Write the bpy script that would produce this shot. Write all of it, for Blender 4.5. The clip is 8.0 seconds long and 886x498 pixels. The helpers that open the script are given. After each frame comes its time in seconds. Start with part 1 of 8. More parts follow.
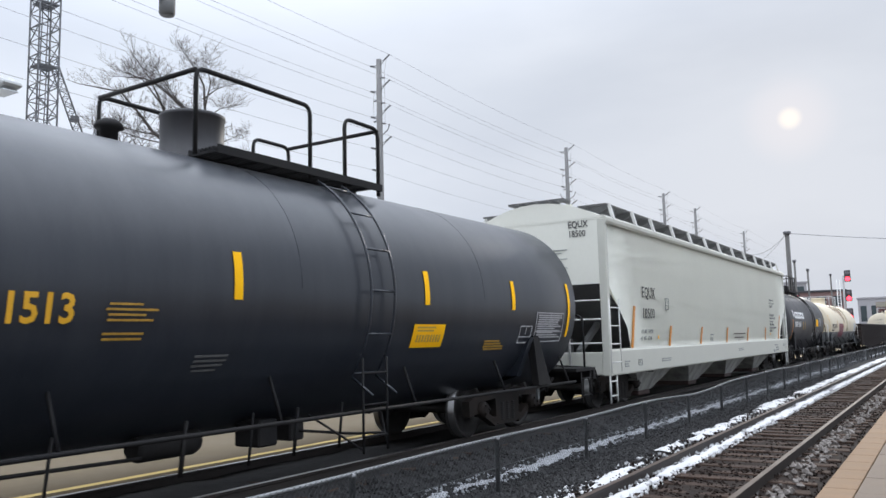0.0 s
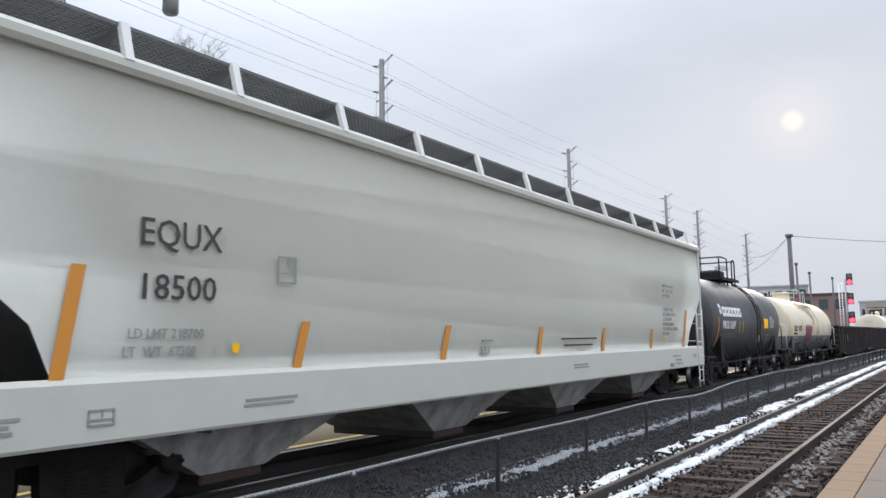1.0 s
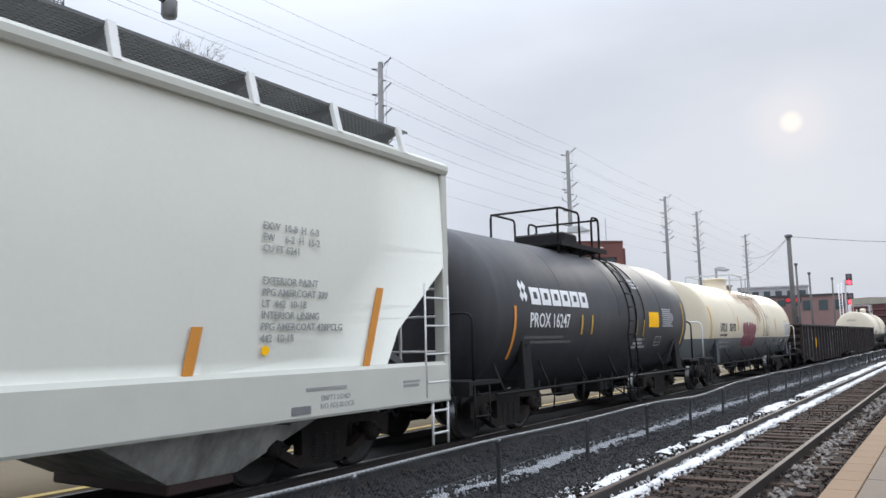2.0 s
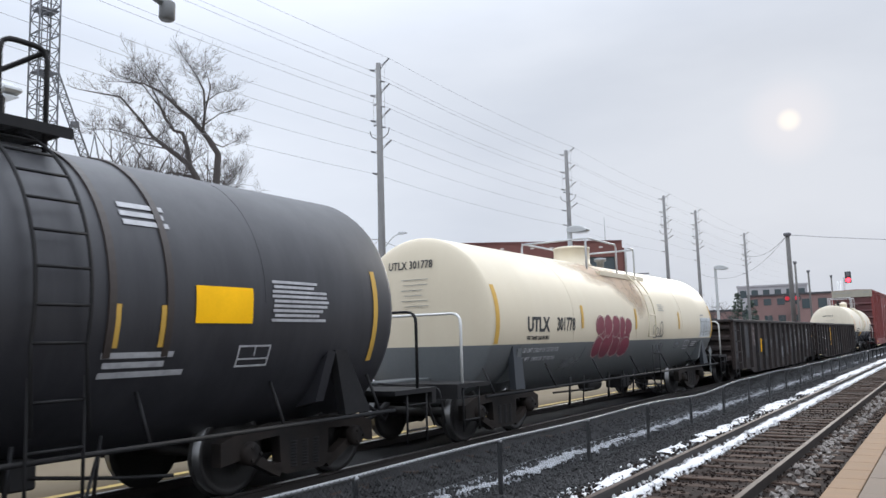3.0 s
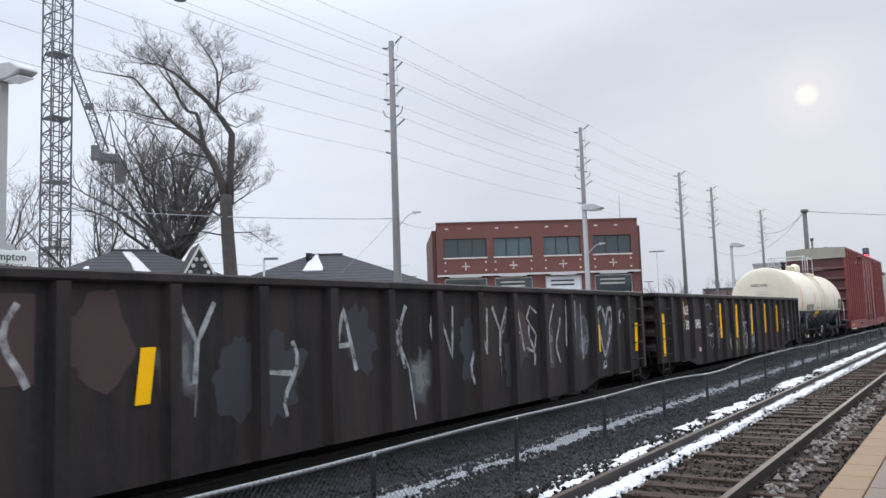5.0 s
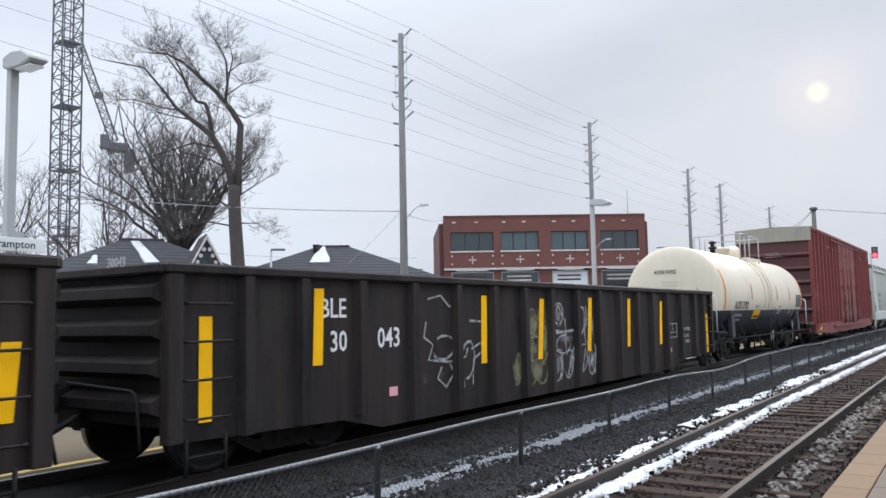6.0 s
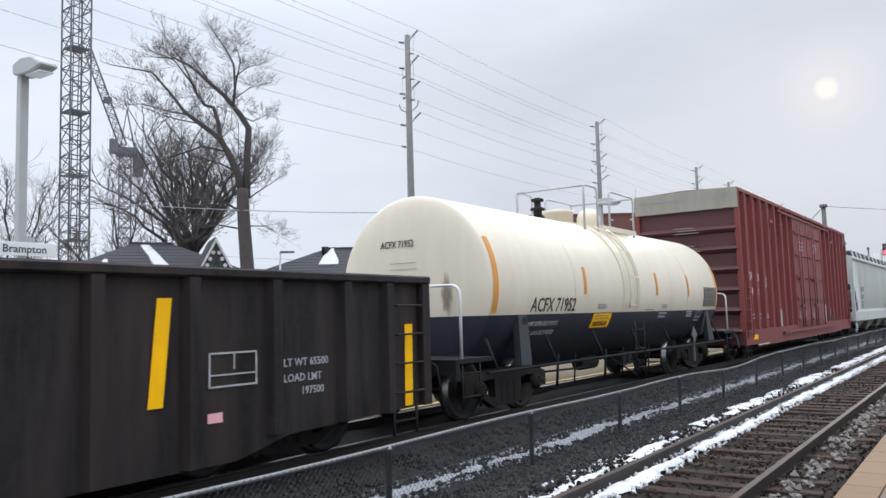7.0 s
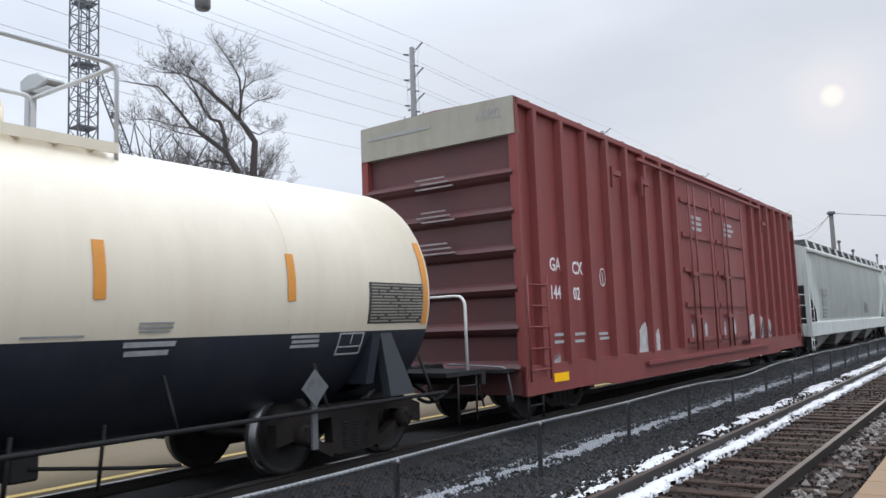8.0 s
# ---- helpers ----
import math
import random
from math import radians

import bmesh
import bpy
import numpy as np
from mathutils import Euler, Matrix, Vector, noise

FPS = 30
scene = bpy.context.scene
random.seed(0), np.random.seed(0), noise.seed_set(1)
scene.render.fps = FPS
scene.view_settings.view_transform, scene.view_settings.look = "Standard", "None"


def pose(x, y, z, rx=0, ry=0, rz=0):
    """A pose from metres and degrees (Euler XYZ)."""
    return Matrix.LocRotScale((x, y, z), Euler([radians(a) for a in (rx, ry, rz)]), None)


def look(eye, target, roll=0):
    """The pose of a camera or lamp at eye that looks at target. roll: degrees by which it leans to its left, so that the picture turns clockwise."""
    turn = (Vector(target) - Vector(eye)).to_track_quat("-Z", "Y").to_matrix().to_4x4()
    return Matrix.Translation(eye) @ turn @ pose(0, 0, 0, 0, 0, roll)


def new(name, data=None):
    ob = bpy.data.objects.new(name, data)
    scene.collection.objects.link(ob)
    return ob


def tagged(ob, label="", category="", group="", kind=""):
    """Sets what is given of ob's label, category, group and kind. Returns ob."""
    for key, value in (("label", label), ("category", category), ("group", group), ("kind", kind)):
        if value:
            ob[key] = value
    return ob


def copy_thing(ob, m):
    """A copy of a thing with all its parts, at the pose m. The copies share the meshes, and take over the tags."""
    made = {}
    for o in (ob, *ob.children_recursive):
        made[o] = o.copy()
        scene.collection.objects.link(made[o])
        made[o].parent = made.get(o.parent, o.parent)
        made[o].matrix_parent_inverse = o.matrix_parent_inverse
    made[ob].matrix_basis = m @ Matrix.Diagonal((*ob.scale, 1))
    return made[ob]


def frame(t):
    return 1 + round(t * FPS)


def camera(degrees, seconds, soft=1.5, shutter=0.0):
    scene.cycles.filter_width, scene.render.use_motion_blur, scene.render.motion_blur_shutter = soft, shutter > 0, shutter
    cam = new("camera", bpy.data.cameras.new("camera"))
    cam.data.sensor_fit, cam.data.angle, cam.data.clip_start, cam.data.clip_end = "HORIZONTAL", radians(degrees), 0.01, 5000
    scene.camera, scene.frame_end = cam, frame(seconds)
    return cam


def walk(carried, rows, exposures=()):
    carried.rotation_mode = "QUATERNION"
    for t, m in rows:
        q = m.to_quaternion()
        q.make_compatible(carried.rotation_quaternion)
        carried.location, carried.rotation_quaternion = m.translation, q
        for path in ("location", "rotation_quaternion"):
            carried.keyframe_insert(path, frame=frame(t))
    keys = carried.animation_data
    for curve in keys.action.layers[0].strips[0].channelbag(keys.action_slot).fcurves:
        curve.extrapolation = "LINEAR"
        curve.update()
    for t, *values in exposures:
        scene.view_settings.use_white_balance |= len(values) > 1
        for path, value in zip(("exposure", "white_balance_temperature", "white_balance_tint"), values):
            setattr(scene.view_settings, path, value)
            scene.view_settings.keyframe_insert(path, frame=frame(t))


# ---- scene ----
# The railway runs along +y and curves very gently to the right; z = 0 is the top of the near rails.
EYE = Vector((0.0, 0.0, 1.7227))
CURVE = 0.0001933


def bend(y):
    return CURVE * y * y / 2


def view(t, yaw, pitch, roll, dx, dy, dz):
    """A hand-held view: bearing, tilt and lean in degrees, and how far the eye sways from its stand."""
    a, b = radians(yaw), radians(pitch)
    way = Vector((-math.sin(a) * math.cos(b), math.cos(a) * math.cos(b), math.sin(b)))
    eye = EYE + Vector((dx, dy, dz))
    return t, look(eye, eye + way, -roll)


cam = camera(58.67, 8.0, 1.5, 0.04)
walk(cam, [view(*r) for r in (
    (0.0, 32.437, 6.583, 1.334, 0.018, 0.006, 0.018),
    (0.5, 32.588, 6.816, 1.594, 0.020, 0.011, 0.015),
    (0.6, 32.608, 6.746, 1.469, 0.022, 0.009, 0.013),
    (1.0, 32.560, 6.629, 0.948, 0.026, 0.000, 0.004),
    (1.5, 32.690, 6.554, 0.531, 0.018, -0.008, -0.002),
    (1.9, 32.661, 6.696, 1.029, 0.021, 0.000, -0.005),
    (2.0, 32.529, 6.814, 1.259, 0.022, 0.002, -0.006),
    (3.5, 32.458, 6.707, 1.725, -0.008, 0.003, 0.006),
    (4.0, 32.642, 6.359, 1.772, -0.016, 0.007, 0.002),
    (4.2, 32.991, 6.082, 1.720, -0.017, 0.008, -0.001),
    (4.5, 33.409, 5.781, 2.001, -0.020, 0.010, -0.006),
    (6.0, 34.037, 4.875, 1.103, -0.016, 0.003, -0.003),
    (6.2, 34.173, 4.788, 0.992, -0.017, 0.001, -0.003),
    (6.5, 34.463, 4.772, 1.227, -0.018, -0.003, -0.003),
    (7.0, 34.651, 4.953, 1.595, -0.014, -0.010, -0.001),
    (7.5, 34.812, 5.279, 1.916, -0.015, -0.014, 0.000),
    (8.0, 35.113, 5.776, 2.130, -0.011, -0.001, -0.001),
)], exposures=((0.0, 0.0), (8.0, 0.0)))

# ---- sky and sun: a bright overcast with the sun showing through thin cloud
SUN_AZ, SUN_EL, ZENITH = 8.0, 14.1, 3.6
SUN_WAY = Vector((-math.sin(radians(SUN_AZ)) * math.cos(radians(SUN_EL)), math.cos(radians(SUN_AZ)) * math.cos(radians(SUN_EL)), math.sin(radians(SUN_EL))))


def link(tree, a, b):
    tree.links.new(a, b)


def make_world():
    w = bpy.data.worlds.new("overcast")
    w.use_nodes = True
    scene.world = w
    t = w.node_tree
    t.nodes.clear()
    n = t.nodes.new
    out, bg = n("ShaderNodeOutputWorld"), n("ShaderNodeBackground")
    sky = n("ShaderNodeTexSky")
    sky.sky_type, sky.sun_disc = "NISHITA", False
    sky.sun_elevation, sky.sun_rotation = radians(SUN_EL), radians(-SUN_AZ)
    sky.dust_density = 4.0
    co = n("ShaderNodeTexCoord")
    # cloud layer: soft, wide billows, a little darker overhead
    mp = n("ShaderNodeMapping")
    mp.inputs["Scale"].default_value = (1.0, 1.0, 3.2)
    link(t, co.outputs["Generated"], mp.inputs["Vector"])
    ns = n("ShaderNodeTexNoise")
    ns.inputs["Scale"].default_value, ns.inputs["Detail"].default_value, ns.inputs["Roughness"].default_value = 1.7, 5.0, 0.5
    link(t, mp.outputs[0], ns.inputs["Vector"])
    ramp = n("ShaderNodeValToRGB")
    ramp.color_ramp.elements[0].position, ramp.color_ramp.elements[0].color = 0.32, (0.63, 0.69, 0.80, 1)
    ramp.color_ramp.elements[1].position, ramp.color_ramp.elements[1].color = 0.66, (0.785, 0.84, 0.94, 1)
    link(t, ns.outputs["Fac"], ramp.inputs[0])
    mix = n("ShaderNodeMix")
    mix.data_type = "RGBA"
    mix.inputs["Factor"].default_value = 0.985
    gain = n("ShaderNodeVectorMath")
    gain.operation = "SCALE"
    gain.inputs["Scale"].default_value = 0.06
    link(t, sky.outputs[0], gain.inputs[0])
    link(t, gain.outputs[0], mix.inputs["A"])
    link(t, ramp.outputs[0], mix.inputs["B"])
    # the sun's veiled disc and its halo in the cloud
    dot = n("ShaderNodeVectorMath")
    dot.operation = "DOT_PRODUCT"
    dot.inputs[1].default_value = SUN_WAY
    link(t, co.outputs["Generated"], dot.inputs[0])
    # a thick overcast is brighter overhead than near the horizon
    part_z = n("ShaderNodeSeparateXYZ")
    link(t, co.outputs["Generated"], part_z.inputs[0])
    high = n("ShaderNodeMapRange")
    high.interpolation_type = "SMOOTHSTEP"
    high.inputs["From Min"].default_value, high.inputs["From Max"].default_value = 0.30, 0.95
    high.inputs["To Min"].default_value, high.inputs["To Max"].default_value = 1.0, ZENITH
    link(t, part_z.outputs["Z"], high.inputs["Value"])
    # the cloud is a little thicker down the line than over the station
    thick = n("ShaderNodeMapRange")
    thick.interpolation_type = "SMOOTHSTEP"
    thick.inputs["From Min"].default_value, thick.inputs["From Max"].default_value = 0.55, 1.0
    thick.inputs["To Min"].default_value, thick.inputs["To Max"].default_value = 1.14, 0.87
    link(t, part_z.outputs["Y"], thick.inputs["Value"])
    both = n("ShaderNodeMath")
    both.operation = "MULTIPLY"
    link(t, high.outputs[0], both.inputs[0])
    link(t, thick.outputs[0], both.inputs[1])
    lift = n("ShaderNodeVectorMath")
    lift.operation = "SCALE"
    link(t, mix.outputs["Result"], lift.inputs[0])
    link(t, both.outputs[0], lift.inputs["Scale"])
    last = lift.outputs[0]
    for lo, hi, colour in ((0.99988, 1.00004, (0.36, 0.27, 0.11)), (0.9982, 1.0005, (0.10, 0.055, 0.03))):
        mr = n("ShaderNodeMapRange")
        mr.interpolation_type = "SMOOTHSTEP"
        mr.inputs["From Min"].default_value, mr.inputs["From Max"].default_value = lo, hi
        link(t, dot.outputs["Value"], mr.inputs["Value"])
        sc = n("ShaderNodeVectorMath")
        sc.operation = "SCALE"
        sc.inputs[0].default_value = colour
        link(t, mr.outputs[0], sc.inputs["Scale"])
        ad = n("ShaderNodeVectorMath")
        ad.operation = "ADD"
        link(t, last, ad.inputs[0])
        link(t, sc.outputs[0], ad.inputs[1])
        last = ad.outputs[0]
    link(t, last, bg.inputs["Color"])
    bg.inputs["Strength"].default_value = 1.0
    link(t, bg.outputs[0], out.inputs[0])


make_world()
sun = new("sun", bpy.data.lights.new("sun", "SUN"))
sun.data.energy, sun.data.angle, sun.data.color = 0.9, radians(14), (1.0, 0.95, 0.87)
sun.matrix_world = look((0, 0, 60), Vector((0, 0, 60)) - SUN_WAY)


# ---- materials
def mat(name, base, rough=0.6, metal=0.0, vary=0.15, scale=3.0, fine=40.0, bump=0.15, dirt=None, dirt_amount=0.0, streak=False, random_vary=0.0, spec=0.5, cover=None):
    """A worn surface: broad and fine colour noise, optional dirt (in vertical streaks), fine relief."""
    m = bpy.data.materials.new(name)
    m.use_nodes = True
    t = m.node_tree
    n = t.nodes.new
    b = t.nodes["Principled BSDF"]
    co = n("ShaderNodeTexCoord")
    big, small = n("ShaderNodeTexNoise"), n("ShaderNodeTexNoise")
    big.inputs["Scale"].default_value, big.inputs["Detail"].default_value = scale, 4.0
    small.inputs["Scale"].default_value, small.inputs["Detail"].default_value = fine, 3.0
    link(t, co.outputs["Object"], big.inputs["Vector"])
    link(t, co.outputs["Object"], small.inputs["Vector"])
    add = n("ShaderNodeMath")
    add.operation = "MULTIPLY_ADD"
    add.inputs[1].default_value = 0.45
    link(t, small.outputs["Fac"], add.inputs[0])
    link(t, big.outputs["Fac"], add.inputs[2])
    value = n("ShaderNodeMapRange")
    value.inputs["From Min"].default_value, value.inputs["From Max"].default_value = 0.35, 1.1
    value.inputs["To Min"].default_value, value.inputs["To Max"].default_value = 1.0 - vary, 1.0 + vary
    link(t, add.outputs[0], value.inputs["Value"])
    hsv = n("ShaderNodeHueSaturation")
    hsv.inputs["Color"].default_value = (*base, 1)
    last = value.outputs[0]
    if random_vary:
        oi, geo = n("ShaderNodeObjectInfo"), n("ShaderNodeNewGeometry")
        sm = n("ShaderNodeMath")
        sm.operation = "ADD"
        link(t, oi.outputs["Random"], sm.inputs[0])
        link(t, geo.outputs["Random Per Island"], sm.inputs[1])
        rm = n("ShaderNodeMapRange")
        rm.inputs["From Max"].default_value = 2.0
        rm.inputs["To Min"].default_value, rm.inputs["To Max"].default_value = 1.0 - random_vary, 1.0 + random_vary
        link(t, sm.outputs[0], rm.inputs["Value"])
        mu = n("ShaderNodeMath")
        mu.operation = "MULTIPLY"
        link(t, last, mu.inputs[0])
        link(t, rm.outputs[0], mu.inputs[1])
        last = mu.outputs[0]
    link(t, last, hsv.inputs["Value"])
    colour = hsv.outputs[0]
    if dirt:
        mp, dn = n("ShaderNodeMapping"), n("ShaderNodeTexNoise")
        mp.inputs["Scale"].default_value = (2.2, 2.2, 0.22) if streak else (0.7, 0.7, 0.7)
        link(t, co.outputs["Object"], mp.inputs["Vector"])
        link(t, mp.outputs[0], dn.inputs["Vector"])
        dn.inputs["Scale"].default_value, dn.inputs["Detail"].default_value, dn.inputs["Roughness"].default_value = 1.6, 7.0, 0.65
        dr = n("ShaderNodeMapRange")
        dr.inputs["From Min"].default_value, dr.inputs["From Max"].default_value = 0.40, 0.68
        dr.inputs["To Max"].default_value = dirt_amount
        link(t, dn.outputs["Fac"], dr.inputs["Value"])
        mx = n("ShaderNodeMix")
        mx.data_type = "RGBA"
        link(t, dr.outputs[0], mx.inputs["Factor"])
        link(t, colour, mx.inputs["A"])
        mx.inputs["B"].default_value = (*dirt, 1)
        colour = mx.outputs["Result"]
    link(t, colour, b.inputs["Base Color"])
    rr = n("ShaderNodeMapRange")
    rr.inputs["To Min"].default_value, rr.inputs["To Max"].default_value = max(0.02, rough - 0.1), min(1.0, rough + 0.1)
    link(t, big.outputs["Fac"], rr.inputs["Value"])
    link(t, rr.outputs[0], b.inputs["Roughness"])
    if cover:
        # thin paint: patchy, and fading out towards the rim of its patch
        at, cn, cr, mu_ = n("ShaderNodeAttribute"), n("ShaderNodeTexNoise"), n("ShaderNodeMapRange"), n("ShaderNodeMath")
        at.attribute_name = "cover"
        cn.inputs["Scale"].default_value, cn.inputs["Detail"].default_value = cover[0], 5.0
        link(t, co.outputs["Object"], cn.inputs["Vector"])
        mu_.operation = "MULTIPLY_ADD"
        mu_.inputs[1].default_value = 1.0
        link(t, at.outputs["Fac"], mu_.inputs[0])
        link(t, cn.outputs["Fac"], mu_.inputs[2])
        cr.inputs["From Min"].default_value, cr.inputs["From Max"].default_value = 0.5, 1.15
        cr.inputs["To Max"].default_value = cover[1]
        link(t, mu_.outputs[0], cr.inputs["Value"])
        link(t, cr.outputs[0], b.inputs["Alpha"])
    b.inputs["Metallic"].default_value = metal
    b.inputs["Specular IOR Level"].default_value = spec
    if bump:
        bp = n("ShaderNodeBump")
        bp.inputs["Strength"].default_value, bp.inputs["Distance"].default_value = bump, 0.01
        link(t, add.outputs[0], bp.inputs["Height"])
        link(t, bp.outputs[0], b.inputs["Normal"])
    return m


def glow(name, colour, strength):
    m = bpy.data.materials.new(name)
    m.use_nodes = True
    b = m.node_tree.nodes["Principled BSDF"]
    b.inputs["Base Color"].default_value = (*colour, 1)
    b.inputs["Emission Color"].default_value, b.inputs["Emission Strength"].default_value = (*colour, 1), strength
    return m


M = {}
M["black"] = mat("black_tank_paint", (0.017, 0.021, 0.029), 0.33, vary=0.25, scale=0.8, bump=0.05, dirt=(0.05, 0.054, 0.062), dirt_amount=0.25, streak=True)
M["procor"] = mat("matt_black_paint", (0.020, 0.020, 0.024), 0.5, vary=0.2, scale=0.8, bump=0.05, dirt=(0.06, 0.06, 0.065), dirt_amount=0.3, streak=True)
M["brown_black"] = mat("brown_black_paint", (0.034, 0.025, 0.021), 0.5, vary=0.2, bump=0.05)
M["cream"] = mat("cream_tank_paint", (0.60, 0.53, 0.40), 0.42, vary=0.05, scale=0.7, bump=0.03, dirt=(0.55, 0.46, 0.33), dirt_amount=0.25, streak=True)
M["ivory"] = mat("ivory_tank_paint", (0.67, 0.605, 0.48), 0.4, vary=0.05, scale=0.7, bump=0.03, dirt=(0.52, 0.44, 0.34), dirt_amount=0.25, streak=True)
M["slate"] = mat("slate_black_paint", (0.098, 0.107, 0.110), 0.55, vary=0.25, scale=1.2, bump=0.06, dirt=(0.12, 0.12, 0.12), dirt_amount=0.4, streak=True)
M["gusset"] = mat("blue_grey_gusset_paint", (0.036, 0.041, 0.048), 0.6, vary=0.2, scale=2, bump=0.05)
M["navy"] = mat("blue_black_paint", (0.016, 0.020, 0.031), 0.5, vary=0.2, scale=1.2, bump=0.05, dirt=(0.05, 0.05, 0.055), dirt_amount=0.3, streak=True)
M["hopper"] = mat("pale_grey_green_paint", (0.71, 0.71, 0.64), 0.85, vary=0.05, scale=0.5, fine=15, bump=0.03, dirt=(0.70, 0.70, 0.63), dirt_amount=0.25, streak=True, spec=0.08)
M["hopper_sill"] = mat("pale_grey_sill_paint", (0.50, 0.50, 0.445), 0.45, vary=0.05, bump=0.04, dirt=(0.45, 0.45, 0.42), dirt_amount=0.25, spec=0.3)
M["hopper_old"] = mat("faded_grey_paint", (0.50, 0.53, 0.50), 0.55, vary=0.1, scale=0.8, bump=0.04, dirt=(0.25, 0.24, 0.21), dirt_amount=0.4, streak=True)
# dark grey of gratings and fittings; on slope sheets it stands in for shade
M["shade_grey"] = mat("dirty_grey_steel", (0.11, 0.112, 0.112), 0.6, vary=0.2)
M["gon"] = mat("black_brown_gondola_paint", (0.0155, 0.0140, 0.0145), 0.6, vary=0.75, scale=1.1, fine=14, bump=0.35, dirt=(0.041, 0.030, 0.027), dirt_amount=0.95, streak=True, spec=0.2)
M["gon_rust"] = mat("rust_red_patch_paint", (0.046, 0.025, 0.022), 0.65, vary=0.25, scale=2)
M["gon_blue"] = mat("faded_blue_black_paint", (0.024, 0.025, 0.030), 0.6, vary=0.25, scale=2)
M["box"] = mat("oxide_red_boxcar_paint", (0.195, 0.043, 0.040), 0.55, vary=0.18, scale=0.9, bump=0.08, dirt=(0.21, 0.075, 0.065), dirt_amount=0.4, streak=True, spec=0.3)
# the boxcar's ends: a darker red than its sides
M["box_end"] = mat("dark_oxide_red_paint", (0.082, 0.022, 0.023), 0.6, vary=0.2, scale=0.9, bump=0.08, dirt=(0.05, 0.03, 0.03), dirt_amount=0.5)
M["box_cap"] = mat("weathered_grey_cream_band", (0.29, 0.275, 0.225), 0.6, vary=0.12, dirt=(0.18, 0.15, 0.12), dirt_amount=0.4, streak=True)
M["under"] = mat("grimy_underframe_steel", (0.012, 0.012, 0.013), 0.7, vary=0.35, scale=5, bump=0.3, dirt=(0.03, 0.027, 0.025), dirt_amount=0.5, spec=0.2)
M["truck"] = mat("greasy_rusty_truck_steel", (0.010, 0.009, 0.0088), 0.75, vary=0.35, scale=5, bump=0.3, dirt=(0.034, 0.025, 0.020), dirt_amount=0.7, spec=0.2)
M["wheel"] = mat("worn_wheel_steel", (0.022, 0.020, 0.019), 0.6, metal=0.1, vary=0.2)
M["tread"] = mat("polished_wheel_tread", (0.25, 0.25, 0.25), 0.3, metal=1.0, vary=0.1)
M["steel_white"] = mat("white_painted_rail", (0.62, 0.62, 0.60), 0.5, vary=0.1)
M["rail_grey"] = mat("grey_painted_rail", (0.42, 0.43, 0.44), 0.45, vary=0.12)
M["yellow"] = mat("yellow_reflective_strip", (0.95, 0.50, 0.006), 0.6, vary=0.1, bump=0.02, spec=0.15)
M["dim_yellow"] = mat("weathered_ochre_strip", (0.50, 0.30, 0.05), 0.55, vary=0.15, bump=0.02)
M["orange"] = mat("orange_reflective_strip", (0.62, 0.25, 0.035), 0.5, vary=0.1, bump=0.02)
M["white"] = mat("white_stencil_paint", (0.72, 0.72, 0.72), 0.6, vary=0.1)
M["dull_white"] = mat("worn_white_stencil", (0.36, 0.36, 0.37), 0.6, vary=0.3, scale=12)
# body grey darkened for the shade below the sill, with streaks of dirt over it
M["bay"] = mat("grimy_grey_bay_paint", (0.42, 0.42, 0.39), 0.65, vary=0.25, scale=1.5, bump=0.1, dirt=(0.10, 0.095, 0.09), dirt_amount=0.7, streak=True, spec=0.25)
M["ink"] = mat("black_stencil_paint", (0.035, 0.035, 0.035), 0.6, vary=0.15)
M["grey_ink"] = mat("faded_grey_stencil", (0.26, 0.27, 0.26), 0.6, vary=0.2)
M["worn_amber"] = mat("worn_amber_stencil", (0.36, 0.21, 0.03), 0.6, vary=0.3, scale=12)
M["worn_pale"] = mat("worn_pale_stencil", (0.24, 0.20, 0.20), 0.6, vary=0.35, scale=14)
M["worn_grey"] = mat("worn_grey_stencil", (0.10, 0.10, 0.10), 0.6, vary=0.3, scale=12)
M["amber"] = mat("amber_stencil_paint", (0.72, 0.38, 0.02), 0.5, vary=0.1)
M["card"] = mat("pale_data_plate", (0.62, 0.65, 0.68), 0.5, vary=0.06)
M["pink"] = mat("pink_card", (0.75, 0.38, 0.40), 0.6)
M["graf_red"] = mat("crimson_spray_paint", (0.19, 0.024, 0.048), 0.55, vary=0.35, scale=2.5, cover=(3.0, 0.82))
M["graf_pale"] = mat("pale_pink_spray_paint", (0.52, 0.40, 0.38), 0.6, vary=0.2, scale=6, cover=(9.0, 0.9))
M["graf_haze"] = mat("grey_spray_haze", (0.20, 0.21, 0.22), 0.7, vary=0.3, scale=4, cover=(3.0, 0.5))
M["graf_white"] = mat("thin_white_spray_paint", (0.42, 0.42, 0.43), 0.7, vary=0.35, scale=6, cover=(9.0, 0.95))
M["scrape"] = mat("scraped_white_paint", (0.46, 0.45, 0.44), 0.7, vary=0.35, scale=5, cover=(5.0, 0.95))
M["graf_olive"] = mat("olive_spray_paint", (0.20, 0.19, 0.11), 0.7, vary=0.4, scale=5, cover=(6.0, 0.9))
M["graf_grey"] = mat("thin_grey_spray_paint", (0.17, 0.17, 0.18), 0.7, vary=0.4, scale=6, cover=(8.0, 0.8))
M["stain"] = mat("brown_spill_stain", (0.43, 0.315, 0.215), 0.6, vary=0.12, scale=2, cover=(1.1, 0.6))
M["soot"] = mat("dark_soot_stain", (0.22, 0.17, 0.12), 0.7, vary=0.3, scale=5, cover=(5.0, 0.8))
M["gravel"] = mat("dark_crushed_stone", (0.024, 0.0235, 0.024), 0.9, vary=0.5, scale=6, fine=28, bump=1.0, random_vary=0.35, spec=0.12)
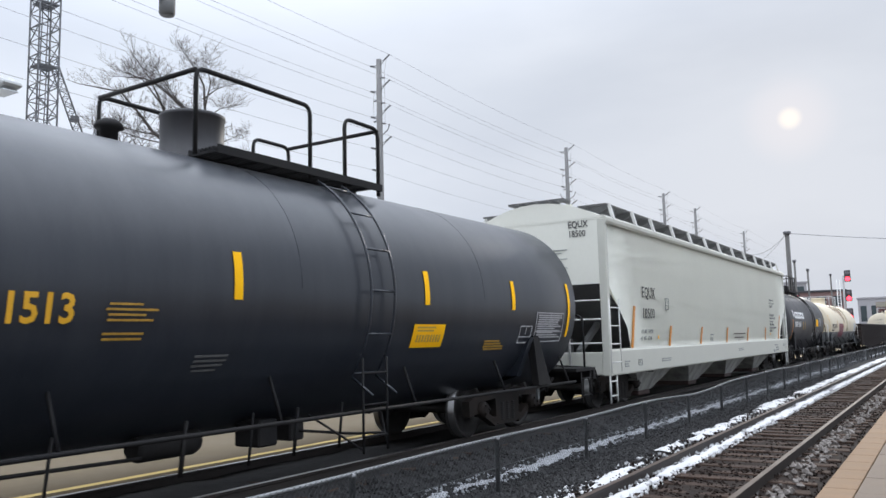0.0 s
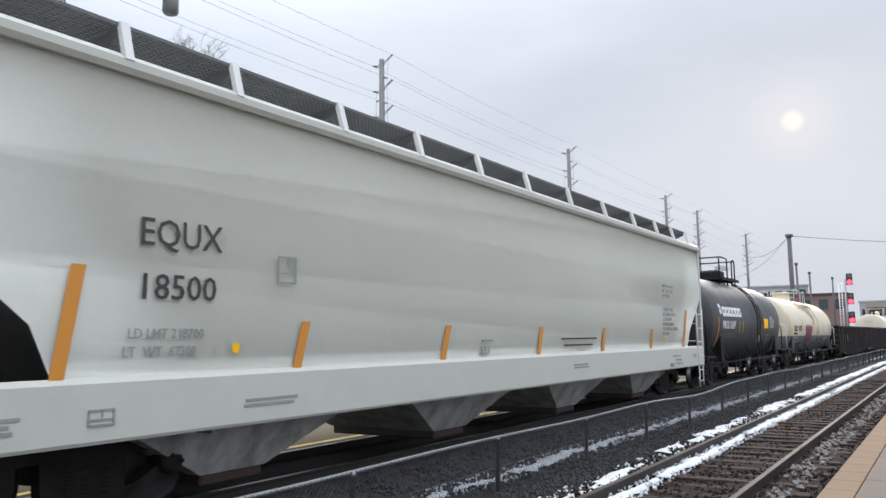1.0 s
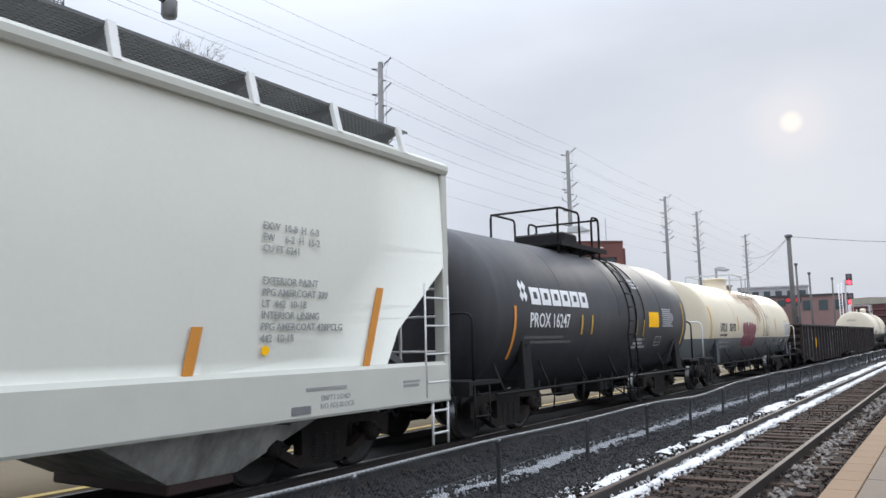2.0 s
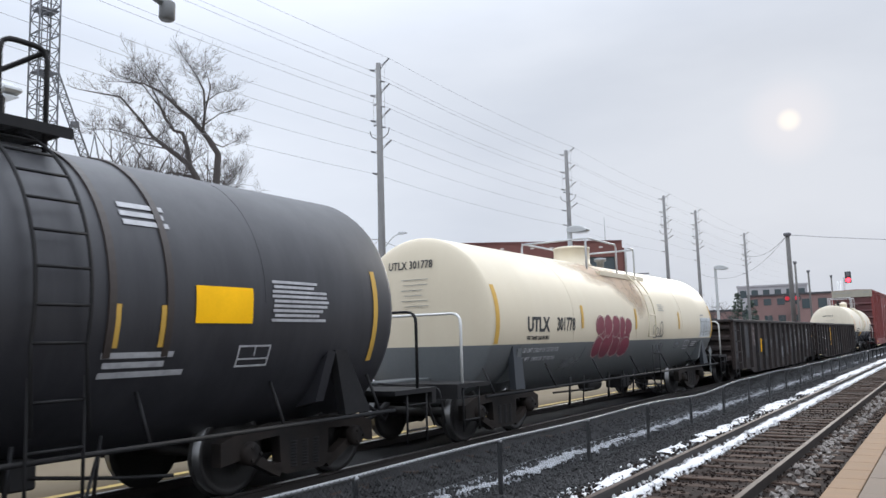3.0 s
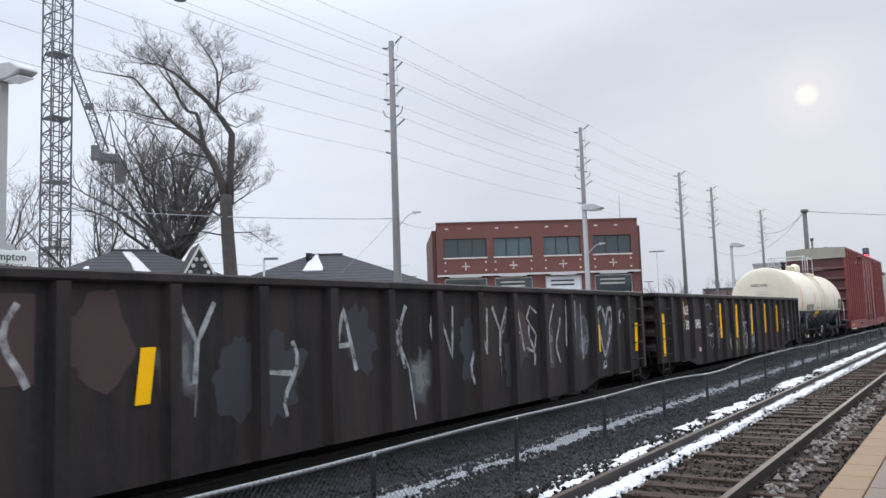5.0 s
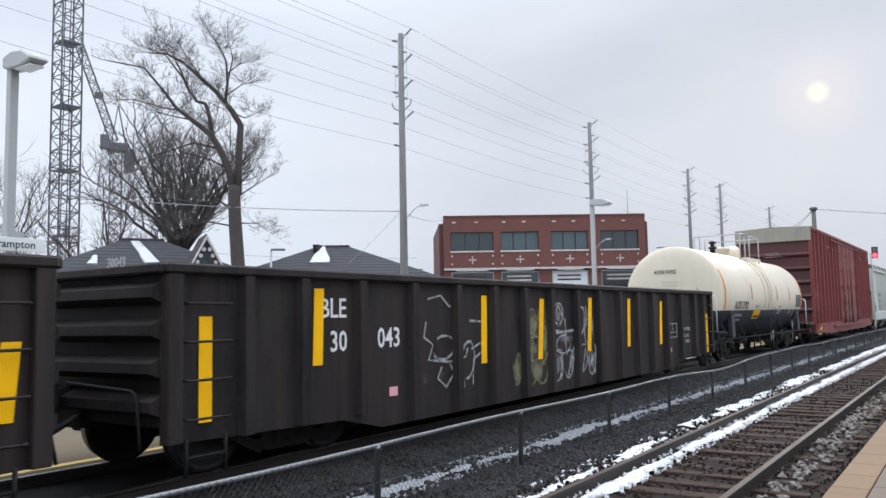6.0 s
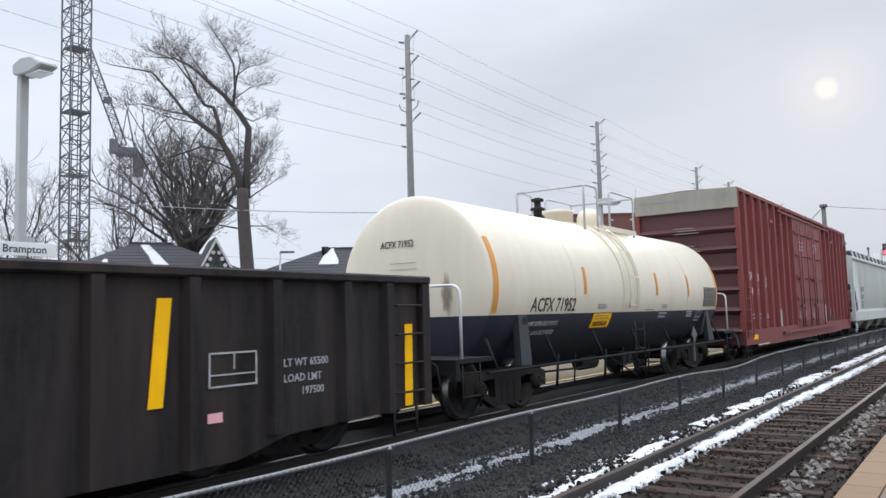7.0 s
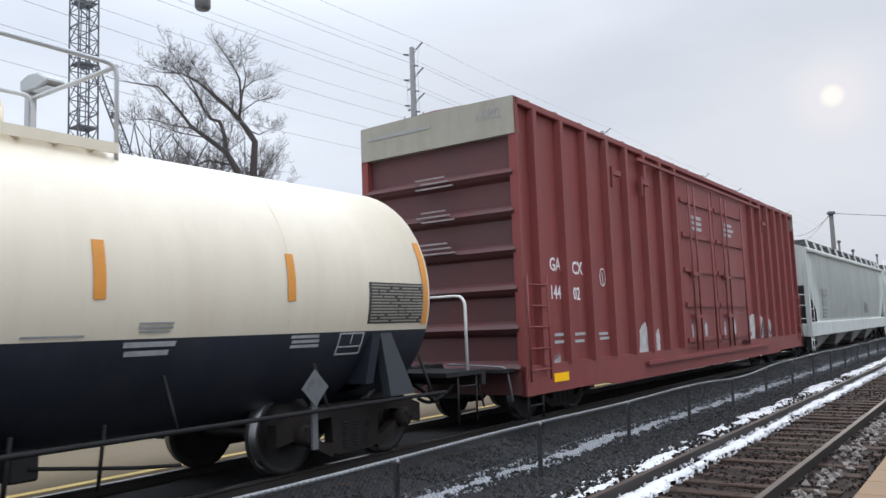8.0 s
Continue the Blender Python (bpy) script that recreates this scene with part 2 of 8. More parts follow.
M["stone"] = mat("loose_ballast_stones", (0.036, 0.0355, 0.036), 0.85, vary=0.3, scale=8, fine=50, bump=0.4, random_vary=0.6, spec=0.12)
M["track_dirt"] = mat("brown_track_ballast", (0.014, 0.0095, 0.0078), 0.9, vary=0.45, scale=5, fine=30, bump=1.0, random_vary=0.3, spec=0.12)
M["brown_stone"] = mat("brown_ballast_stones", (0.022, 0.0150, 0.0120), 0.85, vary=0.3, scale=8, fine=50, bump=0.4, random_vary=0.55, spec=0.12)
M["pale_stone"] = mat("pale_limestone_lumps", (0.185, 0.165, 0.15), 0.85, vary=0.25, scale=6, random_vary=0.3)
M["tie"] = mat("weathered_timber", (0.044, 0.029, 0.022), 0.85, vary=0.4, scale=3, fine=60, bump=0.6, random_vary=0.4, spec=0.12)
M["rail"] = mat("rusty_brown_rail_steel", (0.035, 0.029, 0.026), 0.6, metal=0.3, vary=0.25)
M["rail_dull"] = mat("dull_brown_rail_head", (0.052, 0.036, 0.029), 0.65, metal=0.1, vary=0.3, scale=1.5, spec=0.2)
M["rail_top"] = mat("polished_rail_head", (0.42, 0.41, 0.40), 0.32, metal=1.0, vary=0.15, scale=1.5)
M["snow"] = mat("old_settled_snow", (0.53, 0.53, 0.535), 0.75, vary=0.07, scale=5, fine=30, bump=0.5, spec=0.2)
M["dirty_snow"] = mat("dirty_grey_snow", (0.30, 0.31, 0.325), 0.8, vary=0.3, scale=6, fine=30, bump=0.6)
M["galv"] = mat("galvanised_steel", (0.22, 0.225, 0.23), 0.45, metal=0.6, vary=0.2)
M["wire"] = mat("galvanised_wire", (0.050, 0.052, 0.055), 0.7, metal=0.0, vary=0.15)
M["edge"] = mat("tan_tactile_edge_paving", (0.175, 0.112, 0.066), 0.8, vary=0.15, scale=3, fine=60, bump=0.4, random_vary=0.1, spec=0.2)
M["paver"] = mat("grey_beige_paving", (0.130, 0.100, 0.076), 0.8, vary=0.15, scale=3, fine=60, bump=0.3, random_vary=0.12, spec=0.2)
M["platform"] = mat("tan_platform_concrete", (0.125, 0.098, 0.062), 0.85, vary=0.15, scale=1.5, dirt=(0.15, 0.125, 0.09), dirt_amount=0.4, spec=0.2)
M["plat_yellow"] = mat("worn_yellow_line_paint", (0.36, 0.25, 0.06), 0.7, vary=0.2)
M["ground"] = mat("winter_ground", (0.16, 0.145, 0.125), 0.95, vary=0.4, scale=0.15, fine=3, bump=0.5, dirt=(0.7, 0.72, 0.75), dirt_amount=0.5)
M["pole"] = mat("weathered_concrete_grey_pole", (0.175, 0.172, 0.17), 0.8, vary=0.2, scale=1.0, streak=True, dirt=(0.11, 0.105, 0.10), dirt_amount=0.5)
M["dark_pole"] = mat("dark_timber_pole", (0.10, 0.095, 0.09), 0.8, vary=0.2)
M["insul"] = mat("dark_insulator", (0.11, 0.11, 0.12), 0.5)
M["cable"] = mat("overhead_cable", (0.26, 0.265, 0.28), 0.6)
M["lamp_grey"] = mat("light_grey_lamp_paint", (0.38, 0.39, 0.39), 0.5, vary=0.08)
M["sign"] = mat("white_sign_enamel", (0.72, 0.74, 0.73), 0.4, vary=0.04)
M["sign_ink"] = mat("dark_green_lettering", (0.02, 0.05, 0.045), 0.5)
M["brick"] = mat("red_brown_brick", (0.135, 0.052, 0.042), 0.85, vary=0.2, scale=0.8, fine=14, bump=0.3, dirt=(0.12, 0.05, 0.04), dirt_amount=0.5)
M["brick_dark"] = mat("dark_brick_band", (0.10, 0.040, 0.034), 0.85, vary=0.2, scale=0.8, fine=14, bump=0.3)
M["stone_trim"] = mat("pale_stone_inset", (0.52, 0.49, 0.45), 0.8)
M["glass_dark"] = mat("dark_window_glass", (0.02, 0.035, 0.04), 0.08, vary=0.1, bump=0, spec=0.7)
M["glass_teal"] = mat("teal_blind_behind_glass", (0.055, 0.085, 0.095), 0.15, vary=0.15, scale=0.6, bump=0, spec=0.6)
M["frame_dark"] = mat("dark_window_frame", (0.03, 0.032, 0.035), 0.5)
M["frame_white"] = mat("white_window_trim", (0.46, 0.44, 0.42), 0.6)
M["roof"] = mat("charcoal_shingle_roof", (0.040, 0.040, 0.044), 0.85, vary=0.25, scale=2, fine=12, bump=0.4, random_vary=0.2)
M["house_wall"] = mat("dull_brick_house_wall", (0.17, 0.12, 0.10), 0.85, vary=0.2)
M["bark"] = mat("grey_brown_bark", (0.048, 0.040, 0.036), 0.9, vary=0.3, scale=3, fine=30, bump=0.6)
M["twig"] = mat("grey_twigs", (0.085, 0.076, 0.073), 0.9, vary=0.2)
M["crane"] = mat("grey_crane_steel", (0.095, 0.10, 0.11), 0.55, vary=0.15)
M["far_brick"] = mat("distant_brown_brick", (0.20, 0.125, 0.115), 0.9, vary=0.15, scale=0.3)
M["far_grey"] = mat("distant_grey_render", (0.34, 0.33, 0.34), 0.9, vary=0.1, scale=0.3)
M["hedge"] = mat("bare_brush", (0.10, 0.085, 0.080), 0.95, vary=0.4, scale=0.8)
M["red_glow"] = glow("red_signal_lens", (1.0, 0.03, 0.05), 6.0)
M["tail_red"] = mat("red_reflector", (0.75, 0.03, 0.05), 0.4)


# ---- mesh helpers
def box(bm, x0, x1, y0, y1, z0, z1, mi=0):
    vs = [bm.verts.new((x, y, z)) for x in (x0, x1) for y in (y0, y1) for z in (z0, z1)]
    for q in ((0, 1, 3, 2), (4, 6, 7, 5), (0, 4, 5, 1), (2, 3, 7, 6), (0, 2, 6, 4), (1, 5, 7, 3)):
        bm.faces.new([vs[i] for i in q]).material_index = mi
    return vs


def prism(bm, pts, axis, a, b, mi=0):
    """Extrude a polygon: pts are pairs in the two axes other than axis ('x' -> (y, z), 'y' -> (x, z), 'z' -> (x, y))."""
    def at(p, c):
        return {"x": (c, p[0], p[1]), "y": (p[0], c, p[1]), "z": (p[0], p[1], c)}[axis]
    lo, hi = [bm.verts.new(at(p, a)) for p in pts], [bm.verts.new(at(p, b)) for p in pts]
    k = len(pts)
    fs = [bm.faces.new(lo), bm.faces.new(hi[::-1])] + [bm.faces.new((lo[i], hi[i], hi[(i + 1) % k], lo[(i + 1) % k])) for i in range(k)]
    for f in fs:
        f.material_index = mi


def tube(bm, pts, r, seg=6, r2=None, cap=True, mi=0):
    """A round bar along a line of points; r2: the radius at its end."""
    pts = [Vector(p) for p in pts]
    n = len(pts)
    rings = []
    for i, p in enumerate(pts):
        d = (pts[min(i + 1, n - 1)] - pts[max(i - 1, 0)]).normalized()
        up = Vector((0, 0, 1)) if abs(d.z) < 0.9 else Vector((1, 0, 0))
        u = d.cross(up).normalized()
        v = d.cross(u)
        rad = r if r2 is None else r + (r2 - r) * i / (n - 1)
        rings.append([bm.verts.new(p + rad * (u * math.cos(2 * math.pi * k / seg) + v * math.sin(2 * math.pi * k / seg))) for k in range(seg)])
    for a, b in zip(rings, rings[1:]):
        for k in range(seg):
            f = bm.faces.new((a[k], b[k], b[(k + 1) % seg], a[(k + 1) % seg]))
            f.smooth, f.material_index = True, mi
    if cap:
        bm.faces.new(rings[0]).material_index = mi
        bm.faces.new(rings[-1][::-1]).material_index = mi


def bentbar(corners, radius=0.12, steps=4):
    """Points along a bar through the corners, each rounded."""
    c = [Vector(p) for p in corners]
    out = [c[0]]
    for a, b, d in zip(c, c[1:], c[2:]):
        p, q = b + (a - b).normalized() * min(radius, (a - b).length / 2), b + (d - b).normalized() * min(radius, (d - b).length / 2)
        for k in range(steps + 1):
            s = k / steps
            out.append(p * (1 - s) ** 2 + b * 2 * s * (1 - s) + q * s * s)
    return out + [c[-1]]


def lathe(bm, profile, seg, place, axis="y", mi=0, smooth=True):
    """Turn (radius, along) pairs round an axis through place."""
    rings = []
    for r, h in profile:
        ring = []
        for k in range(seg):
            a = 2 * math.pi * k / seg
            c, s = r * math.cos(a), r * math.sin(a)
            p = {"y": (c, h, s), "x": (h, c, s), "z": (c, s, h)}[axis]
            ring.append(bm.verts.new(Vector(place) + Vector(p)))
        rings.append(ring)
    for a, b in zip(rings, rings[1:]):
        for k in range(seg):
            f = bm.faces.new((a[k], a[(k + 1) % seg], b[(k + 1) % seg], b[k]))
            f.smooth, f.material_index = smooth, mi
    bm.faces.new(rings[0][::-1]).material_index = mi
    bm.faces.new(rings[-1]).material_index = mi


def mesh_of(name, bm, mats):
    bmesh.ops.recalc_face_normals(bm, faces=bm.faces)
    me = bpy.data.meshes.new(name)
    bm.to_mesh(me)
    bm.free()
    for m in (mats if isinstance(mats, (list, tuple)) else [mats]):
        me.materials.append(M[m])
    return me


def part(name, bm, material, parent, label=""):
    ob = new(name, mesh_of(name, bm, material))
    ob.parent = parent
    return tagged(ob, label)


def thing(name, label, category, m=None, group="", kind=""):
    ob = new(name)
    ob.matrix_basis = m or Matrix()
    return tagged(ob, label, category, group, kind)


def solid(name, bm, material, label, category, m=None, group="", kind=""):
    ob = new(name, mesh_of(name, bm, material))
    ob.matrix_basis = m or Matrix()
    return tagged(ob, label, category, group, kind)


def bevelled(bm, w=0.01):
    bmesh.ops.bevel(bm, geom=list(bm.edges), offset=w, segments=1, affect="EDGES", clamp_overlap=True)
    return bm


def words(text, size, depth=0.004, align="LEFT", narrow=1.0, bold=0.010):
    """The built-in font as a mesh in its own x, y plane."""
    cu = bpy.data.curves.new("letters", "FONT")
    cu.body, cu.size, cu.extrude, cu.align_x, cu.resolution_u = text, size, depth / 2, align, 2
    cu.offset = size * bold
    ob = bpy.data.objects.new("letters", cu)
    scene.collection.objects.link(ob)
    me = bpy.data.meshes.new_from_object(ob.evaluated_get(bpy.context.evaluated_depsgraph_get()))
    bpy.data.objects.remove(ob)
    bpy.data.curves.remove(cu)
    me.transform(Matrix.Diagonal((narrow, 1, 1, 1)))
    return me


def ev(x, z):
    """A side's x, which may depend on the height."""
    return x(z) if callable(x) else x


def head_y(r, rad, barrel, head):
    """Where a tank's leading head lies at the distance r from its middle line."""
    q = min(0.999, (r / rad) ** (1 / 0.62))
    return -barrel - head * (1 - q * q) ** 0.625


def lettering(parent, text, size, y, z, x, material, name="lettering", narrow=1.0, wrap=None, label="", face="side", head=0.5, bold=0.010, slant=0.0):
    """Letters on a car: on its near side (wrap = (radius, centre height): bent round a tank) or on its front end."""
    me = words(text, size, narrow=narrow, bold=bold)
    for v in me.vertices:
        a, b, c = v.co
        a += slant * b
        if face == "end":
            v.co = (x + a, y - c, z + b)
        elif face == "head":
            v.co = (x + a, head_y(math.hypot(x + a, z + b - wrap[1]), wrap[0], y, head) - 0.012 - c, z + b)
        elif wrap:
            rad, zc = wrap
            ang = math.asin(max(-0.99, min(0.99, (z - zc) / rad))) + b / rad
            v.co = ((rad + 0.006 + c) * math.cos(ang), y + a, zc + (rad + 0.006 + c) * math.sin(ang))
        else:
            v.co = (ev(x, z + b) + c, y + a, z + b)
    me.materials.append(M[material])
    ob = new(name, me)
    ob.parent = parent
    return tagged(ob, label)


def patch(parent, name, y0, y1, z0, z1, x, material, wrap=None, label="", lean=0.0, thick=0.004, off=0.006):
    """A thin plate or strip of paint on a car's near side, bent round the tank where wrap is given."""
    bm = bmesh.new()
    steps = 8 if wrap else 1
    rows = []
    for k in range(steps + 1):
        z = z0 + (z1 - z0) * k / steps
        d = lean * (k / steps)
        if wrap:
            rad, zc = wrap
            c = math.asin(max(-0.99, min(0.99, (z - zc) / rad)))
            px = [((rad + o) * math.cos(c), zc + (rad + o) * math.sin(c)) for o in (off, off + thick)]
        else:
            px = [(ev(x, z) + o, z) for o in (off - 0.004, off + thick)]
        rows.append([bm.verts.new((px[o][0], yy + d, px[o][1])) for o in (0, 1) for yy in (y0, y1)])
    for a, b in zip(rows, rows[1:]):
        for i, j in ((0, 1), (1, 3), (3, 2), (2, 0)):
            bm.faces.new((a[i], a[j], b[j], b[i]))
    bm.faces.new([rows[0][i] for i in (0, 1, 3, 2)])
    bm.faces.new([rows[-1][i] for i in (2, 3, 1, 0)])
    return part(name, bm, material, parent, label)


def bars(parent, y0, y1, z_top, lines, height, x, material, wrap=None, name="stencil_line", gap=1.7, seed=1):
    """Writing too small to read: plain bars, one a line."""
    rnd = random.Random(seed)
    for k in range(lines):
        z = z_top - k * height * gap
        patch(parent, name, y0 + rnd.uniform(0, 0.06) * (y1 - y0), y1 - rnd.uniform(0, 0.35) * (y1 - y0), z - height, z, x, material, wrap)


# ---- the setting: ground, tracks, platforms
def strip(x0, x1, y0, y1, ny, nx, z, rough=0.0, seed=0, lift=None):
    """A sheet that follows the curve of the line; z is a number or a function of x."""
    bm = bmesh.new()
    rows = []
    for j in range(ny + 1):
        y = y0 + (y1 - y0) * j / ny
        row = []
        for i in range(nx + 1):
            x = x0 + (x1 - x0) * i / nx
            zz = z(x) if callable(z) else z
            zz += rough * noise.noise(Vector((x * 2.3, y * 2.3, seed)))
            row.append(bm.verts.new((x + bend(y), y, zz)))
        rows.append(row)
    for a, b in zip(rows, rows[1:]):
        for i in range(nx):
            bm.faces.new((a[i], a[i + 1], b[i + 1], b[i])).smooth = True
    return bm


def bed(x):
    """Height of the ballast across the line: crowns under both tracks, a trough at the fence."""
    near, far = abs(x + 2.816), abs(x + 7.57)
    a = (-0.17 if x > -3.58 else -0.095) - max(0.0, near - 1.30) * 0.19
    b = 0.03 - max(0.0, far - 1.2) * 0.36
    return max(a, b, -0.42)


ground = bmesh.new()
xs = [-2600, -600, -200, -60, -16, 40, 200, 600, 2600]
ys = [-2600, -300, -60, 0, 60, 160, 400, 1000, 2600]
gv = [[ground.verts.new((x, y, -0.55)) for x in xs] for y in ys]
for j in range(len(ys) - 1):
    for i in range(len(xs) - 1):
        ground.faces.new((gv[j][i], gv[j][i + 1], gv[j + 1][i + 1], gv[j + 1][i]))
solid("ground", ground, "ground", "dull winter ground with patches of old snow", "ground", kind="structure")
solid("ballast_bed", strip(-9.0, -0.9, -14, 190, 500, 34, bed, 0.05, 3), "gravel", "dark crushed stone ballast between the tracks", "ballast", kind="structure")
solid("track_bed", strip(-3.56, -1.22, -14, 90, 400, 12, lambda x: bed(x) + 0.02, 0.035, 8), "track_dirt", "brown dirty ballast under the near track", "ballast", kind="structure")


def stones(name, n, x_range, y_range, size, material, label, seed, lift=0.0, power=1.6):
    """Loose stones, far too many to count, thinning out with distance."""
    rnd = random.Random(seed)
    verts, faces = [], []
    for _ in range(n):
        y = y_range[0] + (y_range[1] - y_range[0]) * rnd.random() ** power
        x = rnd.uniform(*x_range)
        s = rnd.uniform(*size)
        c = Vector((x + bend(y), y, bed(x) + lift + s * 0.25))
        turn = Euler((rnd.uniform(0, 6), rnd.uniform(0, 6), rnd.uniform(0, 6))).to_matrix()
        k = len(verts)
        for p in ((1, 0, 0), (-1, 0, 0), (0, 1, 0), (0, -1, 0), (0, 0, 1), (0, 0, -1)):
            verts.append(c + turn @ (Vector(p) * s * rnd.uniform(0.6, 1.1)))
        faces += [(k + a, k + b, k + d) for a, b, d in ((0, 2, 4), (2, 1, 4), (1, 3, 4), (3, 0, 4), (2, 0, 5), (1, 2, 5), (3, 1, 5), (0, 3, 5))]
    me = bpy.data.meshes.new(name)
    me.from_pydata(verts, [], faces)
    me.materials.append(M[material])
    return tagged(new(name, me), label, "gravel", kind="stuff")


stones("ballast_stones", 20000, (-6.3, -3.9), (3.0, 42.0), (0.020, 0.052), "stone", "dark grey crushed stones heaped along the fence", 5)
stones("track_stones", 9000, (-4.0, -1.2), (4.0, 36.0), (0.014, 0.035), "brown_stone", "brown ballast stones between the timber ties", 6, 0.02)
stones("pale_stones", 620, (-1.98, -1.66), (4.0, 46.0), (0.030, 0.070), "pale_stone", "pale limestone lumps beside the rail", 7, 0.03, 1.2)

SECTION = [(-0.07, -0.185), (0.07, -0.185), (0.07, -0.17), (0.012, -0.145), (0.010, -0.045), (0.036, -0.030), (0.036, -0.004), (0.030, 0.0), (-0.030, 0.0), (-0.036, -0.004), (-0.036, -0.030), (-0.010, -0.045), (-0.012, -0.145), (-0.07, -0.17)]


def rail(x, z, y0, y1, ny):
    bm = bmesh.new()
    rings = []
    for j in range(ny + 1):
        y = y0 + (y1 - y0) * j / ny
        rings.append([bm.verts.new((x + bend(y) + px, y, z + pz)) for px, pz in SECTION])
    k = len(SECTION)
    for a, b in zip(rings, rings[1:]):
        for i in range(k):
            bm.faces.new((a[i], a[(i + 1) % k], b[(i + 1) % k], b[i])).material_index = 1 if i in (6, 7, 8) else 0
    bm.faces.new(rings[0])
    bm.faces.new(rings[-1][::-1])
    return bm


RAIL_XS = ((-2.095, 0.0, "near"), (-3.537, 0.0, "near"), (-6.83, 0.15, "far"), (-8.31, 0.15, "far"))
for x, z, side in RAIL_XS:
    solid("rail", rail(x, z, -14, 190, 60), ["rail", "rail_dull" if side == "near" else "rail_top"], "rusty brown steel rail with a worn bright head" if side == "near" else "dark rail with a bright running edge under the train", "rail", group="rails of the %s track" % side, kind="structure")

# timber ties, each its own plank under the track
rnd = random.Random(11)
tie_mesh = []
for v in range(4):
    bm = bmesh.new()
    box(bm, -1.3, 1.3, -0.115, 0.115, -0.14, 0.0)
    for q in bm.verts:
        q.co += Vector((rnd.uniform(-0.04, 0.04), rnd.uniform(-0.012, 0.012), rnd.uniform(-0.008, 0.008)))
    bevelled(bm, 0.012)
    tie_mesh.append(mesh_of("tie", bm, "tie"))
near_ties = thing("track_ties", "weathered brown timber ties of the near track", "railway ties", kind="structure")
far_ties = thing("track_ties", "dark timber ties of the track under the train", "railway ties", kind="structure")
for k in range(150):
    y = -8 + k * 0.54
    o = new("tie", tie_mesh[k % 4])
    o.parent = near_ties
    o.matrix_basis = pose(-2.816 + bend(y) + rnd.uniform(-0.05, 0.05), y, -0.135 + rnd.uniform(-0.01, 0.01), 0, 0, rnd.uniform(-1.2, 1.2))
for k in range(110):
    y = 2 + k * 0.54
    o = new("tie", tie_mesh[(k * 3) % 4])
    o.parent = far_ties
    o.matrix_basis = pose(-7.57 + bend(y), y, 0.015, 0, 0, rnd.uniform(-1, 1))


def snow_patch(x, y0, y1, width, z, seed, material="snow", thin=0.5, high=0.035):
    """A ragged strip of settled snow along the line, with gaps where thin is high."""
    bm = bmesh.new()
    n = int((min(y1, 60) - y0) / 0.06) + int(max(0, y1 - 60))
    prev = None
    for j in range(n + 1):
        y = y0 + 0.06 * j if y0 + 0.06 * j < 60 else 60 + (j - int((min(y1, 60) - y0) / 0.06))
        w = width * (0.62 + 0.75 * noise.noise(Vector((y * 0.55, seed, 0))) + 0.45 * noise.noise(Vector((y * 3.1, seed, 4))) + 0.35 * noise.noise(Vector((y * 8.3, seed, 6)))) - thin * width * max(0.0, 0.25 - noise.noise(Vector((y * 0.30, seed, 9))))
        off = width * (0.30 * noise.noise(Vector((y * 1.3, seed, 7))) + 0.15 * noise.noise(Vector((y * 6.7, seed, 8))))
        rag = [width * (0.22 * noise.noise(Vector((y * 4.1, seed, q))) + 0.20 * noise.noise(Vector((y * 13.0, seed, q)))) for q in (21, 33)]
        if w < 0.03:
            prev = None
            continue
        ring = []
        for i, s in enumerate((-1.0, -0.72, -0.25, 0.25, 0.72, 1.0)):
            hh = (-0.05, 0.5, 1.0, 1.0, 0.5, -0.05)[i] * high * min(1.0, w / 0.15) * (0.8 + 0.5 * noise.noise(Vector((y * 2.5, i * 3.1, seed))) + 0.7 * noise.noise(Vector((y * 11.0, i * 3.1, seed))))
            xx = x + off + s * (w / 2 + (rag[0] if s < 0 else rag[1]))
            ring.append(bm.verts.new((xx + bend(y), y, (z(xx) if callable(z) else z) + hh)))
        if prev:
            for i in range(5):
                bm.faces.new((prev[i], prev[i + 1], ring[i + 1], ring[i])).smooth = True
        prev = ring
    return solid("snow", bm, material, "ragged strip of old snow lying on the ballast" if material == "snow" else "thin dirty snow lying along the foot of the fence", "snow", kind="stuff")


snow_patch(-3.37, 3.5, 150, 0.24, -0.125, 2.3, thin=0.0, high=0.05)
snow_patch(-3.78, 4.0, 9.4, 0.24, lambda x: bed(x) + 0.02, 5.5, thin=0.5)
snow_patch(-3.84, 9.4, 12.4, 0.26, lambda x: bed(x) + 0.02, 9.1, thin=0.9)
snow_patch(-3.95, 12.4, 150, 0.46, lambda x: bed(x) + 0.02, 7.7, thin=0.5)
snow_patch(-5.60, 3.0, 110, 0.20, lambda x: bed(x) + 0.03, 12.2, "dirty_snow", thin=0.45)

for x0, x1, count, seed in ((-3.54, -3.18, 2600, 61), (-4.08, -3.62, 1300, 62)):
    stones("snow_crumbs", count, (x0, x1), (4.0, 60.0), (0.012, 0.040), "snow", "loose crumbs of frozen snow beside the rail", seed, 0.045 if x0 > -3.6 else 0.01, 1.3)
stones("snow_crumbs", 1500, (-5.78, -5.45), (3.5, 50.0), (0.012, 0.035), "dirty_snow", "loose crumbs of dirty snow at the fence", 63, 0.02, 1.3)
field = strip(-60, -15.6, -6, 62, 60, 50, lambda x: -0.40, 0.16, 14)
solid("snow_field", field, "snow", "lying snow on the ground beyond the far platform", "snow", kind="structure")

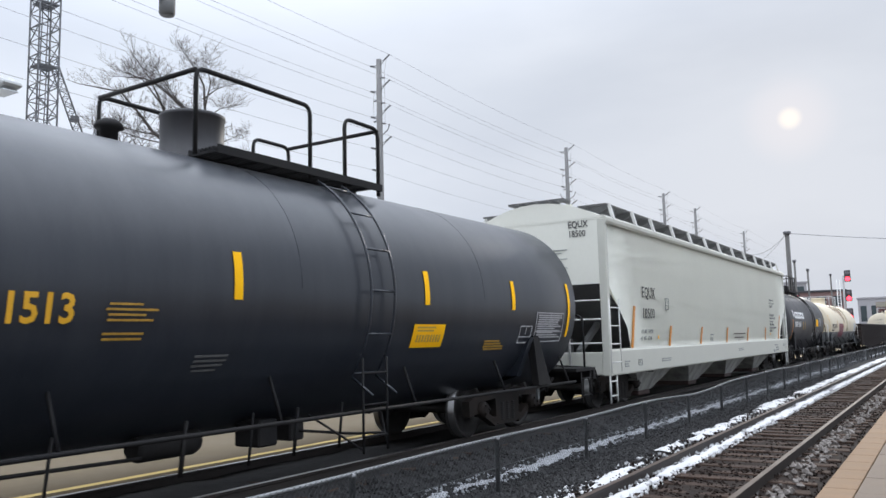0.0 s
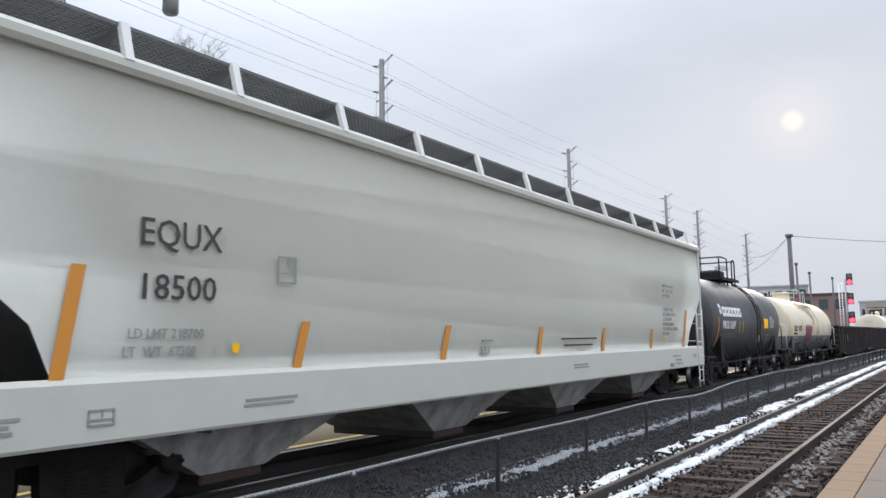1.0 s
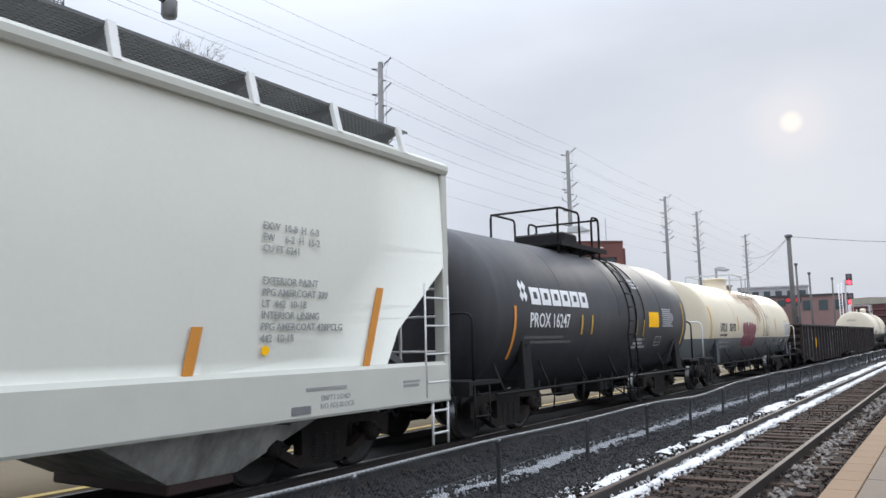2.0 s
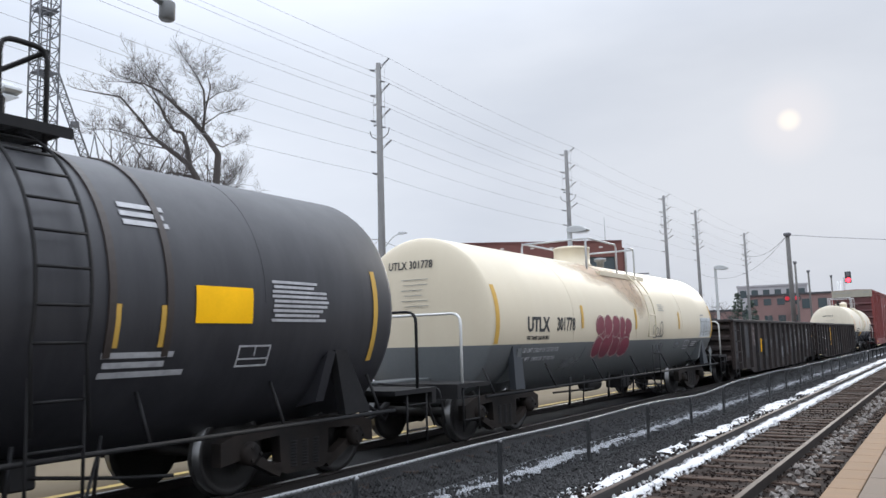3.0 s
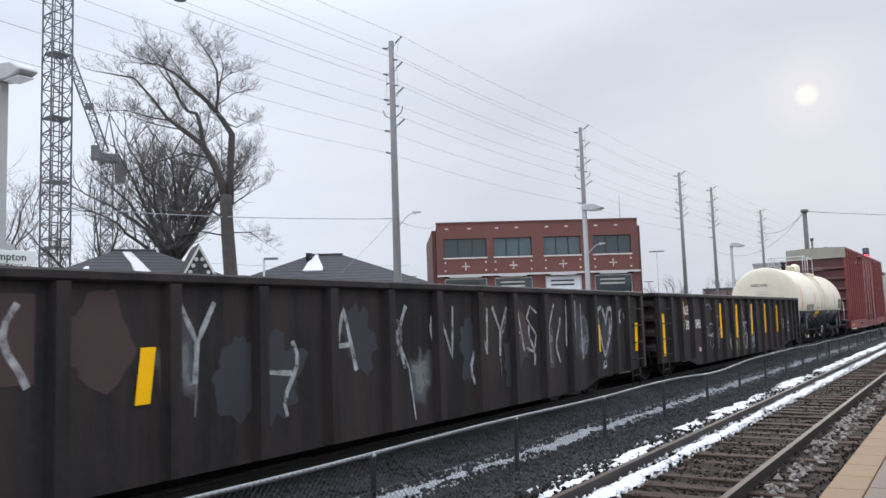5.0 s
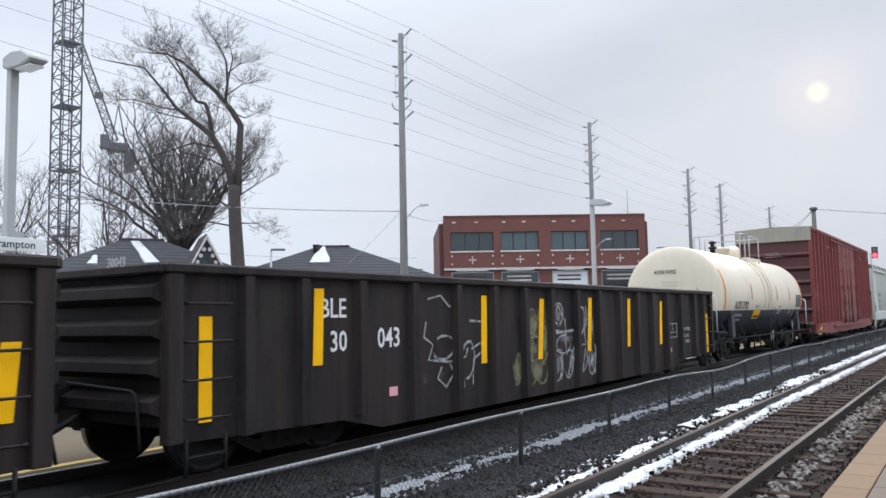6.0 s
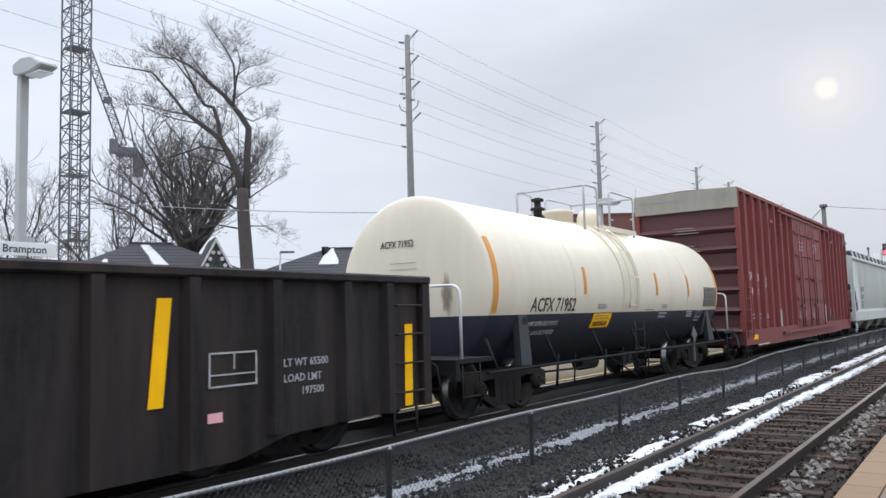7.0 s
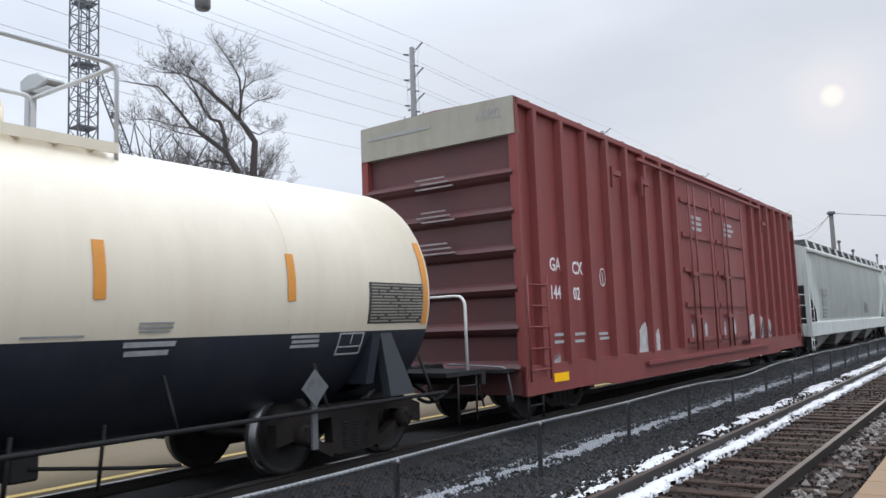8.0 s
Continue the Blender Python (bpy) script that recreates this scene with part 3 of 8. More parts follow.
# near platform: tan edging stones and paving, with a face down to the ballast
base = bmesh.new()
box(base, -1.15, 16.0, -30, 80, -0.5, 0.165)
solid("near_platform", base, "platform", "concrete platform base", "platform", kind="structure")
edge = thing("platform_edge", "tan textured edging along the platform", "platform edge", kind="structure")
bm = bmesh.new()
box(bm, -0.15, 0.15, -0.30, 0.30, 0, 0.05)
edge_mesh = mesh_of("edge_stone", bevelled(bm, 0.006), "edge")
bm = bmesh.new()
box(bm, -0.45, 0.45, -0.45, 0.45, 0, 0.05)
paver_mesh = mesh_of("paving_slab", bevelled(bm, 0.005), "paver")
for k in range(-20, 90):
    o = new("edge_stone", edge_mesh)
    o.parent = edge
    o.matrix_basis = pose(-1.02 + bend(k * 0.606), k * 0.606, 0.155, 0, 0, 0)
paving = thing("platform_paving", "grey-beige paving slabs on the platform", "paving", kind="structure")
for j in range(-14, 46):
    for i in range(5):
        o = new("paving_slab", paver_mesh)
        o.parent = paving
        o.matrix_basis = pose(-0.41 + 0.907 * i + bend(j * 0.907), j * 0.907, 0.155 + 0.002 * ((i + j) % 2), 0, 0, 0)

# far platform beyond the train, with its yellow line
bm = strip(-15.5, -9.25, -12, 150, 80, 3, -0.05)
for e_ in list(bm.edges):
    if e_.is_boundary and all(abs(v_.co.x + 9.25 - bend(v_.co.y)) < 0.01 for v_ in e_.verts):
        lo_ = [bm.verts.new((v_.co.x, v_.co.y, -0.55)) for v_ in e_.verts]
        bm.faces.new((e_.verts[0], e_.verts[1], lo_[1], lo_[0]))
solid("far_platform", bm, "platform", "tan concrete platform beyond the train", "platform", kind="structure")
bm = strip(-9.75, -9.58, -12, 150, 80, 1, -0.044)
solid("platform_line", bm, "plat_yellow", "worn yellow safety line along the far platform", "painted line", kind="structure")

# chain-link fence between the tracks
FENCE_X, FENCE_TOP, FENCE_FOOT = -5.2, 0.41, -0.42


def fence_top(y):
    """The top rail sags and kinks a little farther along."""
    return FENCE_TOP + 0.05 * math.exp(-((y - 27) / 4.5) ** 2) - 0.07 * math.exp(-((y - 19.5) / 2.5) ** 2) + 0.012 * math.sin(y * 0.9)


fence = thing("chain_link_fence", "low galvanised chain-link fence between the tracks", "fence", kind="structure")
post_ys = [6.40 + 3.03 * k for k in range(-3, 34)]
bm = bmesh.new()
lathe(bm, [(0.033, 0.0), (0.033, 0.80), (0.042, 0.80), (0.042, 0.83), (0.02, 0.855)], 8, (0, 0, 0), "z")
post_mesh = mesh_of("post", bm, "galv")
for y in post_ys:
    o = new("post", post_mesh)
    o.parent = fence
    o.matrix_basis = pose(FENCE_X + bend(y), y, fence_top(y) - 0.83, 0, 0, 0)
bm = bmesh.new()
tube(bm, [(FENCE_X + bend(y), y, fence_top(y) + 0.01) for y in np.arange(-2.7, 106, 0.75)], 0.024, 6)
part("top_rail", bm, "galv", fence)


def chain_mesh(y0, y1, pitch, wire):
    """Diagonal wires in both directions, as thin three-sided bars."""
    verts, faces = [], []
    h = FENCE_TOP - FENCE_FOOT

    def seg(a, b):
        k = len(verts)
        d = (b - a).normalized()
        u, v = d.cross(Vector((1, 0, 0))).normalized() * wire, Vector((wire, 0, 0))
        for p in (a, b):
            verts.extend((p + v, p - v * 0.5 + u * 0.87, p - v * 0.5 - u * 0.87))
        faces.extend(((k, k + 1, k + 4, k + 3), (k + 1, k + 2, k + 5, k + 4), (k + 2, k, k + 3, k + 5)))
    for j in range(int((y1 - y0) / pitch)):
        y = y0 + j * pitch
        for s in (1, -1):
            seg(Vector((FENCE_X + bend(y) + 0.028 + 0.003 * s, y, FENCE_FOOT)), Vector((FENCE_X + bend(y) + 0.028 + 0.003 * s, y + s * h, fence_top(y + s * h) + 0.03)))
    me = bpy.data.meshes.new("wire_mesh")
    me.from_pydata(verts, [], faces)
    me.materials.append(M["wire"])
    return me


for y0, y1, pitch, wire in ((2.0, 24.0, 0.075, 0.0020), (24.0, 60.0, 0.11, 0.0030)):
    o = new("wire_mesh", chain_mesh(y0, y1, pitch, wire))
    o.parent = fence
bm = bmesh.new()
tube(bm, [(FENCE_X + 0.03 + bend(y), y, 0.05) for y in np.arange(2, 60, 1.5)], 0.004, 4)
part("tension_wire", bm, "wire", fence)


# ---- the train: each car is built round its own middle, z = 0 at the rail, +x the near side, +y the trailing end
RAIL_Z, TRACK_X, HALF = 0.15, -7.57, 1.6
CARS, WHEELSETS = [], []


def run(t):
    """How far the train has gone since the middle of the clip, in metres."""
    u = (t - 4.0) / 4.0
    return 13.371 * (t - 4.0) - 0.206 * u * u + 0.110 * u ** 3


def side_frame_mesh():
    bm = bmesh.new()
    prism(bm, [(-1.28, 0.36), (-1.28, 0.60), (-1.0, 0.70), (-0.45, 0.74), (0.45, 0.74), (1.0, 0.70), (1.28, 0.60), (1.28, 0.36), (1.0, 0.40), (0.80, 0.58), (0.42, 0.60), (0.40, 0.30), (0.62, 0.28), (0.30, 0.16), (-0.30, 0.16), (-0.62, 0.28), (-0.40, 0.30), (-0.42, 0.60), (-0.80, 0.58), (-1.0, 0.40)], "x", -0.07, 0.07)
    prism(bm, [(-0.98, 0.42), (-0.86, 0.48), (-0.36, 0.22), (-0.42, 0.14)], "x", -0.07, 0.07)
    prism(bm, [(0.98, 0.42), (0.86, 0.48), (0.36, 0.22), (0.42, 0.14)], "x", -0.07, 0.07)
    return mesh_of("side_frame", bm, "truck")


def spring_mesh():
    bm = bmesh.new()
    for y in (-0.19, 0.0, 0.19):
        for k in range(9):
            a0, a1 = k * 0.034, (k + 1) * 0.034
            lathe(bm, [(0.060, 0.22 + a0), (0.090, 0.228 + a0), (0.090, 0.242 + a0), (0.060, 0.22 + a1)], 10, (0, y, 0), "z")
    return mesh_of("spring", bm, "under")


def wheel_mesh():
    bm = bmesh.new()
    lathe(bm, [(0.10, -0.09), (0.13, -0.07), (0.14, -0.02), (0.36, -0.01), (0.385, -0.065), (0.455, -0.07), (0.457, 0.04), (0.485, 0.055), (0.485, 0.075), (0.385, 0.07), (0.36, 0.02), (0.12, 0.03), (0.10, 0.06)], 28, (0, 0, 0), "x")
    for f in bm.faces:
        if all(0.45 < math.hypot(v.co.y, v.co.z) < 0.46 for v in f.verts):
            f.material_index = 1
    return mesh_of("wheel", bm, ["wheel", "tread"])


def axle_mesh():
    bm = bmesh.new()
    lathe(bm, [(0.07, -1.05), (0.07, -0.8), (0.09, -0.7), (0.08, 0.0), (0.09, 0.7), (0.07, 0.8), (0.07, 1.05)], 10, (0, 0, 0), "x")
    return mesh_of("wheelset", bm, "wheel")


def cap_mesh():
    bm = bmesh.new()
    lathe(bm, [(0.13, -0.10), (0.13, 0.06), (0.10, 0.10), (0.05, 0.11)], 12, (0, 0, 0), "x")
    for k in range(3):
        a = k * 2.094
        lathe(bm, [(0.02, 0.09), (0.02, 0.13)], 6, (0, 0.075 * math.cos(a), 0.075 * math.sin(a)), "x")
    return mesh_of("bearing_cap", bm, "truck")


SIDE_FRAME, SPRING, WHEEL, AXLE, CAP = side_frame_mesh(), spring_mesh(), wheel_mesh(), axle_mesh(), cap_mesh()


def child(name, me, parent, m):
    o = new(name, me)
    o.parent = parent
    o.matrix_basis = m
    return o


def truck(car, y):
    """A two-axle truck: bolster with side frames, springs, bearing caps and turning wheelsets."""
    bm = bmesh.new()
    prism(bm, [(-1.05, 0.42), (-1.05, 0.62), (-0.5, 0.72), (0.5, 0.72), (1.05, 0.62), (1.05, 0.42), (0.5, 0.34), (-0.5, 0.34)], "y", -0.2, 0.2)
    t = part("truck", bm, "truck", car, "greasy dark steel two-axle truck")
    t.matrix_basis = pose(0, y, 0)
    for sx in (-1, 1):
        child("side_frame", SIDE_FRAME, t, pose(sx * 1.0, 0, 0))
        child("spring", SPRING, t, pose(sx * 1.0, 0, 0))
    for sy in (-0.89, 0.89):
        for sx in (1,):
            child("bearing_cap", CAP, t, pose(sx * 1.06, sy, 0.457))
        w = child("wheelset", AXLE, t, pose(0, sy, 0.457))
        WHEELSETS.append((w, sy))
        # the wheels are turned with their axle as one mesh
        bm = bmesh.new()
        bm.from_mesh(AXLE)
        for sx in (-1, 1):
            k = bmesh.new()
            k.from_mesh(WHEEL)
            bmesh.ops.transform(k, matrix=Matrix.Translation((sx * 0.74, 0, 0)) @ Matrix.Diagonal((-sx, 1, 1, 1)), verts=k.verts)
            tmp = bpy.data.meshes.new("t")
            k.to_mesh(tmp)
            k.free()
            bm.from_mesh(tmp)
            bpy.data.meshes.remove(tmp)
        if "wheelset_done" not in M:
            M["wheelset_done"] = mesh_of("wheelset", bm, ["wheel", "tread"])
        else:
            bm.free()
        w.data = M["wheelset_done"]
    return t


def coupler(car, y, s):
    bm = bmesh.new()
    box(bm, -0.08, 0.08, min(y, y + s * 0.75), max(y, y + s * 0.75), 0.78, 0.95)
    prism(bm, [(-0.16, y + s * 0.62), (0.14, y + s * 0.66), (0.18, y + s * 0.92), (0.05, y + s * 0.98), (-0.18, y + s * 0.88)], "z", 0.70, 1.02)
    part("coupler", bevelled(bm, 0.015), "under", car)
    bm = bmesh.new()
    tube(bm, bentbar([(0.3, y - s * 0.1, 0.80), (0.32, y + s * 0.35, 0.55), (0.18, y + s * 0.62, 0.42), (0.1, y + s * 0.8, 0.52)], 0.2), 0.03, 6)
    part("air_hose", bm, "under", car)


def cut_lever(car, y, s, mat_name="under"):
    bm = bmesh.new()
    tube(bm, bentbar([(0.2, y + s * 0.1, 1.0), (1.3, y + s * 0.1, 0.95), (1.42, y + s * 0.14, 0.45)], 0.1), 0.016, 5)
    part("uncoupling_lever", bm, mat_name, car)


def ladder(bm, x, y0, y1, z0, z1, rungs, r=0.016, rail=True):
    if rail:
        for y in (y0, y1):
            tube(bm, [(x, y, z0), (x, y, z1)], r, 5)
    for k in range(rungs):
        z = z0 + (z1 - z0) * (k + 0.5) / rungs
        tube(bm, [(x, y0, z), (x, y1, z)], r * 0.9, 5)


def shell(ya, yb, rad, zc, split=None, head=0.55, seg=56):
    """A riveted tank: barrel with domed heads; faces under the split height take the second paint."""
    bm = bmesh.new()
    angs = [2 * math.pi * k / seg for k in range(seg)]
    if split is not None:
        a = math.asin((split - zc) / rad)
        near = min(range(seg), key=lambda k: abs(math.sin(angs[k]) - math.sin(a)) + (0 if math.cos(angs[k]) > 0 else 9))
        far = min(range(seg), key=lambda k: abs(math.sin(angs[k]) - math.sin(a)) + (0 if math.cos(angs[k]) < 0 else 9))
        angs[near], angs[far] = a % (2 * math.pi), (math.pi - a) % (2 * math.pi)
        angs.sort()
    prof = []
    for k in range(9):
        u = k / 8
        prof.append((math.sin(u * math.pi / 2) ** 0.62, ya - head * math.cos(u * math.pi / 2) ** 1.25))
    n = max(2, int((yb - ya) / 1.5))
    prof += [(1.0, ya + (yb - ya) * k / n) for k in range(1, n + 1)]
    for k in range(7, -1, -1):
        u = k / 8
        prof.append((math.sin(u * math.pi / 2) ** 0.62, yb + head * math.cos(u * math.pi / 2) ** 1.25))
    prof[0], prof[-1] = (0.02, prof[0][1]), (0.02, prof[-1][1])
    rings = [[bm.verts.new((rad * r * math.cos(a), y, zc + rad * r * math.sin(a))) for a in angs] for r, y in prof]
    for p, q in zip(rings, rings[1:]):
        for k in range(seg):
            f = bm.faces.new((p[k], p[(k + 1) % seg], q[(k + 1) % seg], q[k]))
            f.smooth = True
    for r in (rings[0][::-1], rings[-1]):
        bm.faces.new(r)
    if split is not None:
        geom = list(bm.verts) + list(bm.edges) + list(bm.faces)
        bmesh.ops.bisect_plane(bm, geom=geom, plane_co=(0, 0, split), plane_no=(0, 0, 1), dist=0.0005)
        for f in bm.faces:
            if f.calc_center_median().z < split:
                f.material_index = 1
    return bm


def girth(parent, name, y, rad, zc, wide, mat_name, a0=-60, a1=240, proud=0.012):
    """A weld or band round the tank."""
    bm = bmesh.new()
    prev = None
    for k in range(41):
        a = radians(a0 + (a1 - a0) * k / 40)
        ring = [bm.verts.new(((rad + o) * math.cos(a), y + w, zc + (rad + o) * math.sin(a))) for o, w in ((-0.01, -wide / 2), (proud, -wide / 2), (proud, wide / 2), (-0.01, wide / 2))]
        if prev:
            for i in range(4):
                bm.faces.new((prev[i], prev[(i + 1) % 4], ring[(i + 1) % 4], ring[i]))
        prev = ring
    return part(name, bm, mat_name, parent)


def end_strip(parent, y, rad, zc, z0, z1, mat_name, width=0.11):
    return patch(parent, "reflective_strip", y - width / 2, y + width / 2, z0, z1, 0, mat_name, (rad, zc))


def diamond(parent, y, z, x, s=0.17):
    """A placard holder on its bracket."""
    bm = bmesh.new()
    prism(bm, [(y - s, z), (y, z + s), (y + s, z), (y, z - s)], "x", x, x + 0.012)
    box(bm, x - 0.03, x, y - 0.04, y + 0.04, z - s - 0.45, z)
    o = part("placard_holder", bm, "slate", parent)
    bm = bmesh.new()
    k = s * 0.72
    prism(bm, [(y - k, z), (y, z + k), (y + k, z), (y, z - k)], "x", x + 0.013, x + 0.016)
    part("placard", bm, "graf_grey", o)
    return o


def tank_underframe(car, half_tank, half_car, rad, zc, truck_y, rail_mat, frame_mat):
    """Stub sills, cradles, end platforms with bent handrails, running rails, trucks and couplers."""
    for s in (-1, 1):
        bm = bmesh.new()
        box(bm, -0.22, 0.22, *sorted((s * (truck_y - 1.6), s * half_car)), 0.72, 1.02)
        part("stub_sill", bevelled(bm, 0.01), frame_mat, car)
        bm = bmesh.new()
        w = rad * 0.98
        prism(bm, [(-w, zc - rad * 0.35), (-1.3, 0.95), (-0.3, 0.74), (0.3, 0.74), (1.3, 0.95), (w, zc - rad * 0.35), (rad * 0.55, zc - rad * 0.80), (0, zc - rad * 0.96), (-rad * 0.55, zc - rad * 0.80)], "y", s * truck_y - 0.07, s * truck_y + 0.07)
        part("cradle", bm, frame_mat, car, "dark steel saddle under the tank")
        bm = bmesh.new()
        if s > 0:
            prism(bm, [(truck_y + 0.10, zc - rad * 0.34), (truck_y + 0.30, zc - rad * 0.34), (truck_y + 0.75, 0.78), (truck_y + 0.27, 0.78)], "x", rad * 0.88, rad * 0.96)
        else:
            prism(bm, [(-truck_y - 0.20, zc - rad * 0.32), (-truck_y + 0.08, zc - rad * 0.32), (-truck_y + 0.20, 0.78), (-truck_y - 0.14, 0.78)], "x", rad * 0.88, rad * 0.96)
        part("gusset", bm, "gusset" if frame_mat in ("navy", "slate") else "under", car)
        bm = bmesh.new()
        box(bm, -HALF + 0.05, HALF - 0.05, *sorted((s * (half_car - 0.95), s * half_car)), 0.93, 0.99)
        box(bm, -HALF + 0.05, HALF - 0.05, *sorted((s * (half_car - 0.10), s * half_car)), 0.78, 0.93)
        part("end_platform", bm, "under", car, "steel walkway across the car's end")
        bm = bmesh.new()
        y = s * (half_car - 0.30)
        tube(bm, bentbar([(-1.45, y, 0.98), (-1.45, y, 2.02), (1.45, y, 2.02), (1.45, y, 0.98)], 0.16), 0.022, 6)
        part("end_handrail", bm, rail_mat, car)
        bm = bmesh.new()
        ladder(bm, HALF - 0.08, s * (half_car - 0.65), s * (half_car - 0.2), 0.30, 0.95, 2)
        part("sill_step", bm, "under", car)
        truck(car, s * truck_y)
        coupler(car, s * half_car, s)
        cut_lever(car, s * half_car, s)
    for x in (-1.5, 1.5):
        bm = bmesh.new()
        tube(bm, [(x, -half_car + 0.9, 0.75), (x, half_car - 0.9, 0.75)], 0.026, 6)
        for k in range(7):
            y = (-half_car + 1.2) + (2 * half_car - 2.4) * k / 6
            tube(bm, [(x, y, 0.75), (x * 0.86, y, max(0.7, zc - rad * 0.55))], 0.02, 5)
        part("side_running_rail", bm, "under", car)


def brake_gear(car, y, frame_mat="under"):
    bm = bmesh.new()
    lathe(bm, [(0.12, y - 0.40), (0.15, y - 0.34), (0.15, y + 0.34), (0.12, y + 0.40)], 14, (0.6, 0, 0.58))
    part("air_reservoir", bm, frame_mat, car)
    bm = bmesh.new()
    box(bm, 0.6, 1.0, y + 0.95, y + 1.25, 0.44, 0.74)
    part("brake_valve", bevelled(bm, 0.02), frame_mat, car)
    bm = bmesh.new()
    box(bm, 0.5, 0.9, y + 1.55, y + 1.8, 0.44, 0.70)
    part("relay_valve", bevelled(bm, 0.02), frame_mat, car)
    bm = bmesh.new()
    tube(bm, [(0.9, y - 2.6, 0.56), (0.9, y - 0.5, 0.52)], 0.02, 5)
    part("brake_rod", bm, frame_mat, car)
    bm = bmesh.new()
    tube(bm, bentbar([(0.9, y + 1.7, 0.55), (1.0, y + 2.6, 0.42), (1.3, y + 2.9, 0.42)], 0.2), 0.018, 5)
    part("brake_pipe", bm, frame_mat, car)
    for q, r_ in ((-1.6, 0.016), (2.2, 0.018), (-2.3, 0.024), (-0.2, 0.026), (0.7, 0.016), (1.4, 0.022)):
        bm = bmesh.new()
        tube(bm, [(1.1, y + q, 0.26 + 2 * r_), (1.12, y + q + 0.05, 0.85)], r_, 5)
        part("hanger", bm, frame_mat, car)


def side_ladder(car, rad, zc, y, rail_mat, low=True, foot=-16, rungs=9, step_y=None, start=78):
    """Ladder over the tank's side, down to a step below the running rail."""
    bm = bmesh.new()
    for yy in (y - 0.24, y + 0.24):
        pts = [((rad + 0.10) * math.cos(a), yy, zc + (rad + 0.10) * math.sin(a)) for a in [radians(d) for d in range(start, int(foot), -4)]]
        tube(bm, pts + ([(rad + 0.10, yy, 0.95)] if low else []), 0.018, 5)
    for k in range(rungs):
        a = radians(start - 6 - k * (start - 6 - foot) / (rungs - 0.8))
        p = ((rad + 0.10) * math.cos(a), (rad + 0.10) * math.sin(a) + zc)
        tube(bm, [(p[0], y - 0.24, p[1]), (p[0], y + 0.24, p[1])], 0.015, 5)
    part("side_ladder", bm, rail_mat, car)
    y = y if step_y is None else step_y
    bm = bmesh.new()
    ladder(bm, HALF - 0.03, y - 0.24, y + 0.24, 0.26, 1.40, 3)
    tube(bm, [(HALF - 0.03, y - 0.24, 0.30), (1.1, y - 0.7, 0.75)], 0.015, 5)
    tube(bm, [(HALF - 0.03, y + 0.24, 0.30), (1.1, y + 0.7, 0.75)], 0.015, 5)
    part("lower_step", bm, "under", car)


def tank_car(name, label, s, half_tank, half_car, rad, zc, top, low, split, rail_mat, frame_mat, truck_y, barrel=None, head=0.5):
    car = thing(name, label, "tank car", group="cars of the freight train")
    CARS.append((car, s))
    y0, y1 = barrel or (-half_tank + 0.5, half_tank - 0.5)
    part("tank", shell(y0, y1, rad, zc, split, head), [top, low], car)
    for k in (-0.5, 0.0, 0.5):
        girth(car, "weld_seam", k * half_tank + 0.2, rad, zc, 0.022, top, 0 if split is None else math.degrees(math.asin((split - zc) / rad)) + 2, 178, 0.002)
    tank_underframe(car, half_tank, half_car, rad, zc, truck_y, rail_mat, frame_mat)
    brake_gear(car, -0.8)
    return car


# black tank car that leads
ZA, RA = 2.18, 1.62
a = tank_car("tank_car", "black tank car with amber numbers and yellow reflective strips", -47.5, 8.1, 8.75, RA, ZA, "black", "black", None, "under", "black", 5.9, (-7.75, 7.72), 0.36)
lettering(a, "1513", 0.345, -3.09, 1.80, 0, "amber", narrow=0.90, bold=0.022, wrap=(RA, ZA), label="amber stencilled number")
for y, z0, z1 in ((-0.74, 2.04, 2.52), (2.66, 2.07, 2.53), (5.19, 2.05, 2.52)):
    end_strip(a, y, RA, ZA, z0, z1, "yellow")
end_strip(a, 7.40, RA, ZA, 1.60, 2.58, "yellow", 0.09)
bars(a, -2.20, -1.66, 1.975, 4, 0.020, 0, "worn_amber", (RA, ZA), seed=2, gap=2.3)
bars(a, -2.21, -1.70, 1.72, 2, 0.020, 0, "worn_amber", (RA, ZA), seed=3, gap=2.3)
bars(a, -1.16, -0.72, 1.50, 4, 0.020, 0, "worn_grey", (RA, ZA), seed=4, gap=2.3)
patch(a, "warning_label", 2.40, 3.17, 1.50, 1.81, 0, "yellow", (RA, ZA), "yellow warning label")
bars(a, 2.46, 3.1, 1.78, 2, 0.025, 0, "dim_yellow", (RA, ZA), seed=5)
for k in range(9):
    patch(a, "stencil_line", 2.50 + k * 0.068, 2.54 + k * 0.068, 1.57, 1.67, 0, "dim_yellow", (RA + 0.004, ZA))
bars(a, 4.40, 5.12, 1.57, 4, 0.024, 0, "worn_amber", (RA, ZA), seed=8)
bars(a, 6.12, 7.14, 1.99, 11, 0.022, 0, "dull_white", (RA, ZA), seed=7)


def framed(car, y0, y1, z0, z1, x, wrap, mat_name="dull_white"):
    """A stencilled frame with bars inside."""
    for q in ((y0, y1, z1 - 0.018, z1), (y0, y1, z0, z0 + 0.018), (y0, y0 + 0.02, z0, z1), (y1 - 0.02, y1, z0, z1), ((y0 + y1) / 2, (y0 + y1) / 2 + 0.015, (z0 + z1) / 2, z1), (y0, y1, (z0 * 2 + z1) / 3, (z0 * 2 + z1) / 3 + 0.015)):
        patch(car, "stencil_frame", *q, x, mat_name, wrap)


framed(a, 5.50, 5.94, 1.51, 1.80, 0, (RA, ZA))
framed(a, 6.06, 7.19, 1.52, 2.03, 0, (RA, ZA))
diamond(a, 6.35, 1.15, 1.45)


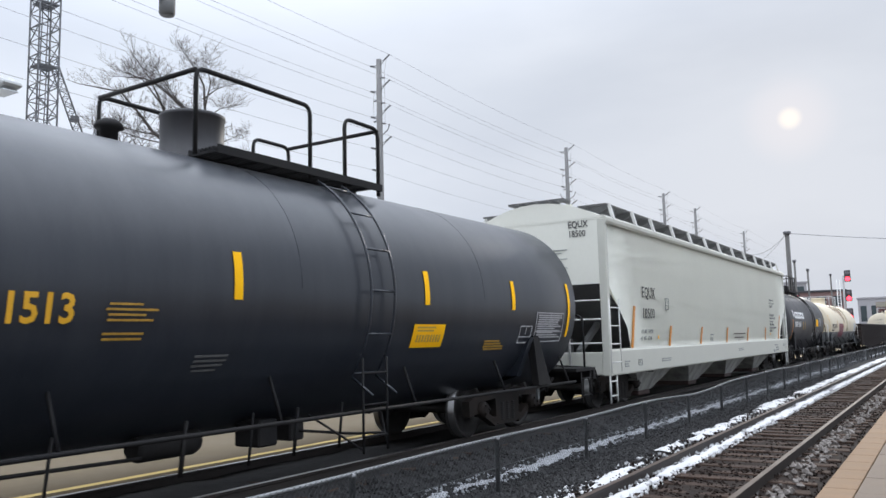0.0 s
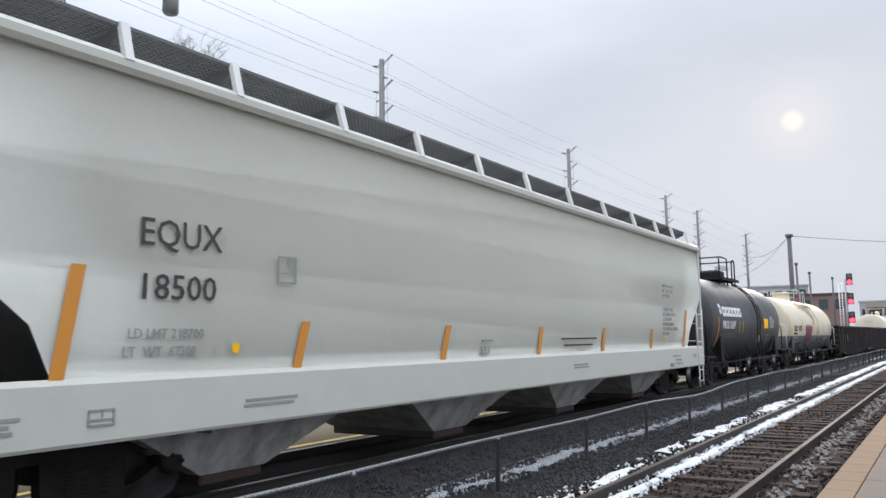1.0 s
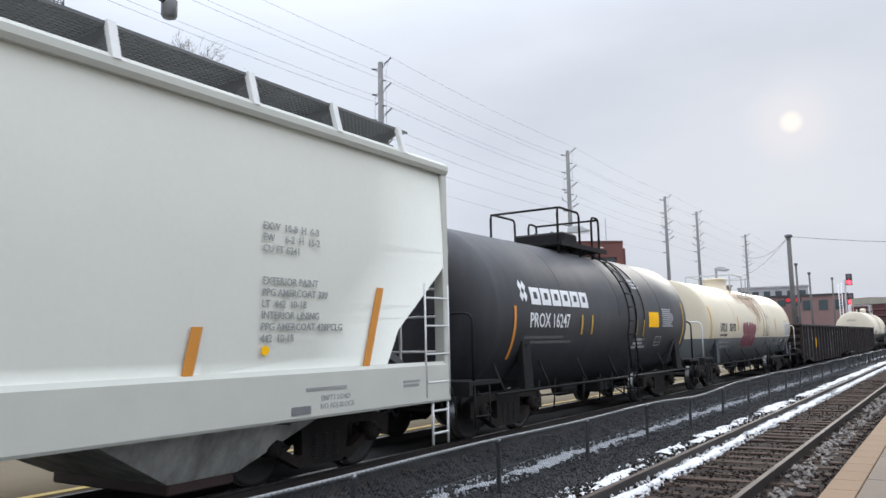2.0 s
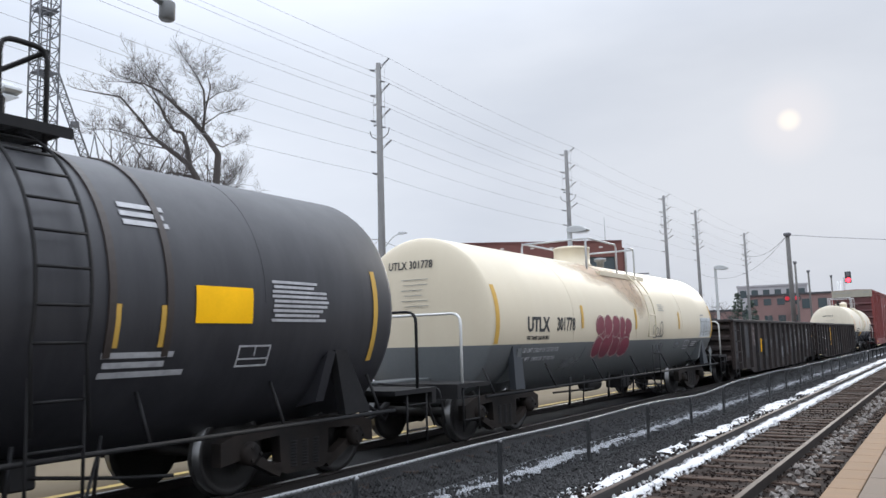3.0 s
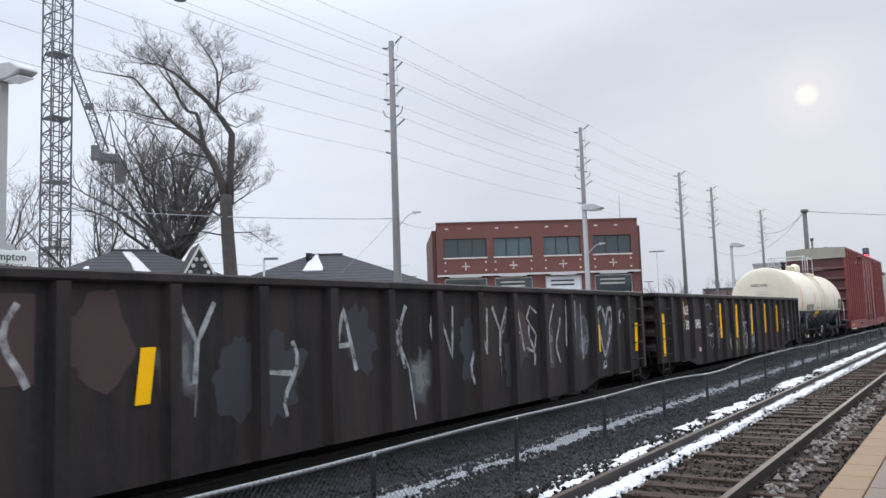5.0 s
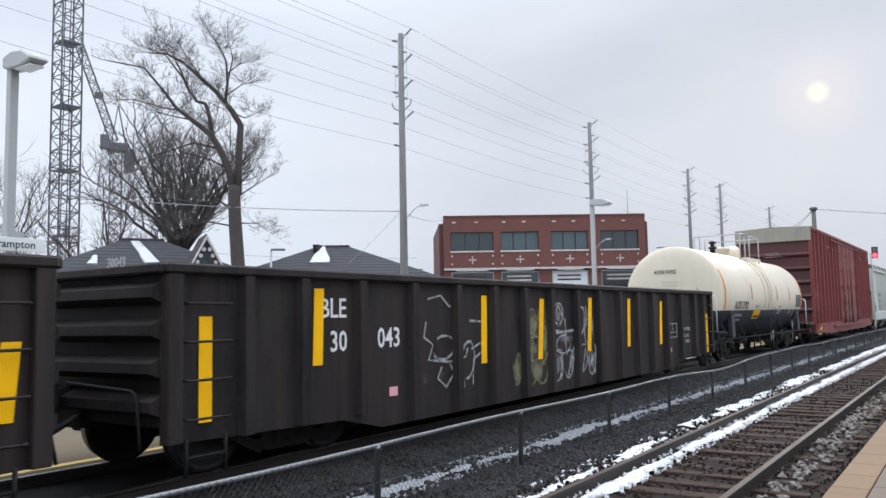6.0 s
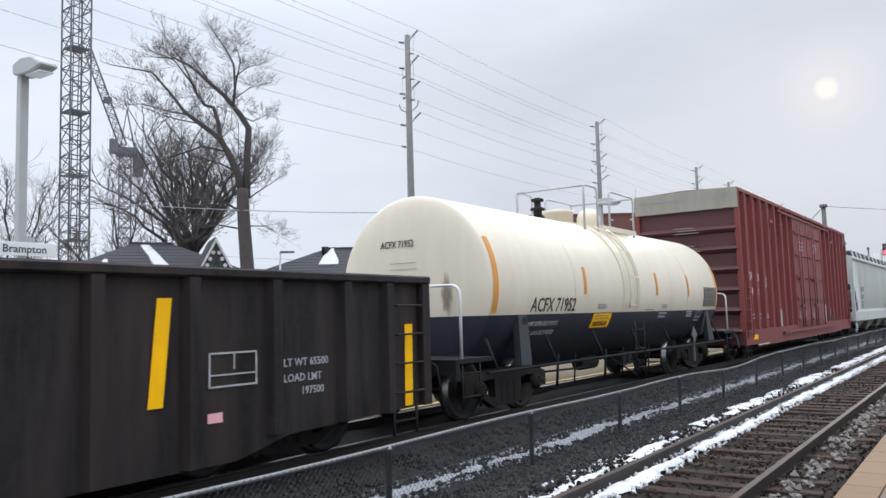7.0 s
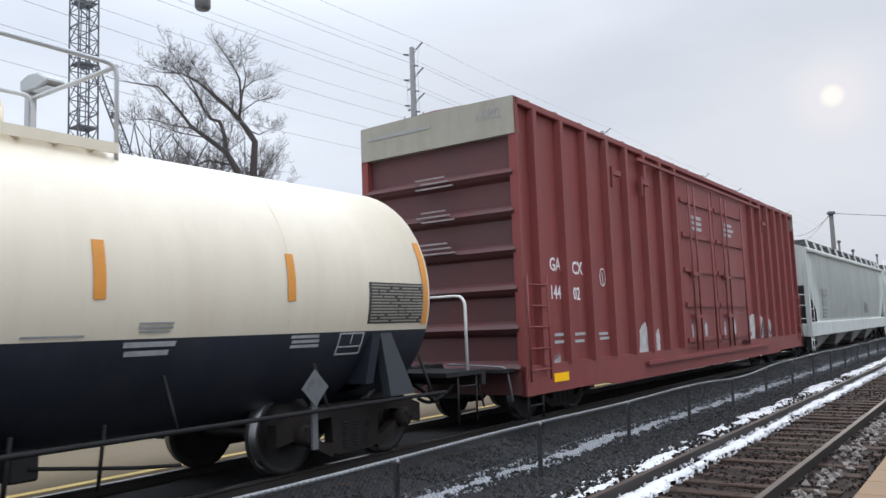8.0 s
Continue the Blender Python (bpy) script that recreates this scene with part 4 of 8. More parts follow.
def railing(car, y0, g0, g1, y1, hx, z, base, mat_name, r=0.022):
    """A rectangular guard rail round the top platform, open at the ladder on both sides."""
    for sx in (-1, 1):
        bm = bmesh.new()
        tube(bm, bentbar([(sx * hx, y0, base), (sx * hx, y0, z), (sx * hx, g0, z), (sx * hx, g0, base)], 0.13), r, 6)
        part("top_handrail", bm, mat_name, car)
        bm = bmesh.new()
        tube(bm, bentbar([(sx * hx, g1, base), (sx * hx, g1, z), (sx * hx, y1, z), (sx * hx, y1, base)], 0.13), r, 6)
        part("top_handrail", bm, mat_name, car)
    for y in (y0, y1):
        bm = bmesh.new()
        tube(bm, [(-hx, y, z - 0.02), (hx, y, z - 0.02)], r, 6)
        part("end_rail", bm, mat_name, car)


def dome(car, y, rad, zc, r, h, mat_name, lid=True):
    bm = bmesh.new()
    z = zc + rad - 0.08
    lathe(bm, [(r * 1.08, z), (r * 1.08, z + 0.05), (r, z + 0.07), (r, z + h - 0.05), (r * 1.03, z + h - 0.04), (r * 1.03, z + h), (r * 0.9, z + h + 0.02)], 22, (0, y, 0), "z")
    o = part("dome", bm, mat_name, car)
    if lid:
        for k in range(6):
            q = k * math.pi / 3
            bm = bmesh.new()
            lathe(bm, [(0.03, z + h - 0.09), (0.03, z + h + 0.04)], 6, (1.06 * r * math.cos(q), y + 1.06 * r * math.sin(q), 0), "z")
            part("bolt", bm, mat_name, o)
    return o


def walkway(car, y0, y1, x0, x1, z, mat_name):
    bm = bmesh.new()
    for xx in (x0, x1 - 0.03):
        box(bm, xx, xx + 0.03, y0, y1, z - 0.09, z + 0.01)
    for k in range(int((x1 - x0 - 0.06) / 0.06)):
        box(bm, x0 + 0.04 + k * 0.06, x0 + 0.065 + k * 0.06, y0, y1, z - 0.04, z)
    for k in range(int((y1 - y0) / 0.35) + 1):
        yy = min(y1 - 0.03, y0 + k * 0.35)
        box(bm, x0 + 0.03, x1 - 0.03, yy, yy + 0.03, z - 0.07, z - 0.04)
    part("top_walkway", bm, mat_name, car)


TA = ZA + RA
dome(a, 0.0, RA, ZA, 0.38, 0.64, "procor", False)
walkway(a, -0.4, 2.6, 0.42, 0.93, TA, "under")
walkway(a, -0.4, 2.6, -0.93, -0.42, TA, "under")
railing(a, -0.68, 1.15, 1.84, 2.58, 0.87, 4.62, TA - 0.15, "under", 0.028)
side_ladder(a, RA, ZA, 1.54, "black", True, -38, 6, None, 60)
bm = bmesh.new()
lathe(bm, [(0.10, TA - 0.05), (0.10, TA + 0.16), (0.16, TA + 0.18), (0.14, TA + 0.24), (0.08, TA + 0.28)], 12, (0, -1.13, 0), "z")
part("relief_valve", bm, "under", a)

# matt black tank car with a white emblem
ZC, RC = 2.06, 1.53
c = tank_car("tank_car", "matt black tank car with white emblem and orange strips", -10.45, 5.75, 6.25, RC, ZC, "procor", "procor", None, "under", "procor", 4.15)
for y, z0, z1, m in ((-4.68, 1.28, 2.16, "orange"), (-1.87, 1.68, 2.06, "dim_yellow"), (-1.36, 1.68, 2.06, "dim_yellow"), (1.30, 1.62, 2.0, "dim_yellow"), (1.80, 1.62, 2.0, "dim_yellow"), (4.95, 1.4, 2.5, "dim_yellow")):
    end_strip(c, y, RC, ZC, z0, z1, m, 0.08)
# the maker's emblem and name as plain shapes
bm = bmesh.new()
for q in range(4):
    turn_ = radians(45 + 90 * q)
    cy, cz = -4.33 + 0.095 * math.cos(turn_), 2.42 + 0.12 * math.sin(turn_)
    ring = []
    for o_ in (0.008, 0.013):
        ring.append([bm.verts.new(((RC + o_) * math.cos(math.asin((cz + dz - ZC) / RC)), cy + dy, ZC + (RC + o_) * math.sin(math.asin((cz + dz - ZC) / RC)))) for dy, dz in ((-0.075, 0), (0, 0.095), (0.075, 0), (0, -0.095))])
    bm.faces.new(ring[1])
    for e_ in range(4):
        bm.faces.new((ring[0][e_], ring[0][(e_ + 1) % 4], ring[1][(e_ + 1) % 4], ring[1][e_]))
part("emblem", bm, "white", c, "white leaf-like emblem")
for k in range(6):
    y0, y1, z0, z1 = -4.06 + k * 0.43, -3.69 + k * 0.43, 2.20, 2.50
    patch(c, "emblem", y0, y1, z0, z1, 0, "white", (RC, ZC))
    patch(c, "emblem_gap", y0 + 0.12, y1 - 0.12, z0 + 0.10, z1 - 0.08, 0, "procor", (RC + 0.002, ZC), off=0.009)
lettering(c, "PROX 16247", 0.36, -4.13, 1.81, 0, "white", narrow=0.86, wrap=(RC, ZC))
bars(c, -4.35, -2.2, 1.66, 2, 0.05, 0, "worn_grey", (RC, ZC), seed=12)
patch(c, "warning_label", 2.15, 2.88, 1.84, 2.20, 0, "yellow", (RC, ZC), "yellow warning label")
bars(c, 3.15, 4.1, 2.30, 9, 0.03, 0, "dull_white", (RC, ZC), seed=13)
bars(c, 1.2, 2.2, 1.58, 3, 0.05, 0, "dull_white", (RC, ZC), seed=14)
framed(c, 2.75, 3.2, 1.40, 1.62, 0, (RC, ZC))
bars(c, 1.42, 1.95, 2.95, 3, 0.05, 0, "dull_white", (RC, ZC), seed=15)
for y in (1.25, 1.85):
    girth(c, "band", y, RC, ZC, 0.07, "brown_black", -20, 160, 0.02)
TC = ZC + RC
dome(c, 0.1, RC, ZC, 0.38, 0.45, "procor")
bm = bmesh.new()
box(bm, -0.5, 0.7, -0.75, -0.1, TC - 0.02, TC + 0.32)
box(bm, -0.3, 0.3, 0.5, 0.95, TC - 0.02, TC + 0.45)
part("valve_housing", bevelled(bm, 0.04), "under", c)
walkway(c, -1.3, 1.25, -0.9, 0.9, TC + 0.05, "under")
railing(c, -1.25, -0.11, 0.60, 1.03, 0.80, 4.37, TC - 0.2, "under", 0.026)
side_ladder(c, RC, ZC, 0.75, "under")
lettering(c, "16247", 0.26, 5.25, 2.72, 0.10, "white", face="head", wrap=(RC, ZC), narrow=0.85)

# cream tank car with a red spray-painted tag
ZD, RD = 1.96, 1.43
D = tank_car("tank_car", "cream and slate-black tank car with red spray-paint tag", 4.35, 7.25, 7.98, RD, ZD, "cream", "slate", 1.53, "steel_white", "slate", 5.7, (-6.58, 6.92), 0.14)
WD = (RD, ZD)
end_strip(D, -6.50, RD, ZD, 1.55, 2.51, "dim_yellow", 0.13)
for y, z0, z1 in ((-3.02, 1.80, 2.25), (0.13, 1.78, 2.25), (3.53, 1.79, 2.24)):
    end_strip(D, y, RD, ZD, z0, z1, "dim_yellow")
end_strip(D, 6.85, RD, ZD, 1.54, 2.47, "dim_yellow", 0.10)
lettering(D, "UTLX", 0.35, -5.43, 1.75, 0, "ink", wrap=WD, narrow=1.0, bold=0.034, label="black stencilled reporting marks")
lettering(D, "301778", 0.35, -4.22, 1.76, 0, "ink", wrap=WD, narrow=0.80, bold=0.020, label="black stencilled number")
lettering(D, "THE TANK CAR PEOPLE", 0.10, -5.43, 1.60, 0, "ink", "stencil_line", wrap=WD, narrow=0.85)
lettering(D, "LD LMT 228200 LB 102 900 KG", 0.115, -5.45, 1.38, 0, "dull_white", "stencil_line", wrap=WD, narrow=0.95)
lettering(D, "LT  WT   59800 LB  27 100 KG", 0.115, -5.46, 1.23, 0, "dull_white", "stencil_line", wrap=WD, narrow=0.95)
patch(D, "data_plate", 5.64, 6.78, 1.56, 2.11, 0, "card", WD, "pale printed data sheet", off=0.003, thick=0.002)
for k in range(16):
    patch(D, "stencil_line", 5.68, 6.74, 2.080 - k * 0.031, 2.088 - k * 0.031 + (0.008 if k in (3, 9, 12) else 0), 0, "grey_ink", (RD + 0.004, ZD))
for yy in (5.66, 6.02, 6.30, 6.73):
    patch(D, "stencil_line", yy, yy + 0.012, 1.58, 2.09, 0, "grey_ink", (RD + 0.005, ZD))
bars(D, 5.70, 6.15, 2.20, 1, 0.035, 0, "grey_ink", WD, seed=25)
framed(D, 4.22, 4.64, 1.25, 1.49, 0, WD)
patch(D, "stencil_panel", 4.80, 5.52, 1.28, 1.47, 0, "ink", WD)
bars(D, 4.88, 5.45, 1.45, 3, 0.03, 0, "dull_white", (RD + 0.004, ZD), seed=26)
bars(D, 1.88, 2.42, 2.40, 4, 0.016, 0, "grey_ink", WD, seed=27, gap=3.0)
lettering(D, "UTLX 301778", 0.19, 6.58, 2.86, -0.60, "ink", face="head", wrap=WD, narrow=0.85, head=0.14)
for k in range(6):
    lettering(D, "_________"[: 9 - (k * 5) % 4], 0.12, 6.58, 2.68 - k * 0.09, -0.30 + 0.06 * (k % 2), "grey_ink", "stencil_line", face="head", wrap=WD, head=0.14)
diamond(D, 6.55, 1.12, 1.42)


def spray(car, strokes, r, mat_name, x, wrap=None, name="spray_paint", label=""):
    """Spray-paint strokes on the near side: rounded flat ribbons through (y, z) points."""
    for line in strokes:
        bm = bmesh.new()
        pts = []
        for (y0, z0), (y1, z1) in zip(line, line[1:]):
            n = max(1, int(math.hypot(y1 - y0, z1 - z0) / 0.12))
            pts += [(y0 + (y1 - y0) * k / n, z0 + (z1 - z0) * k / n) for k in range(n)]
        pts.append(line[-1])
        prev = None
        for i, (y, z) in enumerate(pts):
            a, b = pts[max(0, i - 1)], pts[min(len(pts) - 1, i + 1)]
            d = Vector((b[0] - a[0], b[1] - a[1])).normalized()
            w = r * (1 + 0.35 * noise.noise(Vector((y * 5, z * 5, 1.5))))
            pair = []
            for q in (-1, 1):
                yy, zz = y - d.y * w * q, z + d.x * w * q
                if wrap:
                    c_ = math.asin(max(-0.99, min(0.99, (zz - wrap[1]) / wrap[0])))
                    pair.append(bm.verts.new(((wrap[0] + 0.009) * math.cos(c_), yy, wrap[1] + (wrap[0] + 0.009) * math.sin(c_))))
                else:
                    pair.append(bm.verts.new((x + 0.006, yy, zz)))
            if prev:
                bm.faces.new((prev[0], pair[0], pair[1], prev[1]))
            prev = pair
        cov = bm.verts.layers.float.new("cover")
        for v in bm.verts:
            v[cov] = 0.42
        part(name, bm, mat_name, car, label)


def blob(car, y, z, ry, rz, mat_name, wrap=None, x=0.0, seed=1.0, name="spray_paint", ragged=0.25, off=0.005, label="", soft=True):
    """A ragged patch of paint or stain."""
    bm = bmesh.new()
    cov = bm.verts.layers.float.new("cover")
    rings = []
    for q in (0.0, 0.35, 0.7, 1.0):
        ring = []
        for k in range(36):
            a = 2 * math.pi * k / 36
            g = q * (1 + ragged * noise.noise(Vector((math.cos(a) * 1.6, math.sin(a) * 1.6, seed))) + ragged * 0.6 * noise.noise(Vector((math.cos(a) * 5, math.sin(a) * 5, seed + 3))))
            yy, zz = y + ry * g * math.cos(a), z + rz * g * math.sin(a)
            if wrap:
                c_ = math.asin(max(-0.995, min(0.995, (zz - wrap[1]) / wrap[0])))
                ring.append(bm.verts.new(((wrap[0] + off) * math.cos(c_), yy, wrap[1] + (wrap[0] + off) * math.sin(c_))))
            else:
                ring.append(bm.verts.new((ev(x, zz) + off, yy, zz)))
        rings.append(ring)
    for p, q in zip(rings, rings[1:]):
        for k in range(36):
            bm.faces.new((p[k], p[(k + 1) % 36], q[(k + 1) % 36], q[k])).smooth = True
    for q, ring in enumerate(rings):
        for v in ring:
            v[cov] = (0.75, 0.6, 0.30, -0.15)[q] if soft else 0.8
    bmesh.ops.remove_doubles(bm, verts=bm.verts, dist=0.0004)
    return part(name, bm, mat_name, car, label)


def loop(y, z, ry, rz, a0, a1, lean=0.15):
    """A hand-drawn arc as (y, z) points."""
    return [(y + ry * math.cos(a) + lean * rz * math.sin(a), z + rz * math.sin(a)) for a in [radians(a0 + (a1 - a0) * k / 12) for k in range(13)]]


# the crimson tag: fat rounded letters in two rows, each lobe with a pale hand-drawn outline
for k, (y, z, ry, rz) in enumerate(((-2.08, 1.86, 0.25, 0.20), (-1.66, 1.84, 0.26, 0.25), (-1.18, 1.84, 0.24, 0.24), (-0.80, 1.82, 0.20, 0.25), (-0.42, 1.83, 0.23, 0.19), (-2.10, 1.42, 0.26, 0.22), (-1.62, 1.42, 0.32, 0.25), (-1.08, 1.40, 0.32, 0.21), (-0.52, 1.40, 0.34, 0.22), (-0.62, 1.62, 0.34, 0.12), (-1.40, 1.62, 0.70, 0.16))):
    blob(D, y, z, ry, rz, "graf_red", WD, ragged=0.10, seed=k * 3.7, off=0.004 + k * 0.0005, label="crimson bubble letter with pale outline", soft=False)
    if k < 9:
        turn_ = 30 + 70 * k
        spray(D, [loop(y, z, ry * 0.97, rz * 0.97, turn_, turn_ + 285, 0.10)], 0.011, "graf_pale", 0, (RD + 0.005, ZD), label="pale pink outline stroke")
spray(D, [[(-1.88, 2.03), (-1.84, 1.80), (-1.74, 1.62)], [(-0.96, 2.05), (-0.98, 1.86), (-0.90, 1.66), (-0.86, 1.25)], [(-0.64, 1.98), (-0.62, 1.78), (-0.66, 1.70)], [(-1.36, 2.02), (-1.38, 1.74), (-1.30, 1.50), (-1.34, 1.22)]], 0.012, "graf_pale", 0, (RD + 0.005, ZD))
spray(D, [loop(1.47, 1.79, 0.06, 0.08, 120, -80, 0.1), loop(1.48, 1.67, 0.08, 0.07, 100, -130, 0.1), [(1.41, 1.88), (1.40, 1.74), (1.42, 1.59)], loop(1.66, 1.72, 0.07, 0.10, 80, 440, 0.1), [(1.76, 1.82), (1.82, 1.68), (1.90, 1.66)], [(1.94, 1.84), (1.88, 1.66), (1.80, 1.58)], [(1.92, 1.92), (1.94, 1.66), (2.02, 1.60)], loop(2.02, 1.78, 0.09, 0.18, 130, -120, 0.1), [(1.44, 1.58), (1.78, 1.60), (2.10, 1.60), (2.21, 1.70)]], 0.013, "ink", 0, WD, label="black spray-paint scrawl")
spray(D, [[(-3.62, 1.02), (-3.50, 1.18), (-3.42, 1.02)], loop(-3.28, 1.10, 0.07, 0.08, 0, 340), [(-3.12, 1.30), (-3.10, 1.05)], [(-2.98, 1.22), (-2.92, 1.06), (-2.80, 1.22), (-2.72, 1.42)], [(-3.60, 1.06), (-3.20, 1.12), (-2.70, 1.18)], [(1.80, 1.12), (1.86, 1.46), (1.98, 1.50)], [(2.06, 1.20), (2.16, 1.48), (2.26, 1.22)], loop(2.44, 1.34, 0.07, 0.14, 60, 350)], 0.013, "graf_grey", 0, WD, label="faint grey scrawl")
for k, (y, z, ry, rz) in enumerate(((2.1, 1.33, 0.42, 0.16), (3.55, 1.38, 0.40, 0.12), (-3.2, 1.15, 0.5, 0.12))):
    blob(D, y, z, ry, rz, "graf_haze", WD, ragged=0.4, seed=50 + k, off=0.006, label="faint cloud of grey spray")
TD = ZD + RD
for k, (y, z, ry, rz) in enumerate(((-0.3, 1.02, 2.3, 0.42), (0.0, 0.85, 1.1, 0.50), (0.62, 0.62, 0.62, 0.62), (-1.4, 1.15, 1.6, 0.24))):
    blob(D, y, ZD + z, ry, rz, "stain", WD, seed=31.0 + 2 * k, name="spill_stain", ragged=0.25, off=0.007 + 0.0006 * k, label="soft brown spill stain below the dome")
dome(D, -0.1, RD, ZD, 0.43, 0.46, "cream", False)
walkway(D, -0.9, 2.05, 0.62, 1.02, 3.10, "cream")
walkway(D, -0.9, 2.05, -1.02, -0.62, 3.10, "cream")
railing(D, -1.14, 0.76, 1.44, 2.03, 0.80, 3.86, 2.98, "rail_grey", 0.024)
side_ladder(D, RD, ZD, 1.03, "cream", False, -17, 4, None, 50)
bm = bmesh.new()
lathe(bm, [(0.09, TD - 0.05), (0.09, TD + 0.12), (0.15, TD + 0.14), (0.15, TD + 0.20), (0.06, TD + 0.22)], 12, (0.25, 1.1, 0), "z")
part("relief_valve", bm, "galv", D)
# hand brake at the leading end
bm = bmesh.new()
for k in range(24):
    a0_, a1_ = 2 * math.pi * k / 24, 2 * math.pi * (k + 1) / 24
    tube(bm, [(-0.75 + 0.26 * math.cos(a0_), -7.72, 1.62 + 0.26 * math.sin(a0_)), (-0.75 + 0.26 * math.cos(a1_), -7.72, 1.62 + 0.26 * math.sin(a1_))], 0.018, 5, cap=False)
for k in range(4):
    tube(bm, [(-0.75 - 0.25 * math.cos(k * 0.785), -7.72, 1.62 - 0.25 * math.sin(k * 0.785)), (-0.75 + 0.25 * math.cos(k * 0.785), -7.72, 1.62 + 0.25 * math.sin(k * 0.785))], 0.012, 5)
part("brake_wheel", bm, "under", D, "black iron hand-brake wheel")
bm = bmesh.new()
box(bm, -0.9, -0.45, -7.66, -7.42, 1.0, 1.85)
part("brake_housing", bevelled(bm, 0.05), "under", D)

# ivory tank car
ZG, RG = 2.05, 1.47
g = tank_car("tank_car", "ivory and blue-black tank car with orange reflective strips", 55.90, 6.30, 6.95, RG, ZG, "ivory", "navy", 1.58, "steel_white", "navy", 4.75, (-5.80, 5.80), 0.14)
WG = (RG, ZG)
end_strip(g, -5.7, RG, ZG, 1.62, 2.78, "orange", 0.14)
for y in (-2.54, 1.18, 3.35):
    end_strip(g, y, RG, ZG, 1.92, 2.42, "orange")
end_strip(g, 5.7, RG, ZG, 1.65, 2.7, "orange", 0.11)
lettering(g, "ACFX 71952", 0.335, -4.56, 1.625, 0, "ink", wrap=WG, narrow=0.92, bold=0.010, slant=0.12, label="black stencilled reporting marks")
lettering(g, "LD LMT 202900 LBS 92 030 KGS", 0.115, -4.59, 1.39, 0, "dull_white", "stencil_line", wrap=WG, narrow=0.72)
lettering(g, "LT WT   60100 LBS 27 260 KGS", 0.115, -4.60, 1.24, 0, "dull_white", "stencil_line", wrap=WG, narrow=0.72)
patch(g, "warning_label", -2.05, -1.20, 1.30, 1.565, 0, "yellow", WG, "yellow warning label")
bars(g, -2.0, -1.2, 1.535, 2, 0.028, 0, "dim_yellow", (RG + 0.004, ZG), seed=33)
for k in range(10):
    patch(g, "stencil_line", -1.96 + k * 0.066, -1.92 + k * 0.066, 1.335, 1.415, 0, "gon_rust", (RG + 0.004, ZG))
patch(g, "data_plate", 4.60, 5.70, 1.665, 2.155, 0, "ink", WG, "black printed data sheet with pale rows", off=0.003, thick=0.002)
rnd = random.Random(35)
for k in range(13):
    z_ = 2.118 - k * 0.036
    y_ = 4.63
    while y_ < 5.62:
        w_ = rnd.choice((0.12, 0.2, 0.34, 0.5))
        patch(g, "stencil_line", y_, min(5.67, y_ + w_), z_, z_ + 0.017, 0, "box_cap", (RG + 0.004, ZG))
        y_ += w_ + rnd.choice((0.015, 0.03, 0.06))
bars(g, 1.45, 2.15, 1.555, 2, 0.045, 0, "dull_white", WG, seed=14)
bars(g, 3.40, 4.05, 1.56, 3, 0.030, 0, "dull_white", WG, seed=36)
bars(g, -1.96, -1.50, 1.745, 3, 0.020, 0, "grey_ink", WG, seed=38)
bars(g, 1.57, 1.98, 1.725, 3, 0.020, 0, "grey_ink", WG, seed=39)
bars(g, 0.54, 1.1, 1.63, 1, 0.018, 0, "grey_ink", WG, seed=37)
framed(g, 4.16, 4.58, 1.32, 1.57, 0, WG)
diamond(g, 3.68, 0.99, 1.45, 0.20)
lettering(g, "ACFX 71952", 0.16, 5.8, 2.70, -0.55, "ink", face="head", wrap=WG, narrow=0.80, head=0.14)
for k in range(2):
    lettering(g, "________", 0.13, 5.8, 2.46 - k * 0.10, -0.35, "grey_ink", "stencil_line", face="head", wrap=WG, head=0.14)
blob(g, -0.2, 1.75, 0.13, 0.34, "soot", None, 0, 44.0, "soot_stain", 0.4).matrix_basis = pose(0.95, -5.95, 0.15, 0, 0, -90)
TG = ZG + RG
bm = bmesh.new()
lathe(bm, [(0.30, TG - 0.1), (0.30, TG + 0.18), (0.33, TG + 0.19), (0.33, TG + 0.26), (0.1, TG + 0.30)], 18, (0, -0.55, 0), "z")
part("manway", bm, "ivory", g)
bm = bmesh.new()
lathe(bm, [(0.26, TG - 0.1), (0.26, TG + 0.22), (0.22, TG + 0.34), (0.12, TG + 0.41), (0.02, TG + 0.43)], 18, (0.1, 0.75, 0), "z")
part("valve_bonnet", bm, "ivory", g)
bm = bmesh.new()
lathe(bm, [(0.09, TG - 0.05), (0.09, TG + 0.18), (0.15, TG + 0.19), (0.15, TG + 0.23), (0.07, TG + 0.26), (0.07, TG + 0.36), (0.13, TG + 0.37), (0.13, TG + 0.42), (0.05, TG + 0.45)], 12, (0, -1.5, 0), "z")
part("relief_valve", bm, "under", g)
walkway(g, -0.2, 1.75, 0.40, 0.84, 3.43, "ivory")
railing(g, -0.95, -0.28, 0.36, 1.76, 0.78, 4.23, TG - 0.3, "rail_grey", 0.024)
side_ladder(g, RG, ZG, -0.35, "ivory", False, -17, 4, -0.22, 58)
for y in (-0.72, 0.02):
    girth(g, "ladder_band", y, RG, ZG, 0.05, "ivory", -15, 88, 0.03)


